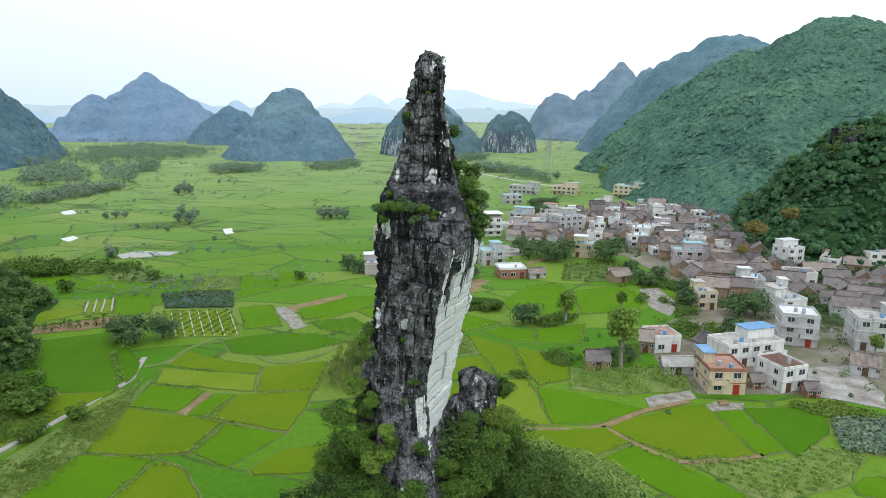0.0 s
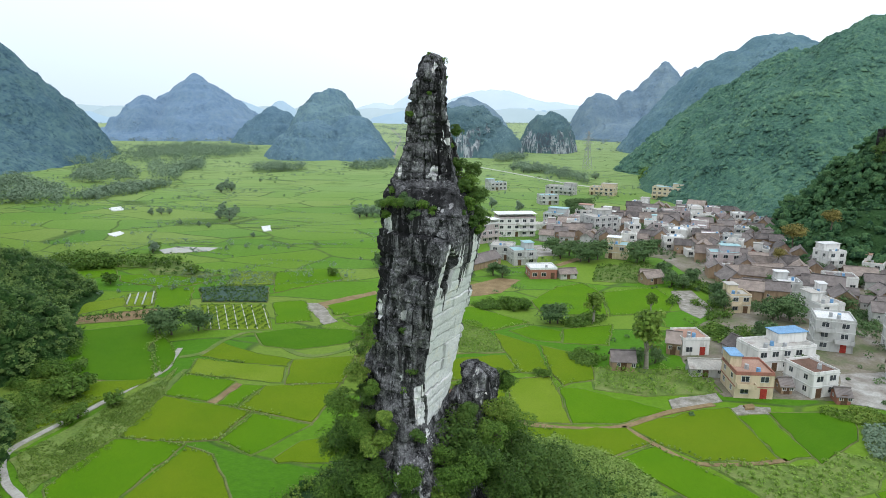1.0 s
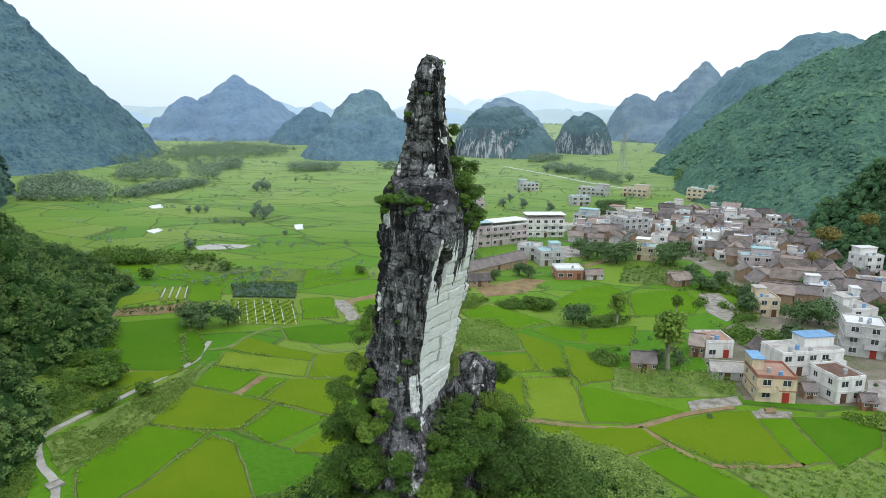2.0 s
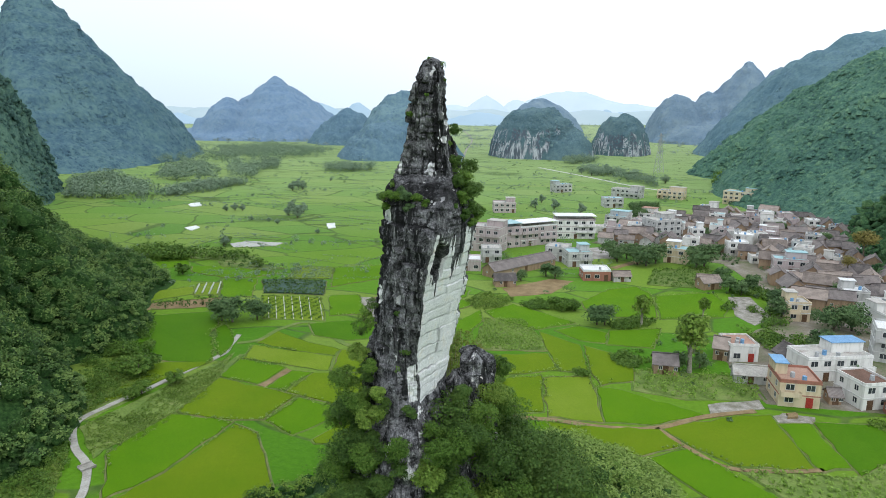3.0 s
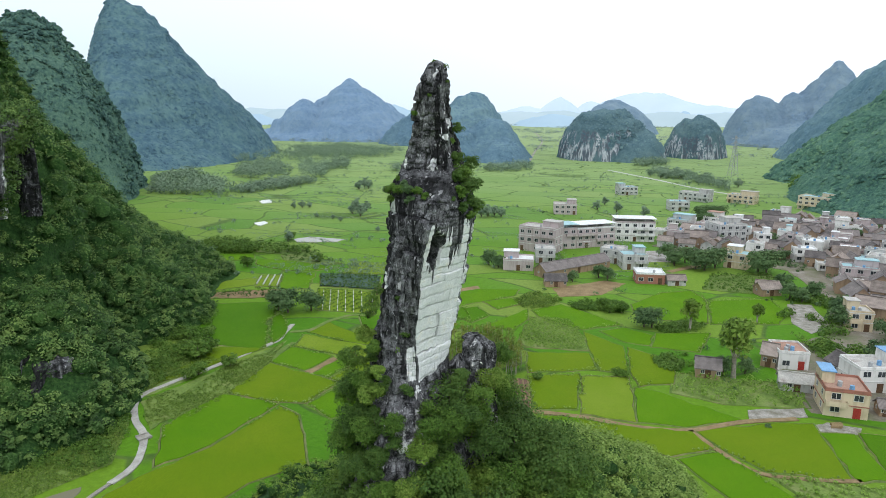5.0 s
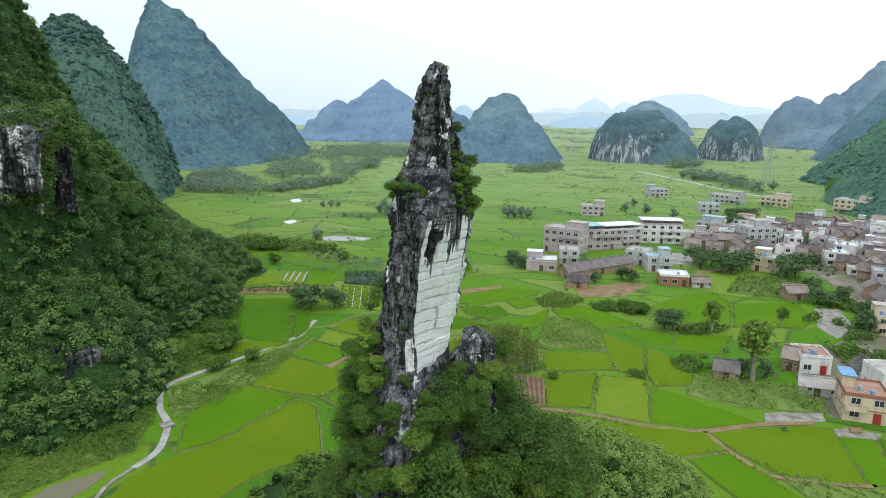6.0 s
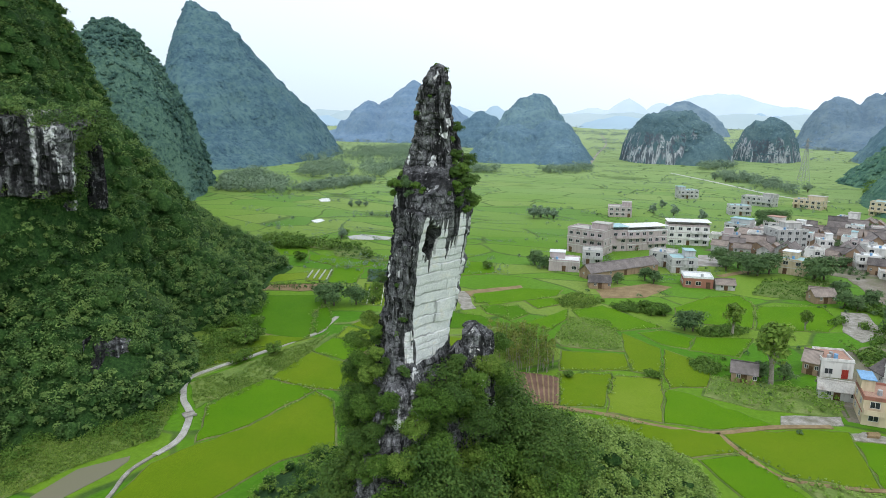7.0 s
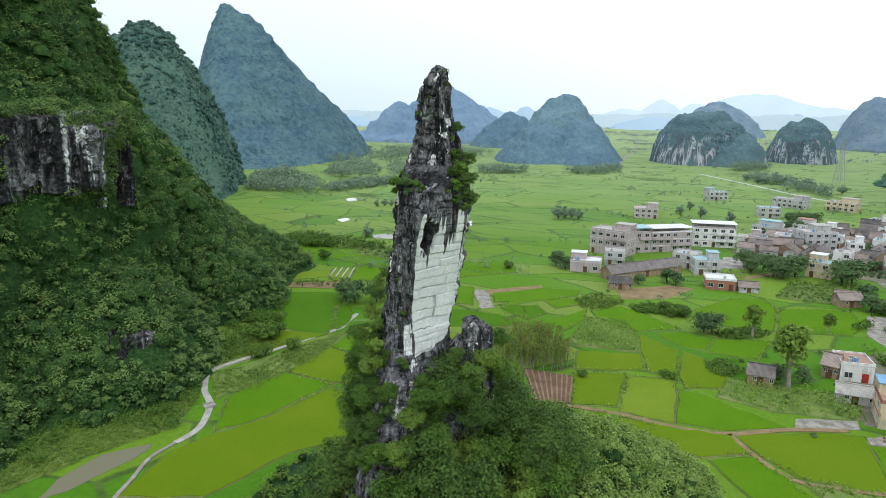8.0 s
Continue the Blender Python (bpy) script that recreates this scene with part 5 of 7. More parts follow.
FARM_PATH = [(-73.2, 153.3), (-71.7, 145.6), (-70.5, 139.4), (-73.5, 127.6), (-76.2, 116.9), (-79.1, 107.7), (-80.2, 99.7), (-74.1, 91.6), (-67.9, 86.7), (-63.3, 80.4), (-61.5, 76.0), (-61.5, 71.2)]
strip("path", "pale concrete farm path winding along the fields", PATH, 1.35, 0.2, FARM_PATH)
strip("path", "narrow pale bank path beside the pool", STONY, 0.7, 0.25, [(-61.5, 71.2), (-61.3, 65.2), (-58.6, 59.2), (-56.6, 54.3), (-53.1, 47.9)])
strip("road", "pale straight road across the far plain", DRY_FILM, 3.4, 0.15, [(-10.9, 687.5), (34.8, 607.2), (62.2, 553.8), (85.4, 520.6), (105.0, 515.5)], "road")
strip("road", "pale road on the far plain", STONY, 3.0, 0.15, [(-95.4, 701.0), (-122.5, 935.0), (-158.8, 1265.2), (-235.9, 1685.5)], "road")
strip("path", "earth track between rice plots", EARTH, 1.4, 0.2, [(-0.2, 118.6), (10.3, 119.2), (21.5, 118.1), (31.7, 119.7), (41.8, 126.5), (52.9, 131.4)])
strip("path", "weedy earth track between rice plots", EARTH, 1.1, 0.2, [(31.7, 119.7), (36.7, 112.2), (41.9, 106.9), (50.2, 107.1), (58.4, 109.2)])
strip("path", "weedy earth track along the plots", GRASS, 1.6, 0.1, [(-70.7, 147.4), (-66.1, 151.1), (-64.2, 160.7), (-57.6, 167.2), (-41.6, 151.7), (-31.3, 155.7), (-24.6, 168.2)])
strip("path", "grassy bank between plots", GRASS, 1.4, 0.1, [(-64.1, 90.5), (-62.0, 97.5), (-63.0, 108.3), (-63.7, 121.4), (-65.7, 134.8), (-65.6, 140.3)])
strip("path", "earth lane through the old village", EARTH, 3.0, 0.1, [(32.6, 253.7), (56.5, 286.3), (73.9, 320.0), (105.8, 353.7), (130.9, 364.1)])
tagged(part("footbridge", boxes((-1.6, 1.6, -1.3, 1.3, 0.2, 0.42), (-1.6, 1.6, -1.35, -1.15, 0.42, 0.7), (-1.6, 1.6, 1.15, 1.35, 0.42, 0.7), (-1.5, -1.1, -1.2, 1.2, -0.3, 0.2), (1.1, 1.5, -1.2, 1.2, -0.3, 0.2)), CONCRETE, None),
       "small grey concrete slab bridge on the path", "bridge").matrix_world = pose(*[(-67.0, 85.7)][0], 0.0, 0, 0, 60) @ Matrix.Diagonal((0.75, 0.75, 0.8, 1))



# ---- crops in rows ----
def crop(name, label, poly, gap, step, r, n, leaf, mat, seed, angle=0.0, jitter=0.15):
    """Plants in rows over a plot: one object."""
    rng = np.random.default_rng(seed)
    c, s = math.cos(radians(angle)), math.sin(radians(angle))
    cx, cy = sum(p[0] for p in poly) / len(poly), sum(p[1] for p in poly) / len(poly)
    U, W = np.meshgrid(np.arange(-90, 90, step), np.arange(-90, 90, gap))
    U, W = U + rng.normal(size=U.shape) * jitter, W + rng.normal(size=W.shape) * jitter * 0.5
    X, Y = cx + U * c - W * s, cy + U * s + W * c
    ok = inside(X, Y, poly) & (rng.random(X.shape) > 0.07)
    x, y = X[ok], Y[ok]
    rr = r * (0.7 + 0.6 * rng.random(len(x)))
    V, Q = leaf_sprays(np.c_[x, y, rr * 0.75], np.c_[rr, rr, rr * 0.9], n, leaf, rng)
    return tagged(mesh_ob(name, V, Q, mat), label, "crop", kind="stuff")


crop("citrus_bushes", "rows of low dark citrus bushes on red soil", [(-115.9, 173.7), (-96.6, 185.3), (-89.0, 182.4), (-89.0, 176.9), (-113.2, 167.4)], 3.6, 2.6, 0.9, 26, 0.34, LEAF_DARK, 41, -12)
crop("citrus_bushes", "rows of low citrus bushes beside the village", [(48.1, 253.4), (69.9, 262.0), (70.2, 246.1), (58.2, 229.9), (43.3, 230.9)], 3.6, 2.4, 1.0, 22, 0.36, LEAF, 42, 20)
crop("citrus_bushes", "rows of low dark bushes on the plain", [(-142.8, 244.6), (-131.2, 251.5), (-107.8, 240.7), (-107.3, 232.3), (-135.2, 234.5)], 5.4, 4.4, 1.35, 20, 0.5, LEAF_DARK, 43, 5)
crop("citrus_bushes", "rows of low dark bushes on the plain", [(-121.4, 231.7), (-110.0, 233.8), (-91.8, 226.5), (-97.1, 222.5), (-114.9, 222.6)], 4.4, 4.0, 1.4, 20, 0.5, LEAF_DARK, 44, 5)
crop("vegetables", "rows of small vegetable plants with pale soil between", [(-83.7, 190.1), (-63.9, 191.8), (-54.6, 169.5), (-72.9, 167.7)], 2.4, 1.5, 0.5, 16, 0.26, LEAF, 45, 78)
crop("vegetables", "beds of leafy pale green vegetables", [(-9.0, 180.9), (1.9, 181.5), (7.4, 168.4), (9.6, 158.0), (-6.4, 155.7), (-9.3, 161.2)], 1.2, 0.9, 0.5, 12, 0.26, LEAF_FRESH, 46, 15)
crop("saplings", "citrus saplings and vegetables in loose rows", [(29.6, 149.3), (56.3, 149.9), (56.8, 137.6), (39.9, 134.3), (28.9, 137.0)], 2.6, 1.9, 0.95, 26, 0.3, LEAF_FRESH, 47, -22, 0.4)
crop("vegetables", "wide diagonal rows of bushy vegetables", [(43.8, 106.4), (62.5, 107.5), (69.5, 112.9), (76.5, 109.0), (67.8, 99.7), (53.2, 94.7), (49.9, 96.8)], 1.9, 1.2, 0.55, 18, 0.26, LEAF_FRESH, 48, -28, 0.3)
crop("maize", "dense tall grey-green maize plants", [(78.4, 123.0), (93.6, 123.6), (83.5, 108.7), (73.8, 110.9)], 1.1, 0.8, 0.75, 14, 0.42, LEAF_BLUE, 49, 30)
crop("seedlings", "fine rows of green seedlings", [(-88.3, 230.6), (-73.4, 231.2), (-69.2, 215.6), (-84.3, 211.6)], 2.4, 1.0, 0.5, 8, 0.3, LEAF_BLUE, 50, 4)
crop("netted_crop", "dark leafy crop under the shade net", [(-92.1, 208.6), (-69.1, 211.4), (-64.4, 194.7), (-84.5, 192.9)], 2.0, 1.6, 0.8, 10, 0.4, LEAF_DARK, 51, 4)
for k in range(4):
    strip("film_cover", "white plastic film along a crop row", DRY_FILM, 0.32, 0.75, [([(-110.4, 197.9), (-108.7, 199.8), (-106.4, 200.5), (-104.5, 201.8)])[k], ([(-105.9, 187.2), (-103.4, 187.3), (-101.0, 187.3), (-98.4, 188.0)])[k]], "crop cover", "")
for k in range(7):
    strip("soil_row", "pale bare soil between vegetable rows", DRY_FILM, 0.24, 0.3, [([(-81.3, 189.6), (-78.8, 189.7), (-76.3, 190.3), (-73.6, 190.4), (-71.1, 191.0), (-68.1, 191.1), (-64.5, 191.3)])[k], ([(-71.3, 168.2), (-68.9, 168.2), (-66.3, 168.3), (-63.9, 168.8), (-61.2, 168.9), (-58.5, 169.0), (-55.3, 169.9)])[k]], "soil", "")
for k in range(9):
    strip("soil_ridge", "ridge of reddish earth with pale dry stalks", EARTH, 0.35, 0.42, [([(-13.6, 133.3), (-12.2, 133.6), (-10.6, 133.6), (-9.2, 133.9), (-7.7, 133.9), (-6.2, 133.9), (-4.9, 134.1), (-3.7, 134.3), (-2.5, 134.2)])[k], ([(-6.1, 117.6), (-5.3, 117.9), (-4.5, 118.0), (-3.7, 118.4), (-2.9, 118.5), (-2.0, 118.9), (-1.2, 119.0), (-0.4, 119.4), (0.5, 119.5)])[k]], "soil", "")


def edge_growth():
    """Grass and weeds on the banks round the plots."""
    rng = np.random.default_rng(60)
    P = []
    for out in EDGES:
        A = np.array(out)
        B = np.roll(A, -1, 0)
        for f in (0.0, 0.33, 0.66):
            P.append(A * (1 - f) + B * f)
    P = np.concatenate(P) + rng.normal(size=(sum(len(p) for p in P), 2)) * 0.35
    keep = fbm(P[:, 0] / 14, P[:, 1] / 14, 5.0) > 0.1
    P = P[keep]
    r = 0.18 + 0.6 * rng.random(len(P)) ** 7
    V, Q = leaf_sprays(np.c_[P, 0.3 + r * 0.4], np.c_[r * 1.2, r * 1.2, r], 9, 0.2, rng)
    tagged(mesh_ob("bank_weeds", V, Q, LEAF_PALE), "grass and weeds along the plot banks", "weeds", kind="stuff")


edge_growth()


def low_growth(name, label, poly, count, r, n, leaf, mat, seed, sparse=-1.0):
    rng = np.random.default_rng(seed)
    A = np.array(poly)
    x, y = rng.uniform(A[:, 0].min(), A[:, 0].max(), count * 3), rng.uniform(A[:, 1].min(), A[:, 1].max(), count * 3)
    ok = inside(x, y, poly) & (fbm(x / 11, y / 11, seed) > sparse)
    for (ax, ay), (bx, by) in zip(FARM_PATH, FARM_PATH[1:]):
        f = np.clip(((x - ax) * (bx - ax) + (y - ay) * (by - ay)) / ((bx - ax) ** 2 + (by - ay) ** 2), 0, 1)
        ok &= np.hypot(x - ax - f * (bx - ax), y - ay - f * (by - ay)) > 1.7
    x, y = x[ok][:count], y[ok][:count]
    rr = r * (0.5 + rng.random(len(x)))
    V, Q = leaf_sprays(np.c_[x, y, rr * 0.4], np.c_[rr, rr, rr * 0.8], n, leaf, rng)
    tagged(mesh_ob(name, V, Q, mat), label, "undergrowth", kind="stuff")


low_growth("tall_weeds", "lush grass and herbs below the wooded slope", HERB_LAND, 5000, 0.55, 8, 0.2, LEAF_BRIGHT, 61, -0.12)
low_growth("bushes", "scattered bushes on the herb slope", HERB_LAND, 420, 1.3, 60, 0.26, LEAF, 71, 0.0)
low_growth("tall_weeds", "rough herbs between path and rice plots", [(-78.7, 98.1), (-73.6, 118.1), (-68.4, 136.2), (-68.2, 141.7), (-61.8, 116.2), (-67.6, 96.5), (-68.1, 91.3), (-68.0, 88.2)], 1400, 0.35, 8, 0.16, LEAF_BRIGHT, 62, 0.0)
low_growth("tall_weeds", "herbs along the farm path", [(-72.0, 97.3), (-73.2, 115.4), (-65.1, 133.3), (-63.8, 126.5), (-62.9, 102.6), (-64.4, 93.9), (-69.7, 93.8)], 900, 0.35, 8, 0.16, LEAF_BRIGHT, 63, 0.0)
low_growth("bushes", "bushes at the edge of the wooded slope", [(-114.2, 170.1), (-92.9, 144.2), (-84.4, 128.3), (-85.9, 115.3), (-86.8, 108.2), (-96.2, 122.5), (-117.4, 156.3)], 150, 1.8, 90, 0.28, LEAF, 72)
low_growth("thicket", "bushes and weeds between houses and plots", [(71.3, 229.6), (90.8, 230.3), (77.0, 190.8), (85.9, 185.7), (68.6, 162.3), (66.5, 170.8), (57.3, 190.2)], 500, 1.4, 22, 0.42, LEAF, 64, -0.05)
low_growth("thicket", "bushes along the garden's edge", [(25.4, 158.0), (36.8, 164.7), (37.9, 159.5), (29.7, 150.0), (26.6, 151.7)], 160, 0.9, 20, 0.32, LEAF, 65, -0.2)
low_growth("thicket", "hedge of dense shrubs behind the rice plots", [(0.5, 197.2), (5.3, 203.5), (16.5, 204.6), (18.6, 198.4), (15.9, 195.0), (2.9, 193.0)], 220, 1.0, 30, 0.3, LEAF, 66)
low_growth("thicket", "bushes beside the reddish yard", [(-17.9, 198.6), (-11.5, 207.8), (-2.2, 202.8), (-6.2, 190.5), (-13.2, 190.3)], 200, 0.85, 24, 0.3, LEAF_BRIGHT, 67)
low_growth("thicket", "bushes along the drainage ditch", [(26.2, 182.8), (35.6, 191.8), (41.4, 189.3), (37.0, 183.0), (28.6, 177.8)], 130, 1.0, 22, 0.34, LEAF, 68)
low_growth("thicket", "dark bushes beside the plots", [(75.1, 130.9), (81.0, 131.9), (91.0, 125.2), (89.4, 122.7), (79.0, 124.0), (73.1, 128.2)], 120, 0.9, 20, 0.32, LEAF_BRIGHT, 69)
# ---- village ----
WINDOW_MESHES = {}


def window(parent, x, y, z, w, h, side=0):
    """A framed window with a dark pane, set on a wall that faces -y (side 0), +x (1) or -x (2)."""
    key = (round(w, 1), round(h, 1))
    if key not in WINDOW_MESHES:
        a, t = key[0] / 2, 0.09
        bm = bmesh.new()
        xs, zs = (-a, -a + t, -0.04, 0.04, a - t, a), (0, t, key[1] - t, key[1])
        front = [[bm.verts.new((x, -0.07, z)) for x in xs] for z in zs]
        rear = [[bm.verts.new((x, 0.02, z)) for x in xs] for z in zs]
        solid = lambda i, k: 0 <= i < 5 and 0 <= k < 3 and not (k == 1 and i in (1, 3))
        for i in range(5):
            for k in range(3):
                if not solid(i, k):
                    continue
                bm.faces.new((front[k][i], front[k][i + 1], front[k + 1][i + 1], front[k + 1][i]))
                for di, dk, p, q in ((-1, 0, (k, i), (k + 1, i)), (1, 0, (k + 1, i + 1), (k, i + 1)), (0, -1, (k, i + 1), (k, i)), (0, 1, (k + 1, i), (k + 1, i + 1))):
                    if not solid(i + di, k + dk):
                        bm.faces.new((front[p[0]][p[1]], front[q[0]][q[1]], rear[q[0]][q[1]], rear[p[0]][p[1]]))
        f = part("window", bm, FRAME, parent)
        p = part("pane", boxes((-a + t, a - t, -0.03, 0.0, t, key[1] - t)), GLASS, f)
        WINDOW_MESHES[key] = (f.data, p.data)
    else:
        f = new("window", WINDOW_MESHES[key][0])
        p = new("pane", WINDOW_MESHES[key][1])
        f.parent, p.parent = parent, f
    f.matrix_basis = pose(x, y, z, 0, 0, (0, 90, -90)[side])
    return f


def place(p0, p1):
    """Frame of a house whose front wall runs from p0 to p1 as seen from the fields: width and pose."""
    w = math.hypot(p1[0] - p0[0], p1[1] - p0[1])
    return w, pose((p0[0] + p1[0]) / 2, (p0[1] + p1[1]) / 2, 0, 0, 0, math.degrees(math.atan2(p1[1] - p0[1], p1[0] - p0[0])))


def empty(name, m, label, category, group=""):
    e = new(name)
    e.empty_display_size = 0.5
    e.matrix_world = m
    return tagged(e, label, category, group)


def flat_house(p0, p1, depth, storeys, wall, label, roof=FLAT_ROOF, cap=None, balcony=True, door=DOOR_WOOD, room=0.0, seed=0, sh=2.75, name="house", sheet=None, canopy=None):
    """A flat-roofed rendered house: storeys with bands, parapet, windows, balcony, stair room."""
    rng = random.Random(seed * 7 + int(abs(p0[0] * 10)))
    w, m = place(p0, p1)
    e = empty(name, m, label, "house", "village houses")
    H, a = sh * storeys, w / 2
    part("wall", boxes((-a, a, 0, depth, 0, H)), wall, e)
    bands = [(-a - 0.12, a + 0.12, -0.12, depth + 0.12, sh * (i + 1) - 0.14, sh * (i + 1) + 0.05) for i in range(storeys)]
    part("floor_band", boxes(*bands), FRAME if cap is None else cap, e)
    part("roof", boxes((-a + 0.2, a - 0.2, 0.2, depth - 0.2, H + 0.03, H + 0.14)), roof, e)
    part("parapet", boxes((-a, a, -0.02, 0.18, H + 0.05, H + 0.6), (-a, a, depth - 0.18, depth + 0.02, H + 0.05, H + 0.6),
                          (-a, -a + 0.18, 0.18, depth - 0.18, H + 0.05, H + 0.6), (a - 0.18, a, 0.18, depth - 0.18, H + 0.05, H + 0.6)), wall if cap is None else cap, e)
    bays = max(2, int(w / 3.2))
    dbay = rng.randrange(bays)
    for s in range(storeys):
        for b in range(bays):
            x = -a + w * (b + 0.5) / bays
            if s == 0 and b == dbay:
                part("door", boxes((x - 0.7, x + 0.7, -0.08, 0.03, 0.05, 2.3), (x - 0.04, x + 0.04, -0.1, 0.03, 0.05, 2.3)), door, e)
            elif rng.random() < 0.9:
                window(e, x, 0, s * sh + 1.0, min(1.8, w / bays * 0.55), 1.4)
        for b in range(max(1, int(depth / 4))):
            y = depth * (b + 0.5) / max(1, int(depth / 4))
            for side, x in ((1, a), (2, -a)):
                if rng.random() < 0.65:
                    window(e, x, y, s * sh + 1.0, 1.2, 1.3, side)
    if balcony and storeys > 1:
        for s in range(1, storeys):
            x0 = -a if rng.random() < 0.5 else 0.0
            z = s * sh
            b = part("balcony", boxes((x0, x0 + a, -1.3, 0, z - 0.12, z + 0.02), (x0, x0 + a, -1.3, -1.2, z + 0.02, z + 0.95),
                                      (x0, x0 + 0.1, -1.2, 0, z + 0.02, z + 0.95), (x0 + a - 0.1, x0 + a, -1.2, 0, z + 0.02, z + 0.95)), wall, e)
    if room:
        rx, rw = (a - w * room, a) if rng.random() < 0.6 else (-a, -a + w * room)
        part("stair_room", boxes((rx, rw, depth * 0.45, depth - 0.1, H + 0.1, H + 2.6)), wall, e)
        part("roof", boxes((rx - 0.25, rw + 0.25, depth * 0.45 - 0.3, depth + 0.15, H + 2.6, H + 2.76)), sheet or roof, e)
    if canopy:
        part("canopy", boxes((-a - 0.5, a + 0.5, -0.7, depth + 0.4, H + 1.9, H + 2.02)), canopy, e, "sheet roof on posts over the terrace")
        for k in range(int(w / 4) + 1):
            for y in (0.1, depth - 0.25):
                x = -a + 0.1 + (w - 0.35) * k / int(w / 4)
                part("post", boxes((x, x + 0.15, y, y + 0.15, H + 0.6, H + 1.9)), FRAME, e)
    for i in range(0 if canopy else rng.randrange(1, 4)):
        bx, by = rng.uniform(-a * 0.7, a * 0.3), rng.uniform(0.8, depth * 0.4)
        bm = bmesh.new()
        bmesh.ops.create_cone(bm, cap_ends=True, segments=12, radius1=0.5, radius2=0.45, depth=1.1, matrix=Matrix.Translation((bx, by, H + 0.7)))
        part("water_tank", bm, (STEEL, BLUE_SHEET)[i % 2], e)
    return e


def prism(w, d, h0, h1, over, thick):
    """Two roof slabs that meet at a ridge along x."""
    bm = bmesh.new()
    a, b = w / 2 + over, d / 2
    k = (h1 - h0) / b
    for s in (-1, 1):
        y0 = s * (b + over)
        z0 = h0 - over * k
        vs = [bm.verts.new(v) for v in ((-a, y0, z0), (a, y0, z0), (a, 0, h1), (-a, 0, h1), (-a, y0, z0 + thick), (a, y0, z0 + thick), (a, 0, h1 + thick), (-a, 0, h1 + thick))]
        for f in ((0, 1, 2, 3), (4, 5, 6, 7), (0, 1, 5, 4), (1, 2, 6, 5), (2, 3, 7, 6), (3, 0, 4, 7)):
            bm.faces.new([vs[i] for i in f])
    bmesh.ops.recalc_face_normals(bm, faces=bm.faces)
    return bm


def gable_house(m, w, d, h, wall, tile, label, windows=2, annex=False):
    """An old house with a pitched tile roof; the ridge runs along x, the front faces -y."""
    e = empty("house", m, label, "house", "village houses")
    rise_ = d * 0.36
    bm = boxes((-w / 2, w / 2, -d / 2, d / 2, 0, h))
    for x0, x1 in ((-w / 2, -w / 2 + 0.25), (w / 2 - 0.25, w / 2)):
        vs = [bm.verts.new(v) for v in ((x0, -d / 2, h), (x0, d / 2, h), (x0, 0, h + rise_), (x1, -d / 2, h), (x1, d / 2, h), (x1, 0, h + rise_))]
        for f in ((0, 1, 2), (3, 5, 4), (0, 2, 5, 3), (1, 4, 5, 2)):
            bm.faces.new([vs[i] for i in f])
    part("wall", bm, wall, e)
    roof = part("roof", prism(w, d, h, h + rise_, 0.4, 0.16), tile, e)
    part("ridge", boxes((-w / 2 - 0.42, w / 2 + 0.42, -0.16, 0.16, h + rise_ + 0.08, h + rise_ + 0.36)), tile, e)
    part("door", boxes((-0.65, 0.65, -d / 2 - 0.06, -d / 2 + 0.02, 0.05, 2.2)), DOOR_WOOD, e)
    for i in range(windows):
        x = (i + 1) * w / 2 / (windows + 1) * (1 if i % 2 else -1) * 1.3
        window(e, x, -d / 2, h * 0.45, 0.9, 1.0)
        window(e, (w / 2 if i % 2 else -w / 2), d * 0.12, h * 0.5, 0.7, 0.8, 1 if i % 2 else 2)
    return e


# houses at the edge of the fields
flat_house(*[(58.4, 135.3), (66.5, 135.2)], 9.0, 2, CREAM, "cream two-storey house with a red screed roof terrace", RED_ROOF, RED_BRICK, True, DOOR_RED, 0.3, 1, sheet=BLUE_SHEET)
flat_house(*[(68.6, 149.6), (84.0, 154.0)], 8.0, 2, PLASTER, "white two-storey house with a blue sheet roof room", FLAT_ROOF, None, True, DOOR_WOOD, 0.5, 2, sheet=BLUE_SHEET)
flat_house(*[(89.7, 167.1), (98.4, 164.4)], 9.0, 3, GREY_WALL, "tall grey rendered house with a white top", WHITE_SHEET, None, True, DOOR_RED, 0, 3)
flat_house(*[(75.0, 136.0), (81.4, 138.2)], 8.5, 2, PLASTER, "white house with a dark weathered roof terrace", DARK_EARTH, None, False, DOOR_WOOD, 0, 4)
flat_house(*[(54.2, 159.5), (61.1, 160.5)], 8.0, 1, PLASTER, "small white house with a pinkish flat roof", RED_ROOF, None, False, DOOR_RED, 0, 5, sh=4.2)
flat_house(*[(79.0, 197.0), (85.2, 197.2)], 7.0, 2, CREAM, "small two-storey house with weathered balconies", FLAT_ROOF, None, True, DOOR_WOOD, 0.5, 6)
flat_house(*[(107.6, 163.4), (118.6, 160.5)], 10.0, 3, GREY_WALL, "large pale grey house with a stained flat roof", FLAT_ROOF, None, False, DOOR_WOOD, 0.3, 7)
flat_house(*[(101.6, 188.9), (109.4, 190.7)], 9.0, 2, PLASTER, "white two-storey house with pale roof terrace", FLAT_ROOF, None, True, DOOR_WOOD, 0.4, 8)
flat_house(*[(133.5, 250.4), (141.2, 252.6)], 8.0, 3, PLASTER, "narrow white three-storey house with open balconies", WHITE_SHEET, None, True, DOOR_WOOD, 0.9, 9)
flat_house(*[(122.4, 227.7), (132.0, 225.8)], 8.0, 1, PLASTER, "white house front with a row of windows", TILE, None, False, DOOR_WOOD, 0, 10, sh=4.5)
flat_house(*[(144.3, 247.3), (149.5, 243.2)], 8.0, 2, PLASTER, "white house with pinkish stained walls", RED_ROOF, None, True, DOOR_WOOD, 0.3, 11)
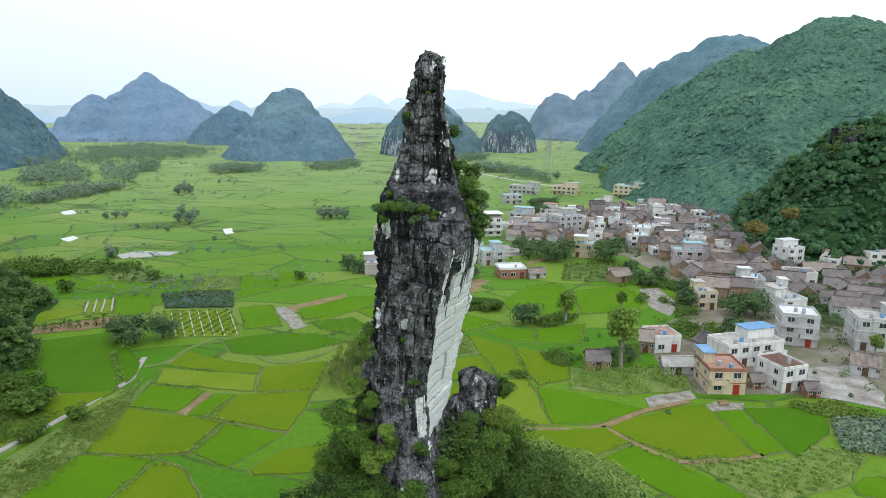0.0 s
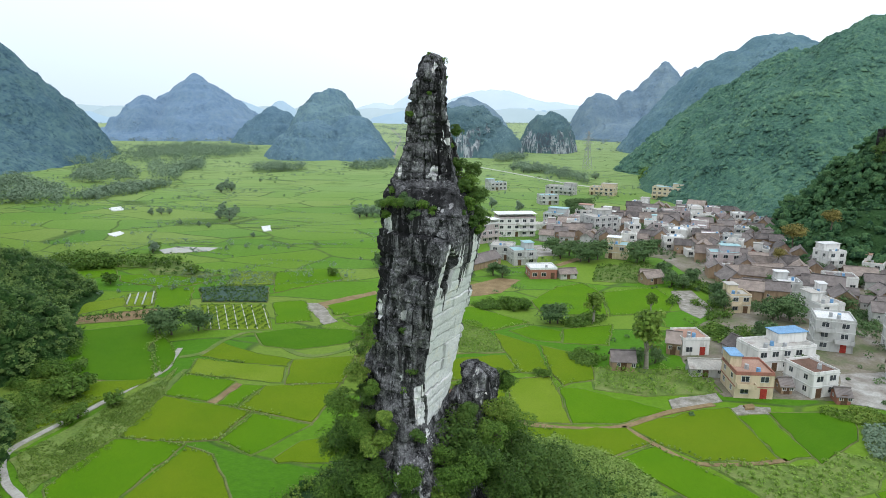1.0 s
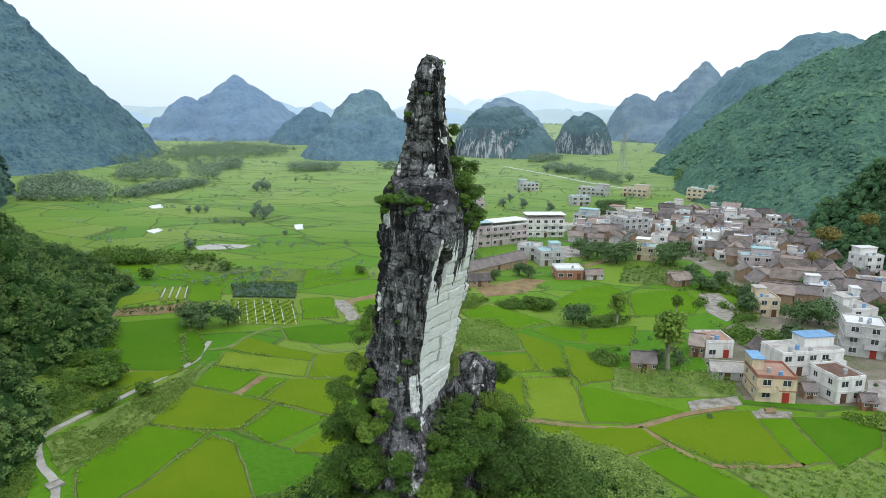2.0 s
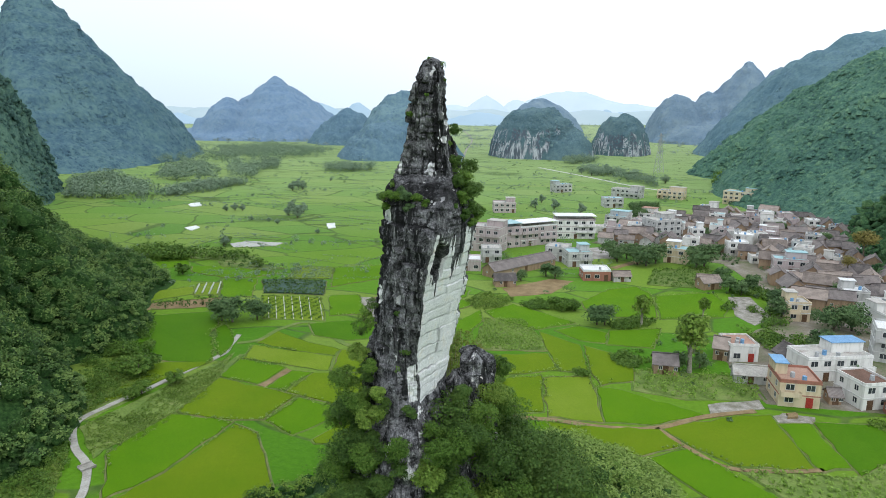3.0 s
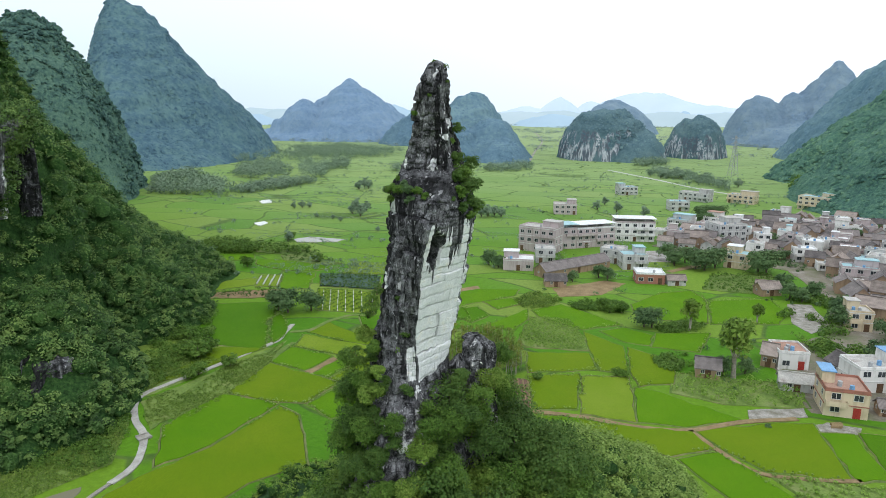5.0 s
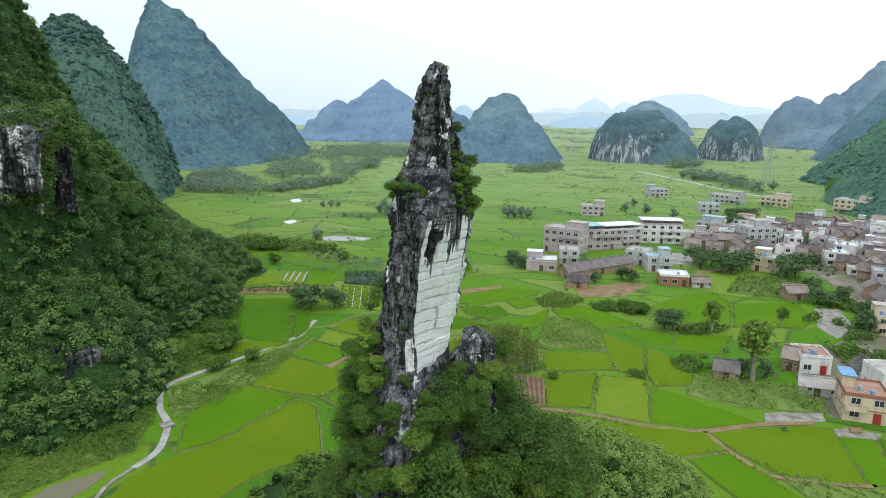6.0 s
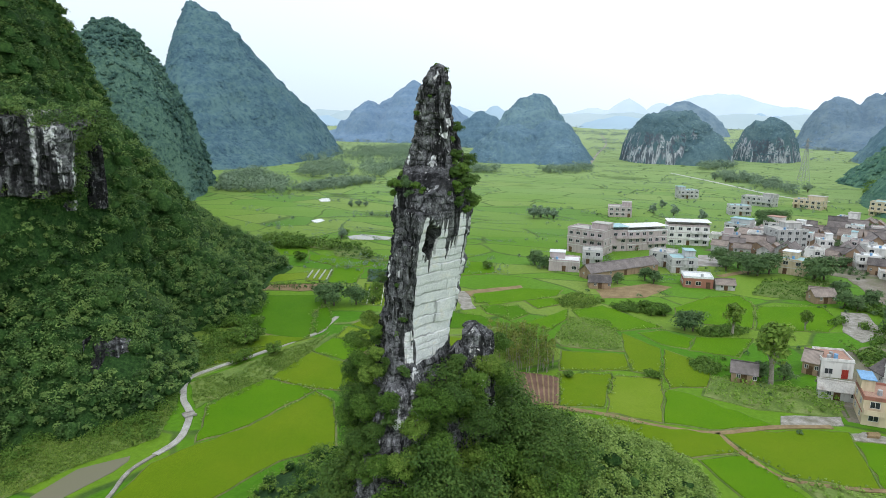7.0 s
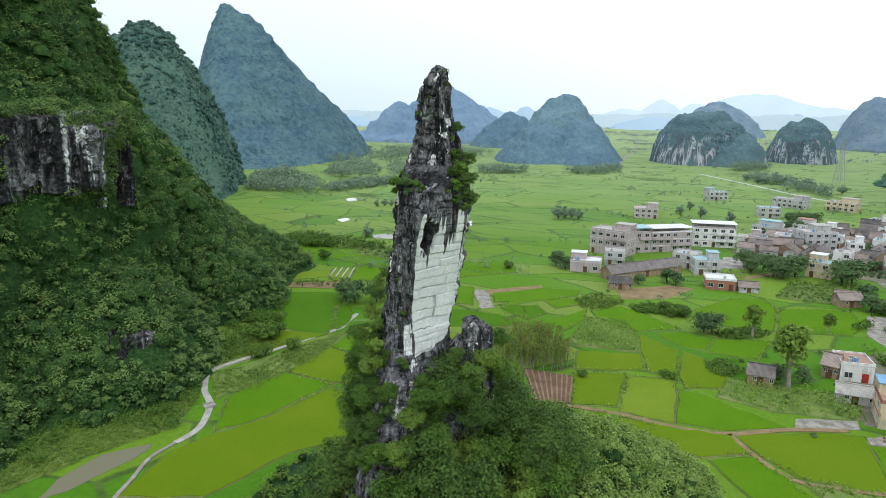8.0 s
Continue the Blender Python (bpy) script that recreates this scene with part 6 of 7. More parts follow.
flat_house(*[(161.1, 243.6), (174.3, 242.4)], 9.0, 3, PLASTER, "plain white house of three storeys", FLAT_ROOF, None, False, DOOR_WOOD, 0, 12)
flat_house(*[(92.5, 258.1), (104.1, 256.6)], 8.0, 2, PINK, "pink tiled house with a pale teal sheet roof", TEAL_SHEET, None, True, DOOR_WOOD, 0.6, 13, sheet=TEAL_SHEET)
flat_house(*[(53.8, 269.5), (62.2, 266.7)], 9.0, 2, CREAM, "cream house with a teal sheet roof", TEAL_SHEET, None, False, DOOR_WOOD, 0.6, 14, sheet=WHITE_SHEET)
flat_house(*[(15.5, 251.9), (24.7, 254.6)], 9.0, 2, GREY_WALL, "grey house with a blue-grey sheet roof", TEAL_SHEET, None, True, DOOR_WOOD, 0.4, 15, sheet=TEAL_SHEET)
flat_house(*[(6.1, 262.6), (14.8, 260.6)], 9.0, 2, GREY_WALL, "bare grey concrete house", FLAT_ROOF, None, False, DOOR_WOOD, 0, 16)
flat_house(*[(-28.7, 236.5), (-17.3, 238.2)], 9.0, 1, PINK, "low pinkish house with a white sheet roof", WHITE_SHEET, None, False, DOOR_WOOD, 0.5, 17, sh=4.0, sheet=WHITE_SHEET)
flat_house(*[(20.7, 232.0), (30.5, 233.6)], 8.0, 1, RED_BRICK, "red brick shed with a white sheet roof", WHITE_SHEET, WHITE_SHEET, False, DOOR_WOOD, 0, 18, sh=3.6)
flat_house(*[(-26.9, 380.9), (-14.0, 383.2)], 11.0, 2, PINK, "unfinished brick house on the plain", FLAT_ROOF, None, False, DOOR_WOOD, 0.4, 19)
flat_house(*[(8.1, 484.8), (19.9, 491.3)], 9.0, 2, GREY_WALL, "grey house with a pale blue sheet roof", TEAL_SHEET, None, True, DOOR_WOOD, 0.4, 20, sheet=TEAL_SHEET)
flat_house(*[(39.2, 417.9), (50.7, 420.5)], 9.0, 2, GREY_WALL, "grey house with a pale blue sheet roof", TEAL_SHEET, None, True, DOOR_WOOD, 0, 21)
flat_house(*[(47.0, 475.0), (64.6, 464.7)], 9.0, 2, GREY_WALL, "bare grey concrete house at the village edge", FLAT_ROOF, None, True, DOOR_WOOD, 0.4, 22)
flat_house(*[(77.8, 471.9), (93.1, 464.3)], 10.0, 2, CREAM, "cream house with a white top floor", FLAT_ROOF, None, True, DOOR_WOOD, 0.6, 23)
flat_house(*[(57.2, 320.0), (69.9, 326.6)], 12.0, 3, GREY_WALL, "bare grey concrete block wall house", FLAT_ROOF, None, False, DOOR_WOOD, 0.5, 24)
flat_house(*[(148.6, 415.7), (157.9, 402.4)], 10.0, 3, PLASTER, "white house with a bright blue sheet roof", BLUE_SHEET, None, True, DOOR_WOOD, 0.9, 25, sheet=BLUE_SHEET)
flat_house(*[(158.2, 395.8), (168.4, 385.9)], 10.0, 3, GREY_WALL, "grey rendered terraced house with balconies", FLAT_ROOF, None, True, DOOR_WOOD, 0.4, 26)
flat_house(*[(117.3, 455.3), (138.2, 442.9)], 12.0, 3, CREAM, "tall cream house with a blue-grey roof", TEAL_SHEET, None, True, DOOR_WOOD, 0.5, 27, sheet=TEAL_SHEET)
flat_house(*[(137.1, 424.6), (148.5, 420.5)], 10.0, 2, PLASTER, "white rendered house in the old village", FLAT_ROOF, None, True, DOOR_WOOD, 0.5, 28)
flat_house(*[(89.5, 308.1), (97.4, 305.8)], 9.0, 2, PLASTER, "white gabled house among old roofs", WHITE_SHEET, None, False, DOOR_WOOD, 0, 29)
flat_house(*[(113.6, 354.1), (124.9, 351.3)], 10.0, 2, PLASTER, "white house with a grey terrace", FLAT_ROOF, None, True, DOOR_WOOD, 0.5, 30)
flat_house(*[(53.6, 363.4), (66.6, 356.8)], 10.0, 2, PLASTER, "white house with reddish roof terraces", RED_ROOF, None, True, DOOR_WOOD, 0.5, 31)
flat_house(*[(35.0, 349.7), (45.0, 345.1)], 10.0, 2, GREY_WALL, "grey house under a pale blue sheet roof", TEAL_SHEET, None, False, DOOR_WOOD, 0.9, 32, sheet=TEAL_SHEET)
flat_house(*[(91.1, 398.2), (99.8, 394.3)], 9.0, 2, PLASTER, "white flat-roofed house beside the lane", FLAT_ROOF, None, True, DOOR_WOOD, 0.5, 33)

# the long school
flat_house(*[(-14.6, 280.5), (-5.4, 286.5)], 9.0, 3, PINK, "pinkish three-storey school wing with a teal sheet roof", TEAL_SHEET, PINK, True, DOOR_WOOD, 0, 40, sh=3.0, name="school_building", canopy=TEAL_SHEET)
flat_house(*[(-5.2, 286.6), (10.5, 298.7)], 9.0, 3, PINK, "long pinkish school wing with a pale sheet roof", FLAT_ROOF, WHITE_SHEET, True, DOOR_WOOD, 0, 44, sh=2.9, name="school_building", canopy=WHITE_SHEET)
flat_house(*[(10.2, 309.6), (28.3, 313.3)], 9.0, 3, PLASTER, "white three-storey school wing with open galleries", FLAT_ROOF, PINK, True, DOOR_WOOD, 0, 41, sh=3.0, name="school_building", canopy=WHITE_SHEET)
flat_house(*[(-29.6, 275.4), (-13.5, 271.0)], 10.0, 3, PINK, "pinkish school stair block with a roof room", FLAT_ROOF, None, True, DOOR_WOOD, 0.45, 42, sh=3.5, name="school_building")
flat_house(*[(-18.4, 252.3), (-10.9, 253.9)], 8.0, 2, GREY_WALL, "grey two-storey annex before the school", FLAT_ROOF, None, True, DOOR_WOOD, 0, 43)

# low sheds and farmhouses near the fields
for p0, p1, d, h, wall, tile, label in (
        (*[(51.6, 146.1), (59.8, 145.9)], 5.0, 2.8, GREY_WALL, FLAT_ROOF, "low grey shed with a concrete tile roof"),
        (*[(34.2, 148.0), (40.4, 147.8)], 6.0, 3.2, MUDBRICK, TILE, "small mud-brick hut with a dark tiled roof"),
        (*[(50.2, 160.6), (53.9, 159.5)], 7.0, 4.0, MUDBRICK, TILE_BROWN, "brown farmhouse with a worn tile roof"),
        (*[(96.4, 147.5), (102.4, 144.3)], 7.0, 3.4, GREY_WALL, TILE_BROWN, "low grey house with a pinkish tile roof"),
        (*[(64.9, 162.2), (69.7, 151.0)], 7.0, 3.6, GREY_WALL, TILE, "low house with a dark weathered roof"),
        (*[(-11.1, 228.1), (10.5, 254.3)], 8.0, 3.4, MUDBRICK, TILE, "long low barn with a dark tiled roof"),
        (*[(-10.3, 216.4), (-2.0, 218.9)], 6.0, 3.0, MUDBRICK, TILE, "low mud-brick shed with dark tiles"),
        (*[(60.7, 227.1), (68.5, 231.0)], 6.0, 3.2, MUDBRICK, TILE_BROWN, "mud-brick farmhouse with a brown tile roof"),
        (*[(59.4, 230.7), (66.8, 230.2)], 6.0, 3.2, MUDBRICK, TILE_BROWN, "mud-brick farmhouse beside the orchard"),
        (*[(31.1, 232.3), (38.2, 234.3)], 5.0, 2.6, GREY_WALL, TILE_BROWN, "low open shed with a worn roof"),
        (*[(69.2, 137.9), (72.0, 138.0)], 4.0, 2.5, MUDBRICK, TILE, "lean-to shed between two houses"),
        (*[(79.0, 133.8), (82.2, 133.6)], 4.0, 2.4, RED_BRICK, TILE, "small red brick outbuilding with dark tiles")):
    w, m = place(p0, p1)
    gable_house(m @ pose(0, d * 0.4, 0), w * (0.85 if w < 10 else 1), d * 0.8, h * 0.82, wall, tile, label)

# the dense old village
OLD = [[(26.4, 299.7), (35.0, 349.7), (64.1, 369.7), (94.6, 398.4), (128.9, 409.7), (170.1, 390.2), (138.6, 302.6), (147.5, 273.6), (162.8, 251.6), (172.2, 233.4), (136.6, 182.2), (128.3, 184.5), (117.6, 194.9), (115.3, 203.6), (106.7, 216.3), (91.7, 207.8), (85.5, 221.2), (91.3, 256.1), (84.4, 287.6), (69.1, 286.9), (56.2, 298.6)]][0]
BUILT = [(o.matrix_world.translation.x, o.matrix_world.translation.y, 9.0) for o in scene.objects if o.get("category") == "house"]


def old_village():
    rng = random.Random(11)
    kinds = []
    for i, (w, d, h, wall, tile, label) in enumerate((
            (8.6, 6.0, 3.8, MUDBRICK, TILE, "old mud-brick house with a dark grey tile roof"),
            (7.4, 5.6, 4.4, MUDBRICK, TILE_BROWN, "old mud-brick house with a brown tile roof"),
            (10.5, 6.0, 3.6, GREY_WALL, TILE, "long old house with a sagging grey tile roof"),
            (7.8, 6.2, 4.8, MUDBRICK, TILE, "mud brick house with a dark tile roof"),
            (6.6, 5.2, 3.4, GREY_WALL, TILE_BROWN, "grey rendered house with a worn brown roof"),
            (9.0, 6.4, 4.3, MUDBRICK, TILE_BROWN, "tall old mud-brick house with a faded brown roof"),
            (6.0, 4.6, 2.8, RED_BRICK, TILE_BROWN, "small red brick outhouse with a worn tile roof"))):
        kinds.append(gable_house(pose(0, 0, 0), w, d, h, wall, tile, label, 1))
    used = [False] * len(kinds)
    xs, ys = [p[0] for p in OLD], [p[1] for p in OLD]
    taken = list(BUILT)
    n = 0
    row_turn = radians(-14)
    c, s = math.cos(row_turn), math.sin(row_turn)
    for iy in range(-60, 60):
        for ix in range(-60, 60):
            u, v = ix * 9.0 + (iy % 2) * 4 + rng.uniform(-1.2, 1.2), iy * 6.7 + rng.uniform(-0.7, 0.7)
            x, y = 130 + u * c - v * s, 260 + u * s + v * c
            if not inside(np.array([x]), np.array([y]), OLD)[0] or any(math.hypot(x - a, y - b) < r for a, b, r in taken):
                continue
            if rng.random() < 0.06:
                continue
            taken.append((x, y, 5.2))
            turn = math.degrees(row_turn) + rng.gauss(0, 9) + (90 if rng.random() < 0.5 else 0) + (180 if rng.random() < 0.3 else 0)
            if rng.random() < (0.23 if y > 275 else 0.05):
                wall = rng.choice((PLASTER, PLASTER, GREY_WALL, PINK))
                q = pose(x, y, 0, 0, 0, turn % 180 - (180 if turn % 180 > 90 else 0))
                hw = rng.uniform(2.8, 4.2)
                p0, p1 = q @ Vector((-hw, -3, 0)), q @ Vector((hw, -3, 0))
                flat_house((p0.x, p0.y), (p1.x, p1.y), rng.uniform(5.5, 7.5), rng.choice((1, 2, 2)), wall, "newer flat-roofed house among old tiled roofs", rng.choice((FLAT_ROOF, FLAT_ROOF, TEAL_SHEET, WHITE_SHEET)), None, True, DOOR_WOOD, rng.choice((0, 0, 0.4)), n)
            else:
                k = rng.randrange(len(kinds)) if y > 265 else rng.choice((0, 2, 3, 0, 2, 5))
                k_ = rng.uniform(0.78, 1.08)
                m = pose(x, y, rng.uniform(-0.3, 0.0), 0, 0, turn) @ Matrix.Diagonal((k_, k_, k_ * rng.uniform(0.85, 1.15), 1))
                if used[k]:
                    copy_thing(kinds[k], m)
                else:
                    kinds[k].matrix_world, used[k] = m, True
            n += 1


old_village()


def pylon(x, y, h):
    """A lattice power mast with three cross arms."""
    e = empty("pylon", pose(x, y, 0, 0, 0, 25), "grey steel lattice power pylon on the plain", "pylon")
    def bars(segs, r):
        bm = bmesh.new()
        for p, q in segs:
            p, q = Vector(p), Vector(q)
            d = q - p
            m = Matrix.Translation((p + q) / 2) @ d.to_track_quat("Z", "Y").to_matrix().to_4x4()
            bmesh.ops.create_cone(bm, cap_ends=True, segments=4, radius1=r, radius2=r, depth=d.length, matrix=m)
        return bm
    wd = lambda z: 3.2 * (1 - z / h) ** 1.2 + 0.4
    zs = [h * i / 9 for i in range(10)]
    for sx in (-1, 1):
        for sy in (-1, 1):
            mesh_ob("leg", *tube([(sx * wd(z), sy * wd(z), z) for z in zs], [0.2] * len(zs), 5), STEEL, e)
    br = []
    for a, b in zip(zs, zs[1:]):
        for s in (-1, 1):
            br += [((-wd(a), s * wd(a), a), (wd(b), s * wd(b), b)), ((wd(a), s * wd(a), a), (-wd(b), s * wd(b), b)), ((s * wd(a), -wd(a), a), (s * wd(b), wd(b), b)), ((s * wd(a), wd(a), a), (s * wd(b), -wd(b), b))]
    part("bracing", bars(br, 0.09), STEEL, e)
    for z, w in ((h * 0.68, 6.0), (h * 0.8, 5.0), (h * 0.92, 4.0)):
        part("cross_arm", bars([((-w, 0, z), (w, 0, z)), ((-w, 0, z), (0, 0, z + 1.6)), ((w, 0, z), (0, 0, z + 1.6))], 0.13), STEEL, e)


pylon(*[(104.4, 664.4)][0], 38)

# ---- plants on the pillar and its mound ----
def shrub(name, label, c, r, k, n, leaf, mat, seed, squash=0.8, stem=True, group="pillar shrubs"):
    """A shrub of ragged leaf masses on short woody stems."""
    rng = np.random.default_rng(seed)
    C, R = clumps((0, 0, r * 0.15), r, k + 4, rng, squash, 0.4)
    V, Q = leaf_sprays(C, R, n, leaf, rng)
    e = empty(name, pose(*c), label, "shrub", group)
    mesh_ob("foliage", V, Q, mat, e)
    st = [tube([(0, 0, -r * 0.3), (q[0] * 0.4, q[1] * 0.4, q[2] * 0.4), (q[0], q[1], q[2])], (0.07 * r, 0.05 * r, 0.02 * r), 5) for q in C[:5]]
    mesh_ob("stem", *join(*st), BARK, e)
    return e


rs = random.Random(5)
# shoulder of the pillar, on the shaded and the fresh side
for i, (x, y, z, r) in enumerate((
        (-5.2, 53.2, 53.2, 1.0), (-4.6, 52.3, 53.4, 0.9), (-3.6, 51.7, 53.5, 1.1), (-2.6, 51.4, 53.6, 1.0), (-1.6, 51.3, 53.4, 0.9), (-0.6, 51.2, 53.0, 0.8), (-2.2, 51.2, 52.6, 0.8),
        (-4.9, 53.0, 52.4, 0.8), (-4.2, 54.2, 54.2, 0.9), (-3.2, 52.2, 54.0, 0.7), (0.4, 51.4, 52.6, 0.5))):
    shrub("shrub", "green shrub hanging over the pillar's ledge", (x, y, z - 0.1), r * 0.8, 9, 70, 0.085, LEAF if i % 3 else LEAF_VILLAGE, 100 + i, 0.7)
for i, (x, y, z, r) in enumerate((
        (1.2, 57.0, 59.2, 0.9), (0.5, 56.6, 57.8, 0.7), (0.3, 57.2, 58.6, 0.5), (1.4, 55.9, 56.2, 1.0), (2.4, 55.0, 54.8, 1.3), (2.9, 54.8, 53.4, 1.4), (3.2, 54.9, 52.0, 1.3), (2.6, 53.6, 53.2, 1.0), (3.4, 55.6, 53.8, 1.3),
        (2.8, 53.4, 51.7, 0.9), (3.7, 55.6, 51.4, 1.1), (2.0, 54.0, 54.6, 0.9), (2.6, 56.6, 55.6, 1.2), (3.3, 54.2, 50.9, 0.7), (1.9, 52.6, 52.7, 0.6))):
    shrub("shrub", "leafy shrub growing down the side of the pillar", (x - 0.35, y - 0.2, z), r * 0.85, 11, 96, 0.095, (LEAF_DARK, LEAF, LEAF_DARK)[i % 3], 130 + i, 1.0)
# tufts in the cracks of the dark face and on the tip
for i, (x, y, z, r) in enumerate((
        (-1.0, 50.9, 46.6, 0.4), (-0.9, 50.9, 45.4, 0.35), (-1.4, 50.5, 41.6, 0.6), (-2.3, 50.0, 39.5, 0.6), (-2.8, 49.8, 37.8, 0.6), (-6.3, 52.6, 42.8, 0.9), (-6.8, 52.4, 41.6, 1.1), (-7.2, 52.3, 40.4, 1.2),
        (-6.2, 51.6, 41.4, 0.8), (-3.0, 50.2, 43.0, 0.4), (-2.95, 54.7, 60.6, 0.4), (-0.6, 56.3, 65.2, 0.28), (-1.5, 56.5, 65.6, 0.28), (-0.15, 56.1, 63.7, 0.3), (-1.3, 54.2, 62.4, 0.2), (-0.1, 55.3, 59.0, 0.35))):
    shrub("shrub", "small tuft rooted in a rock crack", (x, y, z), r, 6, 44, 0.1, LEAF_DARK if i % 2 else LEAF, 160 + i, 0.9)


def tree(name, label, m, h, r, k, n, leaf, mat, bark, seed, trunk=0.35, low=0.35, squash=0.9, group="trees"):
    """Tapered trunk, limbs, and a crown of many leaf masses."""
    rng = np.random.default_rng(seed)
    C, R = clumps((0, 0, h * (low * 0.62 + 0.42)), r, k, rng, (h * (1 - low) * 0.62) / r * squash, 0.42)
    V, Q = leaf_sprays(C, R, n, leaf, rng)
    tr = 0.028 * h * trunk / 0.35
    b = rng.normal(size=(4, 2)) * 0.04 * h
    st = [tube([(0, 0, -0.6), (b[0][0] * 0.4, b[0][1] * 0.4, h * 0.25), (b[1][0] * 0.6, b[1][1] * 0.6, h * 0.5), (b[2][0] * 0.7, b[2][1] * 0.7, h * 0.82)], (tr * 1.3, tr, tr * 0.7, tr * 0.2), 8)]
    lim = [tube([(b[0][0] * 0.5, b[0][1] * 0.5, h * low * 0.9), (q[0] * 0.5, q[1] * 0.5, (h * low + q[2]) / 2), tuple(q)], (tr * 0.5, tr * 0.35, tr * 0.1), 4) for q in C[: min(6, k)]]
    e = empty(name, m, label, "tree", group)
    mesh_ob("trunk", *st[0], bark, e, smooth=True)
    mesh_ob("branchwork", *join(*lim), bark, e, smooth=True)
    mesh_ob("crown", V, Q, mat, e)
    return e


# trees crowding round the pillar's foot
foot = [tree("tree", lab, pose(0, 0, 0), h, r, k, n, lf, mt, BARK, 200 + i, group="trees at the pillar") for i, (lab, h, r, k, n, lf, mt) in enumerate((
    ("broad dark green tree at the pillar's foot", 8.5, 3.6, 28, 96, 0.19, LEAF_DARK),
    ("dense green tree at the pillar's foot", 7.0, 3.0, 24, 92, 0.18, LEAF),
    ("dark leafy tree against the rock", 9.5, 3.4, 28, 100, 0.19, LEAF_DARK),
    ("lighter green young tree by the rock", 6.0, 2.4, 20, 92, 0.17, LEAF_BRIGHT)))]


def foot_trees():
    rng = random.Random(21)
    spots = []
    def ring(n, x0, x1, y0, y1, cond):
        k = 0
        while k < n:
            x, y = rng.uniform(x0, x1), rng.uniform(y0, y1)
            if cond(x, y) and all(math.hypot(x - a, y - b) > 2.3 for a, b in spots):
                spots.append((x, y))
            k += 1
    ring(260, 1.5, 15, 45, 66, lambda x, y: True)
    ring(70, -12.5, -8, 46, 60, lambda x, y: True)
    ring(50, -7, 2, 38, 45, lambda x, y: True)
    first = [True] * 4
    for x, y in spots:
        z = float(rise(np.array([x]), np.array([y]), MOUND)[0]) - 0.5
        i = rng.randrange(4)
        m = pose(x, y, z, rng.gauss(0, 4), rng.gauss(0, 4), rng.uniform(0, 360))
        if first[i]:
            foot[i].matrix_world, first[i] = m, False
        else:
            copy_thing(foot[i], m)


foot_trees()
# trees clinging to the ledges low on the rock
for i, (x, y, z, r) in enumerate((
        (-8.6, 51.5, 35.6, 1.9), (-8.2, 50.2, 33.4, 2.0), (-6.6, 49.0, 34.2, 1.6), (-5.2, 47.9, 33.6, 1.5), (-9.4, 52.4, 31.0, 2.2), (-7.0, 47.6, 30.8, 2.0), (-5.0, 46.4, 30.4, 1.7), (-4.2, 47.6, 36.2, 0.9),
        (-8.4, 49.0, 28.0, 2.4), (-5.6, 45.6, 27.0, 2.0), (1.4, 47.0, 31.4, 1.6), (0.8, 46.2, 29.4, 1.7), (2.6, 48.6, 31.0, 1.8), (3.6, 50.4, 31.6, 2.0), (4.6, 53.0, 32.0, 2.0), (5.4, 56.0, 33.0, 1.9), (6.6, 58.0, 31.4, 2.3),
        (5.8, 51.5, 28.4, 2.4), (3.0, 47.0, 27.0, 2.2), (0.4, 44.6, 26.0, 1.9), (-2.4, 44.2, 25.6, 1.6), (2.4, 53.6, 34.0, 1.2), (5.6, 58.8, 35.0, 1.4), (-7.4, 51.6, 38.2, 1.2), (-5.6, 50.6, 37.6, 0.9))):
    shrub("shrub", "dense leafy bush on a low ledge of the rock", (x, y, z), r, 16, 120, 0.13, (LEAF, LEAF_DARK, LEAF, LEAF_BRIGHT)[i % 4], 230 + i, 0.9)


def foot_bushes():
    """Bushes rooted in the ledges round the lower part of the pillar."""
    rng = np.random.default_rng(260)
    made = 0
    while made < 62:
        z, e, f = rng.uniform(23.5, 38), rng.choice((4, 5, 0)), rng.random()
        prow = 27.4 < z < 33.6 and ((e == 5 and f > 0.42) or (e == 0 and f < 0.28))
        if prow or (e == 0 and z > 33.2) or (e == 5 and z > 34.5 and f > 0.42) or (z > 34 and rng.random() < 0.4):
            continue
        K = np.array([[np.interp(z, [l[0] for l in LEVELS], [l[1][c][k] for l in LEVELS]) for k in (0, 1)] for c in (e, (e + 1) % 6)])
        x, y = K[0] * (1 - f) + K[1] * f
        t = K[1] - K[0]
        nx, ny = t[1] / np.hypot(*t), -t[0] / np.hypot(*t)
        r = rng.uniform(0.75, 1.5) * (0.8 if z > 33 else 1.0)
        shrub("shrub", "leafy bush rooted in a ledge of the rock", (x + nx * 0.35, y + ny * 0.35, z), r, 9, 66, 0.12, (LEAF_DARK, LEAF, LEAF_DARK)[made % 3], 600 + made, 0.9)
        made += 1


foot_bushes()
shrub("shrub", "thin twiggy shrub on the pillar's tip", (-0.2, 56.1, 65.0), 0.5, 6, 16, 0.07, LEAF, 599, 0.8)


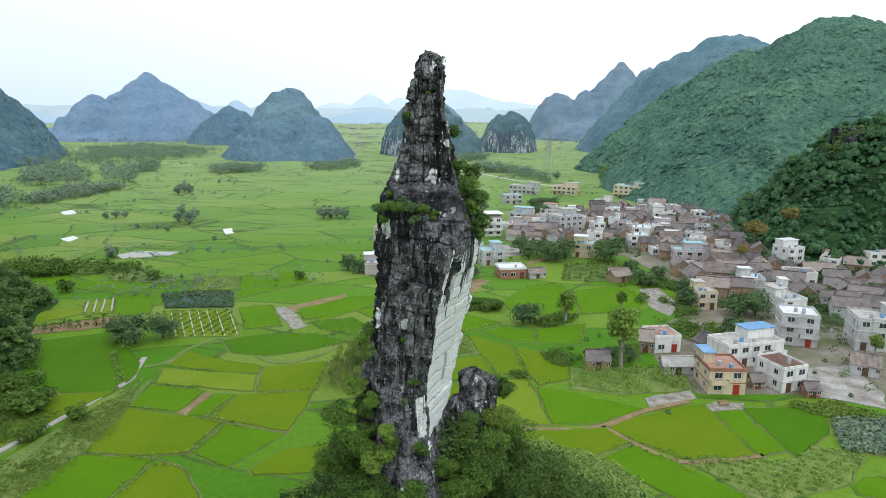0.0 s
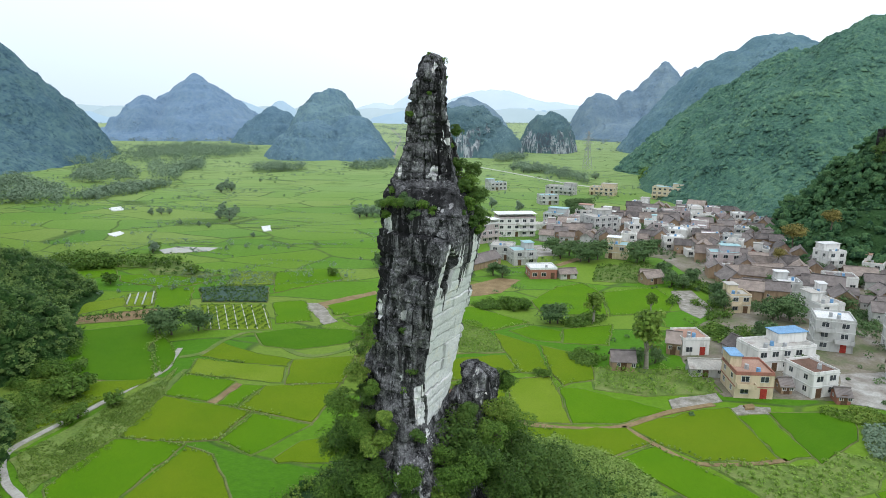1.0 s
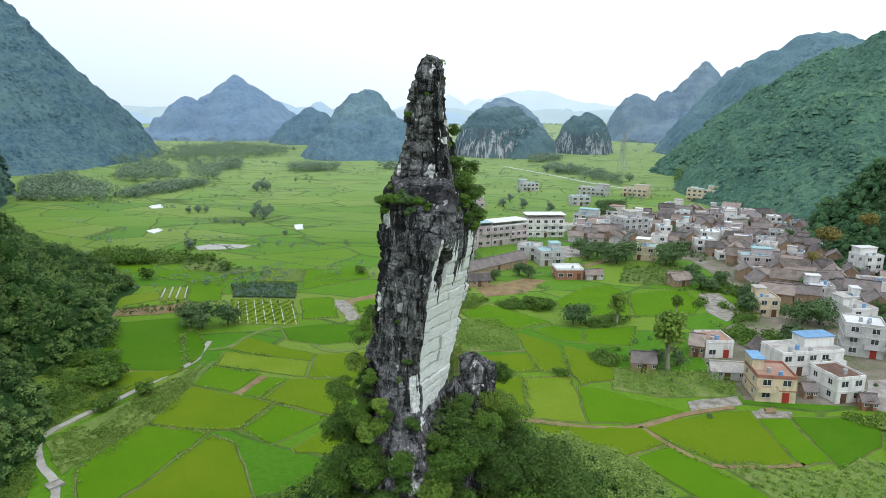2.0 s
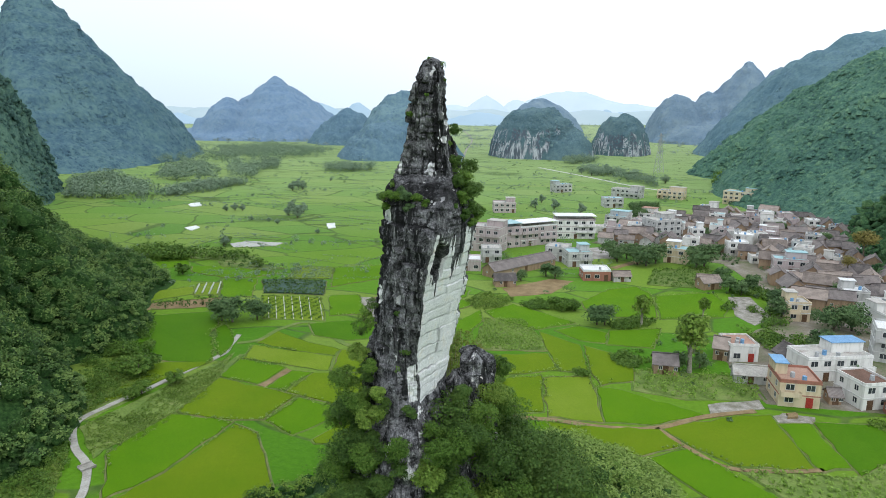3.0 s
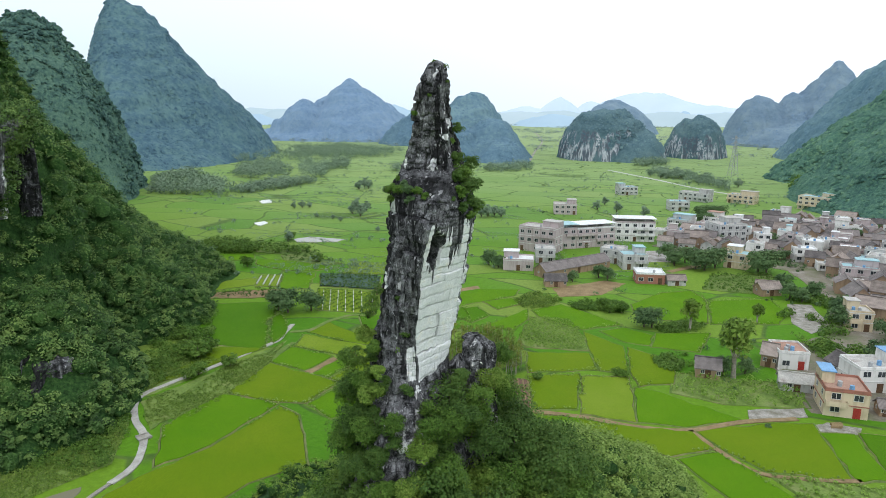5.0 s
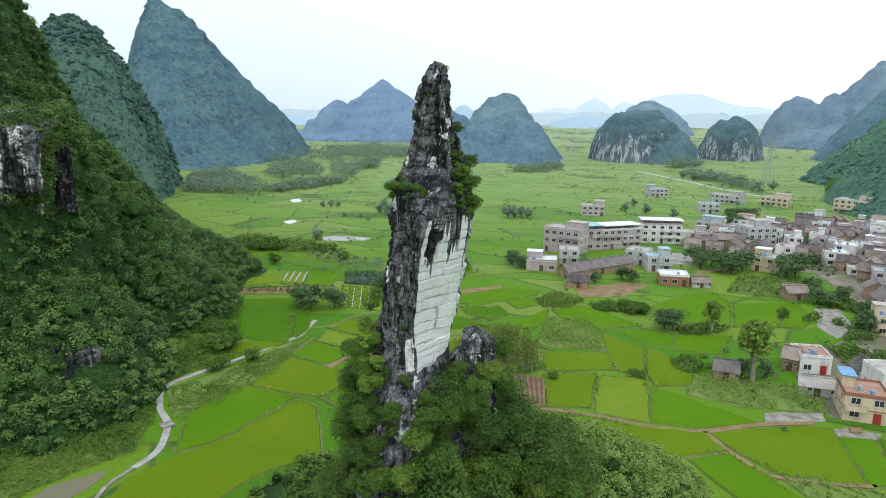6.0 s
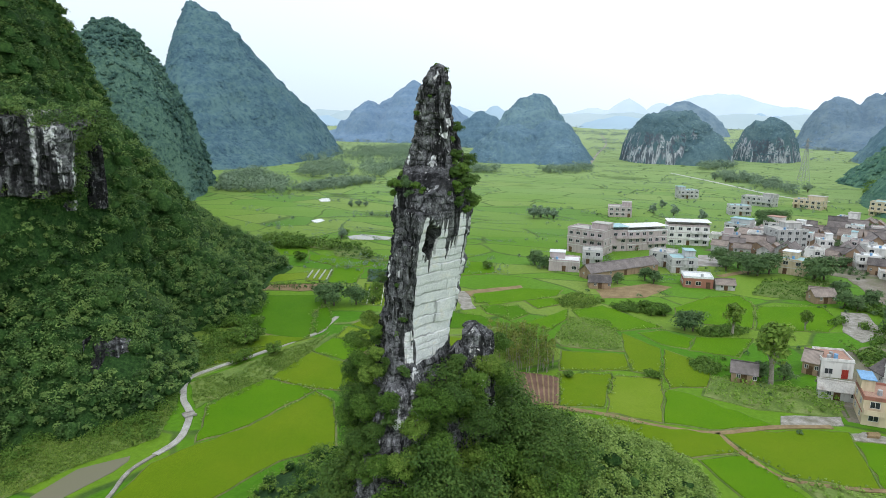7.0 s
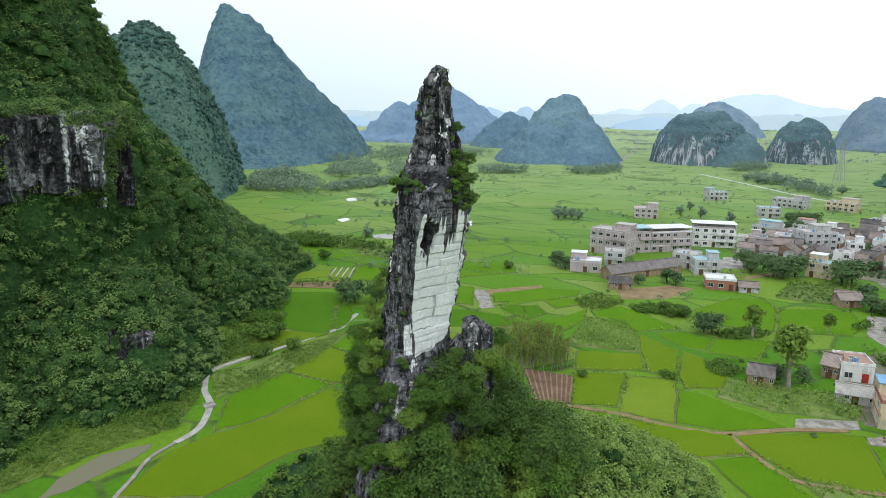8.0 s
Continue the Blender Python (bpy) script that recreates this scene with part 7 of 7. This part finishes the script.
def scrub(name, label, pts, mat, r, lumps, n, leaf, seed):
    """Uncountable bushes over an area, each of several leaf masses round a dark core: one object."""
    rng = np.random.default_rng(seed)
    P = np.asarray(pts)
    rr = r * (0.45 + 0.95 * rng.random(len(P)) ** 1.6)
    C = np.c_[P[:, :2], P[:, 2] + rr * 0.45]
    R = np.c_[rr, rr, rr * rng.uniform(0.7, 1.0, len(rr))]
    d = rng.normal(size=(len(C), lumps, 3)) + np.array([0, 0, 0.8])
    d /= np.linalg.norm(d, axis=2, keepdims=True)
    L = (C[:, None] + d * R[:, None] * 0.65).reshape(-1, 3)
    V, Q = leaf_sprays(L, np.repeat(R, lumps, 0) * rng.uniform(0.34, 0.64, (len(L), 1)), n, leaf, rng, 0.6, 0.15)
    ob = tagged(mesh_ob(name, V, Q, mat), label, "undergrowth", kind="stuff")
    # The bushes' inner shade is put into the colour of these dark cores.
    tagged(mesh_ob("inner_growth", *crowns(C, R * 0.45, rng, BALL), CANOPY_NEAR, ob, smooth=True), "dark cores, shade painted inside the bushes", kind="stuff")
    return ob


def on_mound(n, seed, x0=-45, x1=45, y0=10, y1=112):
    rng = np.random.default_rng(seed)
    x, y = rng.uniform(x0, x1, n), rng.uniform(y0, y1, n)
    z = rise(x, y, MOUND)
    ok = z > 0.1
    return np.c_[x, y, z][ok]


scrub("undergrowth", "tangled green bushes covering the mound", on_mound(1100, 1), LEAF, 1.5, 5, 9, 0.22, 301)
scrub("undergrowth", "pale-leaved creepers over the mound's flank", on_mound(1500, 2), LEAF_BRIGHT, 1.3, 5, 9, 0.21, 302)
scrub("undergrowth", "pale green bushes on the mound's open flank", on_mound(520, 3, 9, 44, 54, 116), LEAF_PALE, 2.0, 6, 26, 0.24, 303)
scrub("undergrowth", "fresh green bushes among paler ones on the mound", on_mound(520, 4, 9, 44, 54, 116), LEAF_PALE, 1.6, 6, 22, 0.22, 304)


# ---- trees of the plain and the village ----
far_kinds = [tree("tree", lab, pose(0, 0, -90), h, r, k, n, lf, mt, bk, 400 + i, low=lw, group="valley trees") for i, (lab, h, r, k, n, lf, mt, bk, lw) in enumerate((
    ("round leafy tree standing among rice plots", 8.0, 4.0, 20, 40, 0.5, LEAF_VILLAGE, BARK, 0.06),
    ("dark spreading tree among the village roofs", 9.0, 5.0, 24, 44, 0.52, LEAF_VILLAGE, BARK, 0.06),
    ("tall slender light green tree", 11.0, 3.2, 20, 50, 0.42, LEAF_BRIGHT, PALE_BARK, 0.25),
    ("low bushy tree on the plain", 5.0, 3.4, 16, 34, 0.5, LEAF, BARK, 0.1),
    ("bluish green tree on the far plain", 7.5, 3.8, 16, 44, 0.5, LEAF_BLUE, BARK, 0.04),
    ("rust-tinged flowering tree on the slope", 9.0, 4.6, 22, 54, 0.48, LEAF_RUST, BARK, 0.3)))]
fresh_kind = [True] * 6


def plant(kind, x, y, z=0.0, s=1.0, turn=0.0):
    m = pose(x, y, z, 0, 0, turn) @ Matrix.Diagonal((s, s, s, 1))
    if fresh_kind[kind]:
        far_kinds[kind].matrix_world, fresh_kind[kind] = m, False
        return far_kinds[kind]
    o = copy_thing(far_kinds[kind], pose(0, 0, 0))
    o.matrix_world = m
    return o


rt = random.Random(77)
# single trees
for k, s, pts in (
        (4, 1.1, [(-130.9, 335.7), (-135.2, 355.3), (-138.5, 341.7), (-144.2, 361.8)]), (4, 0.8, [(-180.3, 349.5), (-176.6, 352.8), (-172.5, 354.0)]), (4, 0.5, [(-152.3, 324.1), (-133.9, 316.1), (-141.2, 321.4), (-104.1, 295.9), (-175.2, 514.9)]), (4, 1.0, [(-133.7, 258.9)]),
        (4, 1.3, [(-180.1, 447.1), (-181.4, 460.9), (-175.6, 455.4)]), (4, 1.15, [(-65.1, 356.0), (-61.7, 357.8), (-59.2, 363.7), (-54.3, 359.6)]), (3, 1.1, [(-134.5, 262.2)]), (3, 0.9, [(-51.1, 229.2), (-6.8, 224.1), (-102.7, 226.5)]),
        (1, 1.3, [(46.1, 261.0), (50.4, 266.2), (42.8, 261.9)]), (0, 1.2, [(35.2, 265.6), (39.6, 272.1), (32.6, 273.9)]), (1, 1.5, [(65.3, 261.8), (68.8, 265.0)]), (1, 1.2, [(50.4, 363.2), (55.7, 367.3), (46.5, 364.8)]), (0, 1.0, [(69.4, 226.5), (72.5, 223.6), (69.8, 239.2), (77.4, 229.8)]),
        (1, 1.25, [(94.3, 191.3), (89.2, 190.1)]), (1, 1.0, [(78.6, 201.2), (79.0, 154.9), (80.0, 208.7)]), (2, 2.0, [(43.2, 150.3)]), (2, 1.1, [(35.6, 183.2)]), (0, 0.9, [(41.1, 152.0), (46.1, 154.0)]), (3, 1.0, [(13.3, 193.2), (16.8, 194.5), (10.9, 197.2)]),
        (2, 0.7, [(110.5, 159.5)]), (1, 1.1, [(-83.9, 163.9), (-80.2, 163.2)]), (1, 1.0, [(-74.3, 166.8)]), (3, 1.3, [(-81.9, 122.3), (-85.0, 122.2), (-82.5, 126.6)]), (3, 1.2, [(-91.9, 131.3), (-105.3, 150.1)]), (3, 1.1, [(-124.1, 210.2), (-151.8, 239.8), (-145.1, 240.9), (-155.4, 237.1)]),
        (3, 0.8, [(-75.9, 114.3), (-71.8, 120.4), (-76.3, 111.6)]), (0, 1.0, [(-35.8, 243.4), (-31.2, 239.3)]), (1, 0.9, [(25.4, 182.5), (23.2, 182.4)]), (2, 0.8, [(55.1, 196.0)]), (3, 0.5, [(-0.4, 135.2), (16.9, 143.6), (18.9, 143.1)]), (0, 0.9, [(7.4, 235.6), (10.6, 232.8), (-1.3, 226.9)]),
        (4, 1.2, [(30.2, 634.8), (39.2, 619.5), (54.3, 659.4), (57.2, 634.7), (68.1, 593.9), (75.3, 611.3), (97.3, 569.4)]), (4, 1.0, [(-0.5, 429.7), (8.0, 401.8), (-3.6, 407.5), (23.7, 388.0)]), (1, 1.2, [(55.0, 394.3), (60.9, 401.4), (65.2, 395.6)]), (0, 1.1, [(121.6, 346.0), (126.4, 315.5), (132.3, 318.6), (103.6, 227.0)]), (0, 1.1, [(157.2, 249.6), (151.5, 251.2), (140.1, 238.6), (78.9, 171.1)])):
    for x, y in pts:
        plant(k, x, y, 0, s * rt.uniform(0.7, 0.92), rt.uniform(0, 360))
# trees among the old roofs
for _ in range(260):
    x, y = rt.uniform(min(p[0] for p in OLD), max(p[0] for p in OLD)), rt.uniform(min(p[1] for p in OLD), max(p[1] for p in OLD))
    if inside(np.array([x]), np.array([y]), OLD)[0] and all(math.hypot(x - o.matrix_world.translation.x, y - o.matrix_world.translation.y) > 4.8 for o in scene.objects if o.get("category") == "house"):
        plant(rt.choice((0, 1, 3)), x, y, 0, rt.uniform(0.45, 0.8), rt.uniform(0, 360))
def village_bushes():
    """Garden bushes and weeds in the gaps between the houses: one object."""
    rng = np.random.default_rng(88)
    A = np.array([(o.matrix_world.translation.x, o.matrix_world.translation.y) for o in scene.objects if o.get("category") == "house"])
    B = A[rng.integers(0, len(A), 2600)] + rng.normal(size=(2600, 2)) * 9
    near = np.hypot(B[:, None, 0] - A[None, :, 0], B[:, None, 1] - A[None, :, 1]).min(1)
    B = B[(near > 5.4) & (B[:, 1] > 120) & (fbm(B[:, 0] / 15, B[:, 1] / 15, 3.0) > -0.05)]
    r = 0.5 + 1.3 * rng.random(len(B)) ** 2
    V, Q = leaf_sprays(np.c_[B, r * 0.6], np.c_[r, r, r], 22, 0.36, rng)
    tagged(mesh_ob("garden_bushes", V, Q, LEAF_VILLAGE), "bushes and weeds in the gaps between houses", "undergrowth", kind="stuff")


village_bushes()
# rust-coloured trees at the mountain's foot
for x, y, z, s in ((117, 244, 12, 0.95), (138, 260, 16, 0.85), (112, 243, 6, 0.6)):
    plant(5, x, y, z, s, rt.uniform(0, 360))
# young plantation behind the rock tooth
GROVE = [(-20.4, 132.3), (-14.7, 134.3), (-4.5, 135.4), (-4.1, 140.3), (-10.4, 152.3), (-19.1, 155.4), (-25.9, 147.1), (-25.6, 138.1)]


def plantation():
    """Young slender trees in a close stand: one object for the leaves, one for the stems."""
    rng = np.random.default_rng(78)
    A = np.array(GROVE)
    x, y = rng.uniform(A[:, 0].min(), A[:, 0].max(), 900), rng.uniform(A[:, 1].min(), A[:, 1].max(), 900)
    ok = inside(x, y, GROVE)
    x, y = x[ok][:150], y[ok][:150]
    h = rng.uniform(4.2, 7.4, len(x))
    k = 9
    f = rng.uniform(0.3, 1.0, (len(x), k))
    w = (1.15 - f) * 1.5 * h[:, None] / 6
    C = np.stack([x[:, None] + rng.normal(size=f.shape) * w * 0.6, y[:, None] + rng.normal(size=f.shape) * w * 0.6, f * h[:, None]], -1).reshape(-1, 3)
    R = np.repeat((0.35 + 0.4 * rng.random(len(C)))[:, None], 3, 1)
    for mat, pick, label in ((LEAF_OLIVE, np.arange(len(C)) // k % 5 < 3, "olive-tinged crowns of a young plantation"), (LEAF_BRIGHT, np.arange(len(C)) // k % 5 >= 3, "fresh green crowns of a young plantation")):
        V, Q = leaf_sprays(C[pick], R[pick], 16, 0.2, rng)
        tagged(mesh_ob("plantation", V, Q, mat), label, "woods", kind="stuff")
    stems = [tube([(a, b, -0.2), (a + 0.1, b, c * 0.5), (a, b + 0.1, c * 0.95)], (0.07, 0.05, 0.02), 4) for a, b, c in zip(x, y, h)]
    tagged(mesh_ob("plantation_stems", *join(*stems), PALE_BARK), "slender pale stems of a young plantation", "woods", kind="stuff")


plantation()


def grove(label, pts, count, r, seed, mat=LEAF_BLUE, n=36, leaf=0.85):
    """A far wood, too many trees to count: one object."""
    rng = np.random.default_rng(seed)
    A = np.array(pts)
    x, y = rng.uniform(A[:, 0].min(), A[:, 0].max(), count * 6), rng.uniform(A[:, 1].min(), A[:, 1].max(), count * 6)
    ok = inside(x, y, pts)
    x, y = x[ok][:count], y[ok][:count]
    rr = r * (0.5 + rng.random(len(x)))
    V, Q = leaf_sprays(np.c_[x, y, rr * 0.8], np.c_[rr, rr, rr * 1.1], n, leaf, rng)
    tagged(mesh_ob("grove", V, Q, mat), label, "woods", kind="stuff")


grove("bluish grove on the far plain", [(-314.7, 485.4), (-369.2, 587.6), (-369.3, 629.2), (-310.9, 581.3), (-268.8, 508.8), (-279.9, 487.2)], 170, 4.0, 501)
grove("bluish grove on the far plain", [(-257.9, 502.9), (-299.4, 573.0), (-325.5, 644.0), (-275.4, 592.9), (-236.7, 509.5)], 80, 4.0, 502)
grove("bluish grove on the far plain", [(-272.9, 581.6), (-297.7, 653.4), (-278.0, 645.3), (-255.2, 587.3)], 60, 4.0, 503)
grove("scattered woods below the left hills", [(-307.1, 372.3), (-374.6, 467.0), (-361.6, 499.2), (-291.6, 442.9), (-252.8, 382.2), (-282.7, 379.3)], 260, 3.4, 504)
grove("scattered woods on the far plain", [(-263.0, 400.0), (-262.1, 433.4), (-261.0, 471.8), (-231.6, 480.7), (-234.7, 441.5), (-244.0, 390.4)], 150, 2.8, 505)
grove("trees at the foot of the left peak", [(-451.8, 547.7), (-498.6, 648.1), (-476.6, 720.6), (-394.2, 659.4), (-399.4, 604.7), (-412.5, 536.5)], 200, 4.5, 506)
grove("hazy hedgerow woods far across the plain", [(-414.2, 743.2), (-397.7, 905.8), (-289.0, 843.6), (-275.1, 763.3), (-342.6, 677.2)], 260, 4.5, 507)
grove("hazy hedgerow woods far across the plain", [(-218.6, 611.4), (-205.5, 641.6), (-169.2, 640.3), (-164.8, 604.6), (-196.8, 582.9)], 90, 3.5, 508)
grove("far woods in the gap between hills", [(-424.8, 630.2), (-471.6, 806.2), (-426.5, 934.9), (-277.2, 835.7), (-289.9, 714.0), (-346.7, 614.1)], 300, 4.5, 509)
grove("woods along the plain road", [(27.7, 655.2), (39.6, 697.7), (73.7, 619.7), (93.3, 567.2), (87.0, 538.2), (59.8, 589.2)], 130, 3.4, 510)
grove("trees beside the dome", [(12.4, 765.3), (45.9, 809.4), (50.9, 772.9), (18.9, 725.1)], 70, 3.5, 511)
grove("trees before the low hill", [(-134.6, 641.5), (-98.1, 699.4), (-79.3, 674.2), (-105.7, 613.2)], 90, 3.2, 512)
grove("dark hedges on the plain", [(-159.2, 227.8), (-139.4, 244.0), (-113.4, 245.8), (-112.0, 238.3), (-139.8, 226.6)], 90, 1.8, 513, LEAF, 16, 0.6)
grove("dark hedges on the plain", [(-163.5, 236.7), (-156.5, 245.8), (-137.9, 239.5), (-134.5, 229.6), (-151.4, 227.4)], 130, 2.0, 514, LEAF, 18, 0.6)
grove("woods at the mountain's foot behind the village", [(133.9, 570.5), (141.6, 451.4), (175.8, 403.5), (151.3, 331.5), (156.6, 281.7), (186.2, 260.0), (196.9, 275.8), (171.1, 304.2), (174.0, 376.2), (162.5, 506.1), (164.1, 665.9)], 420, 4.2, 516, LEAF, 40, 0.75)


def hedges():
    """Broken rows of bushes along the far plot lines."""
    rng = np.random.default_rng(520)
    P = []
    for _ in range(170):
        d = rng.uniform(230, 900)
        b = rng.uniform(-0.62, 0.3)
        x, y = 15 + d * math.sin(b), d * math.cos(b)
        if x > 120 or (x > 20 and d < 420):
            continue
        L = rng.uniform(10, 60)
        a = rng.normal() * 0.25 + 0.05
        t = np.arange(0, L, 0.8)
        P.append(np.c_[x + t * math.cos(a), y + t * math.sin(a)] + rng.normal(size=(len(t), 2)) * 0.5)
    P = np.concatenate(P)
    r = 0.25 + 0.7 * rng.random(len(P)) ** 6
    V, Q = leaf_sprays(np.c_[P, r * 0.6], np.c_[r * 1.3, r * 1.3, r], 5, 0.3, rng)
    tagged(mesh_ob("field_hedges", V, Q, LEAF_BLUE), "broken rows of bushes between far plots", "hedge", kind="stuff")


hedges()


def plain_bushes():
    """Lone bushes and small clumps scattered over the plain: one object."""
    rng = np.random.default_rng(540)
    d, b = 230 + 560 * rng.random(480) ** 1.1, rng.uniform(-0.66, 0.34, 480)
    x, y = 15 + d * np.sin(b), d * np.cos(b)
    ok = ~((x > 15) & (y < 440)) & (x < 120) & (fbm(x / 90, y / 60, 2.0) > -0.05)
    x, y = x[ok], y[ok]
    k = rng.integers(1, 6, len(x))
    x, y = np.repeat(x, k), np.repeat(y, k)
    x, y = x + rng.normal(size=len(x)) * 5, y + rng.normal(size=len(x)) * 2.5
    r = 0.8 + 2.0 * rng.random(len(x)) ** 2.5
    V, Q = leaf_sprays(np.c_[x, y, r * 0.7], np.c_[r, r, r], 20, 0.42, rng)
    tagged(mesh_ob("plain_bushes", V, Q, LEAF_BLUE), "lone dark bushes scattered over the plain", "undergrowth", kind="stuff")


plain_bushes()
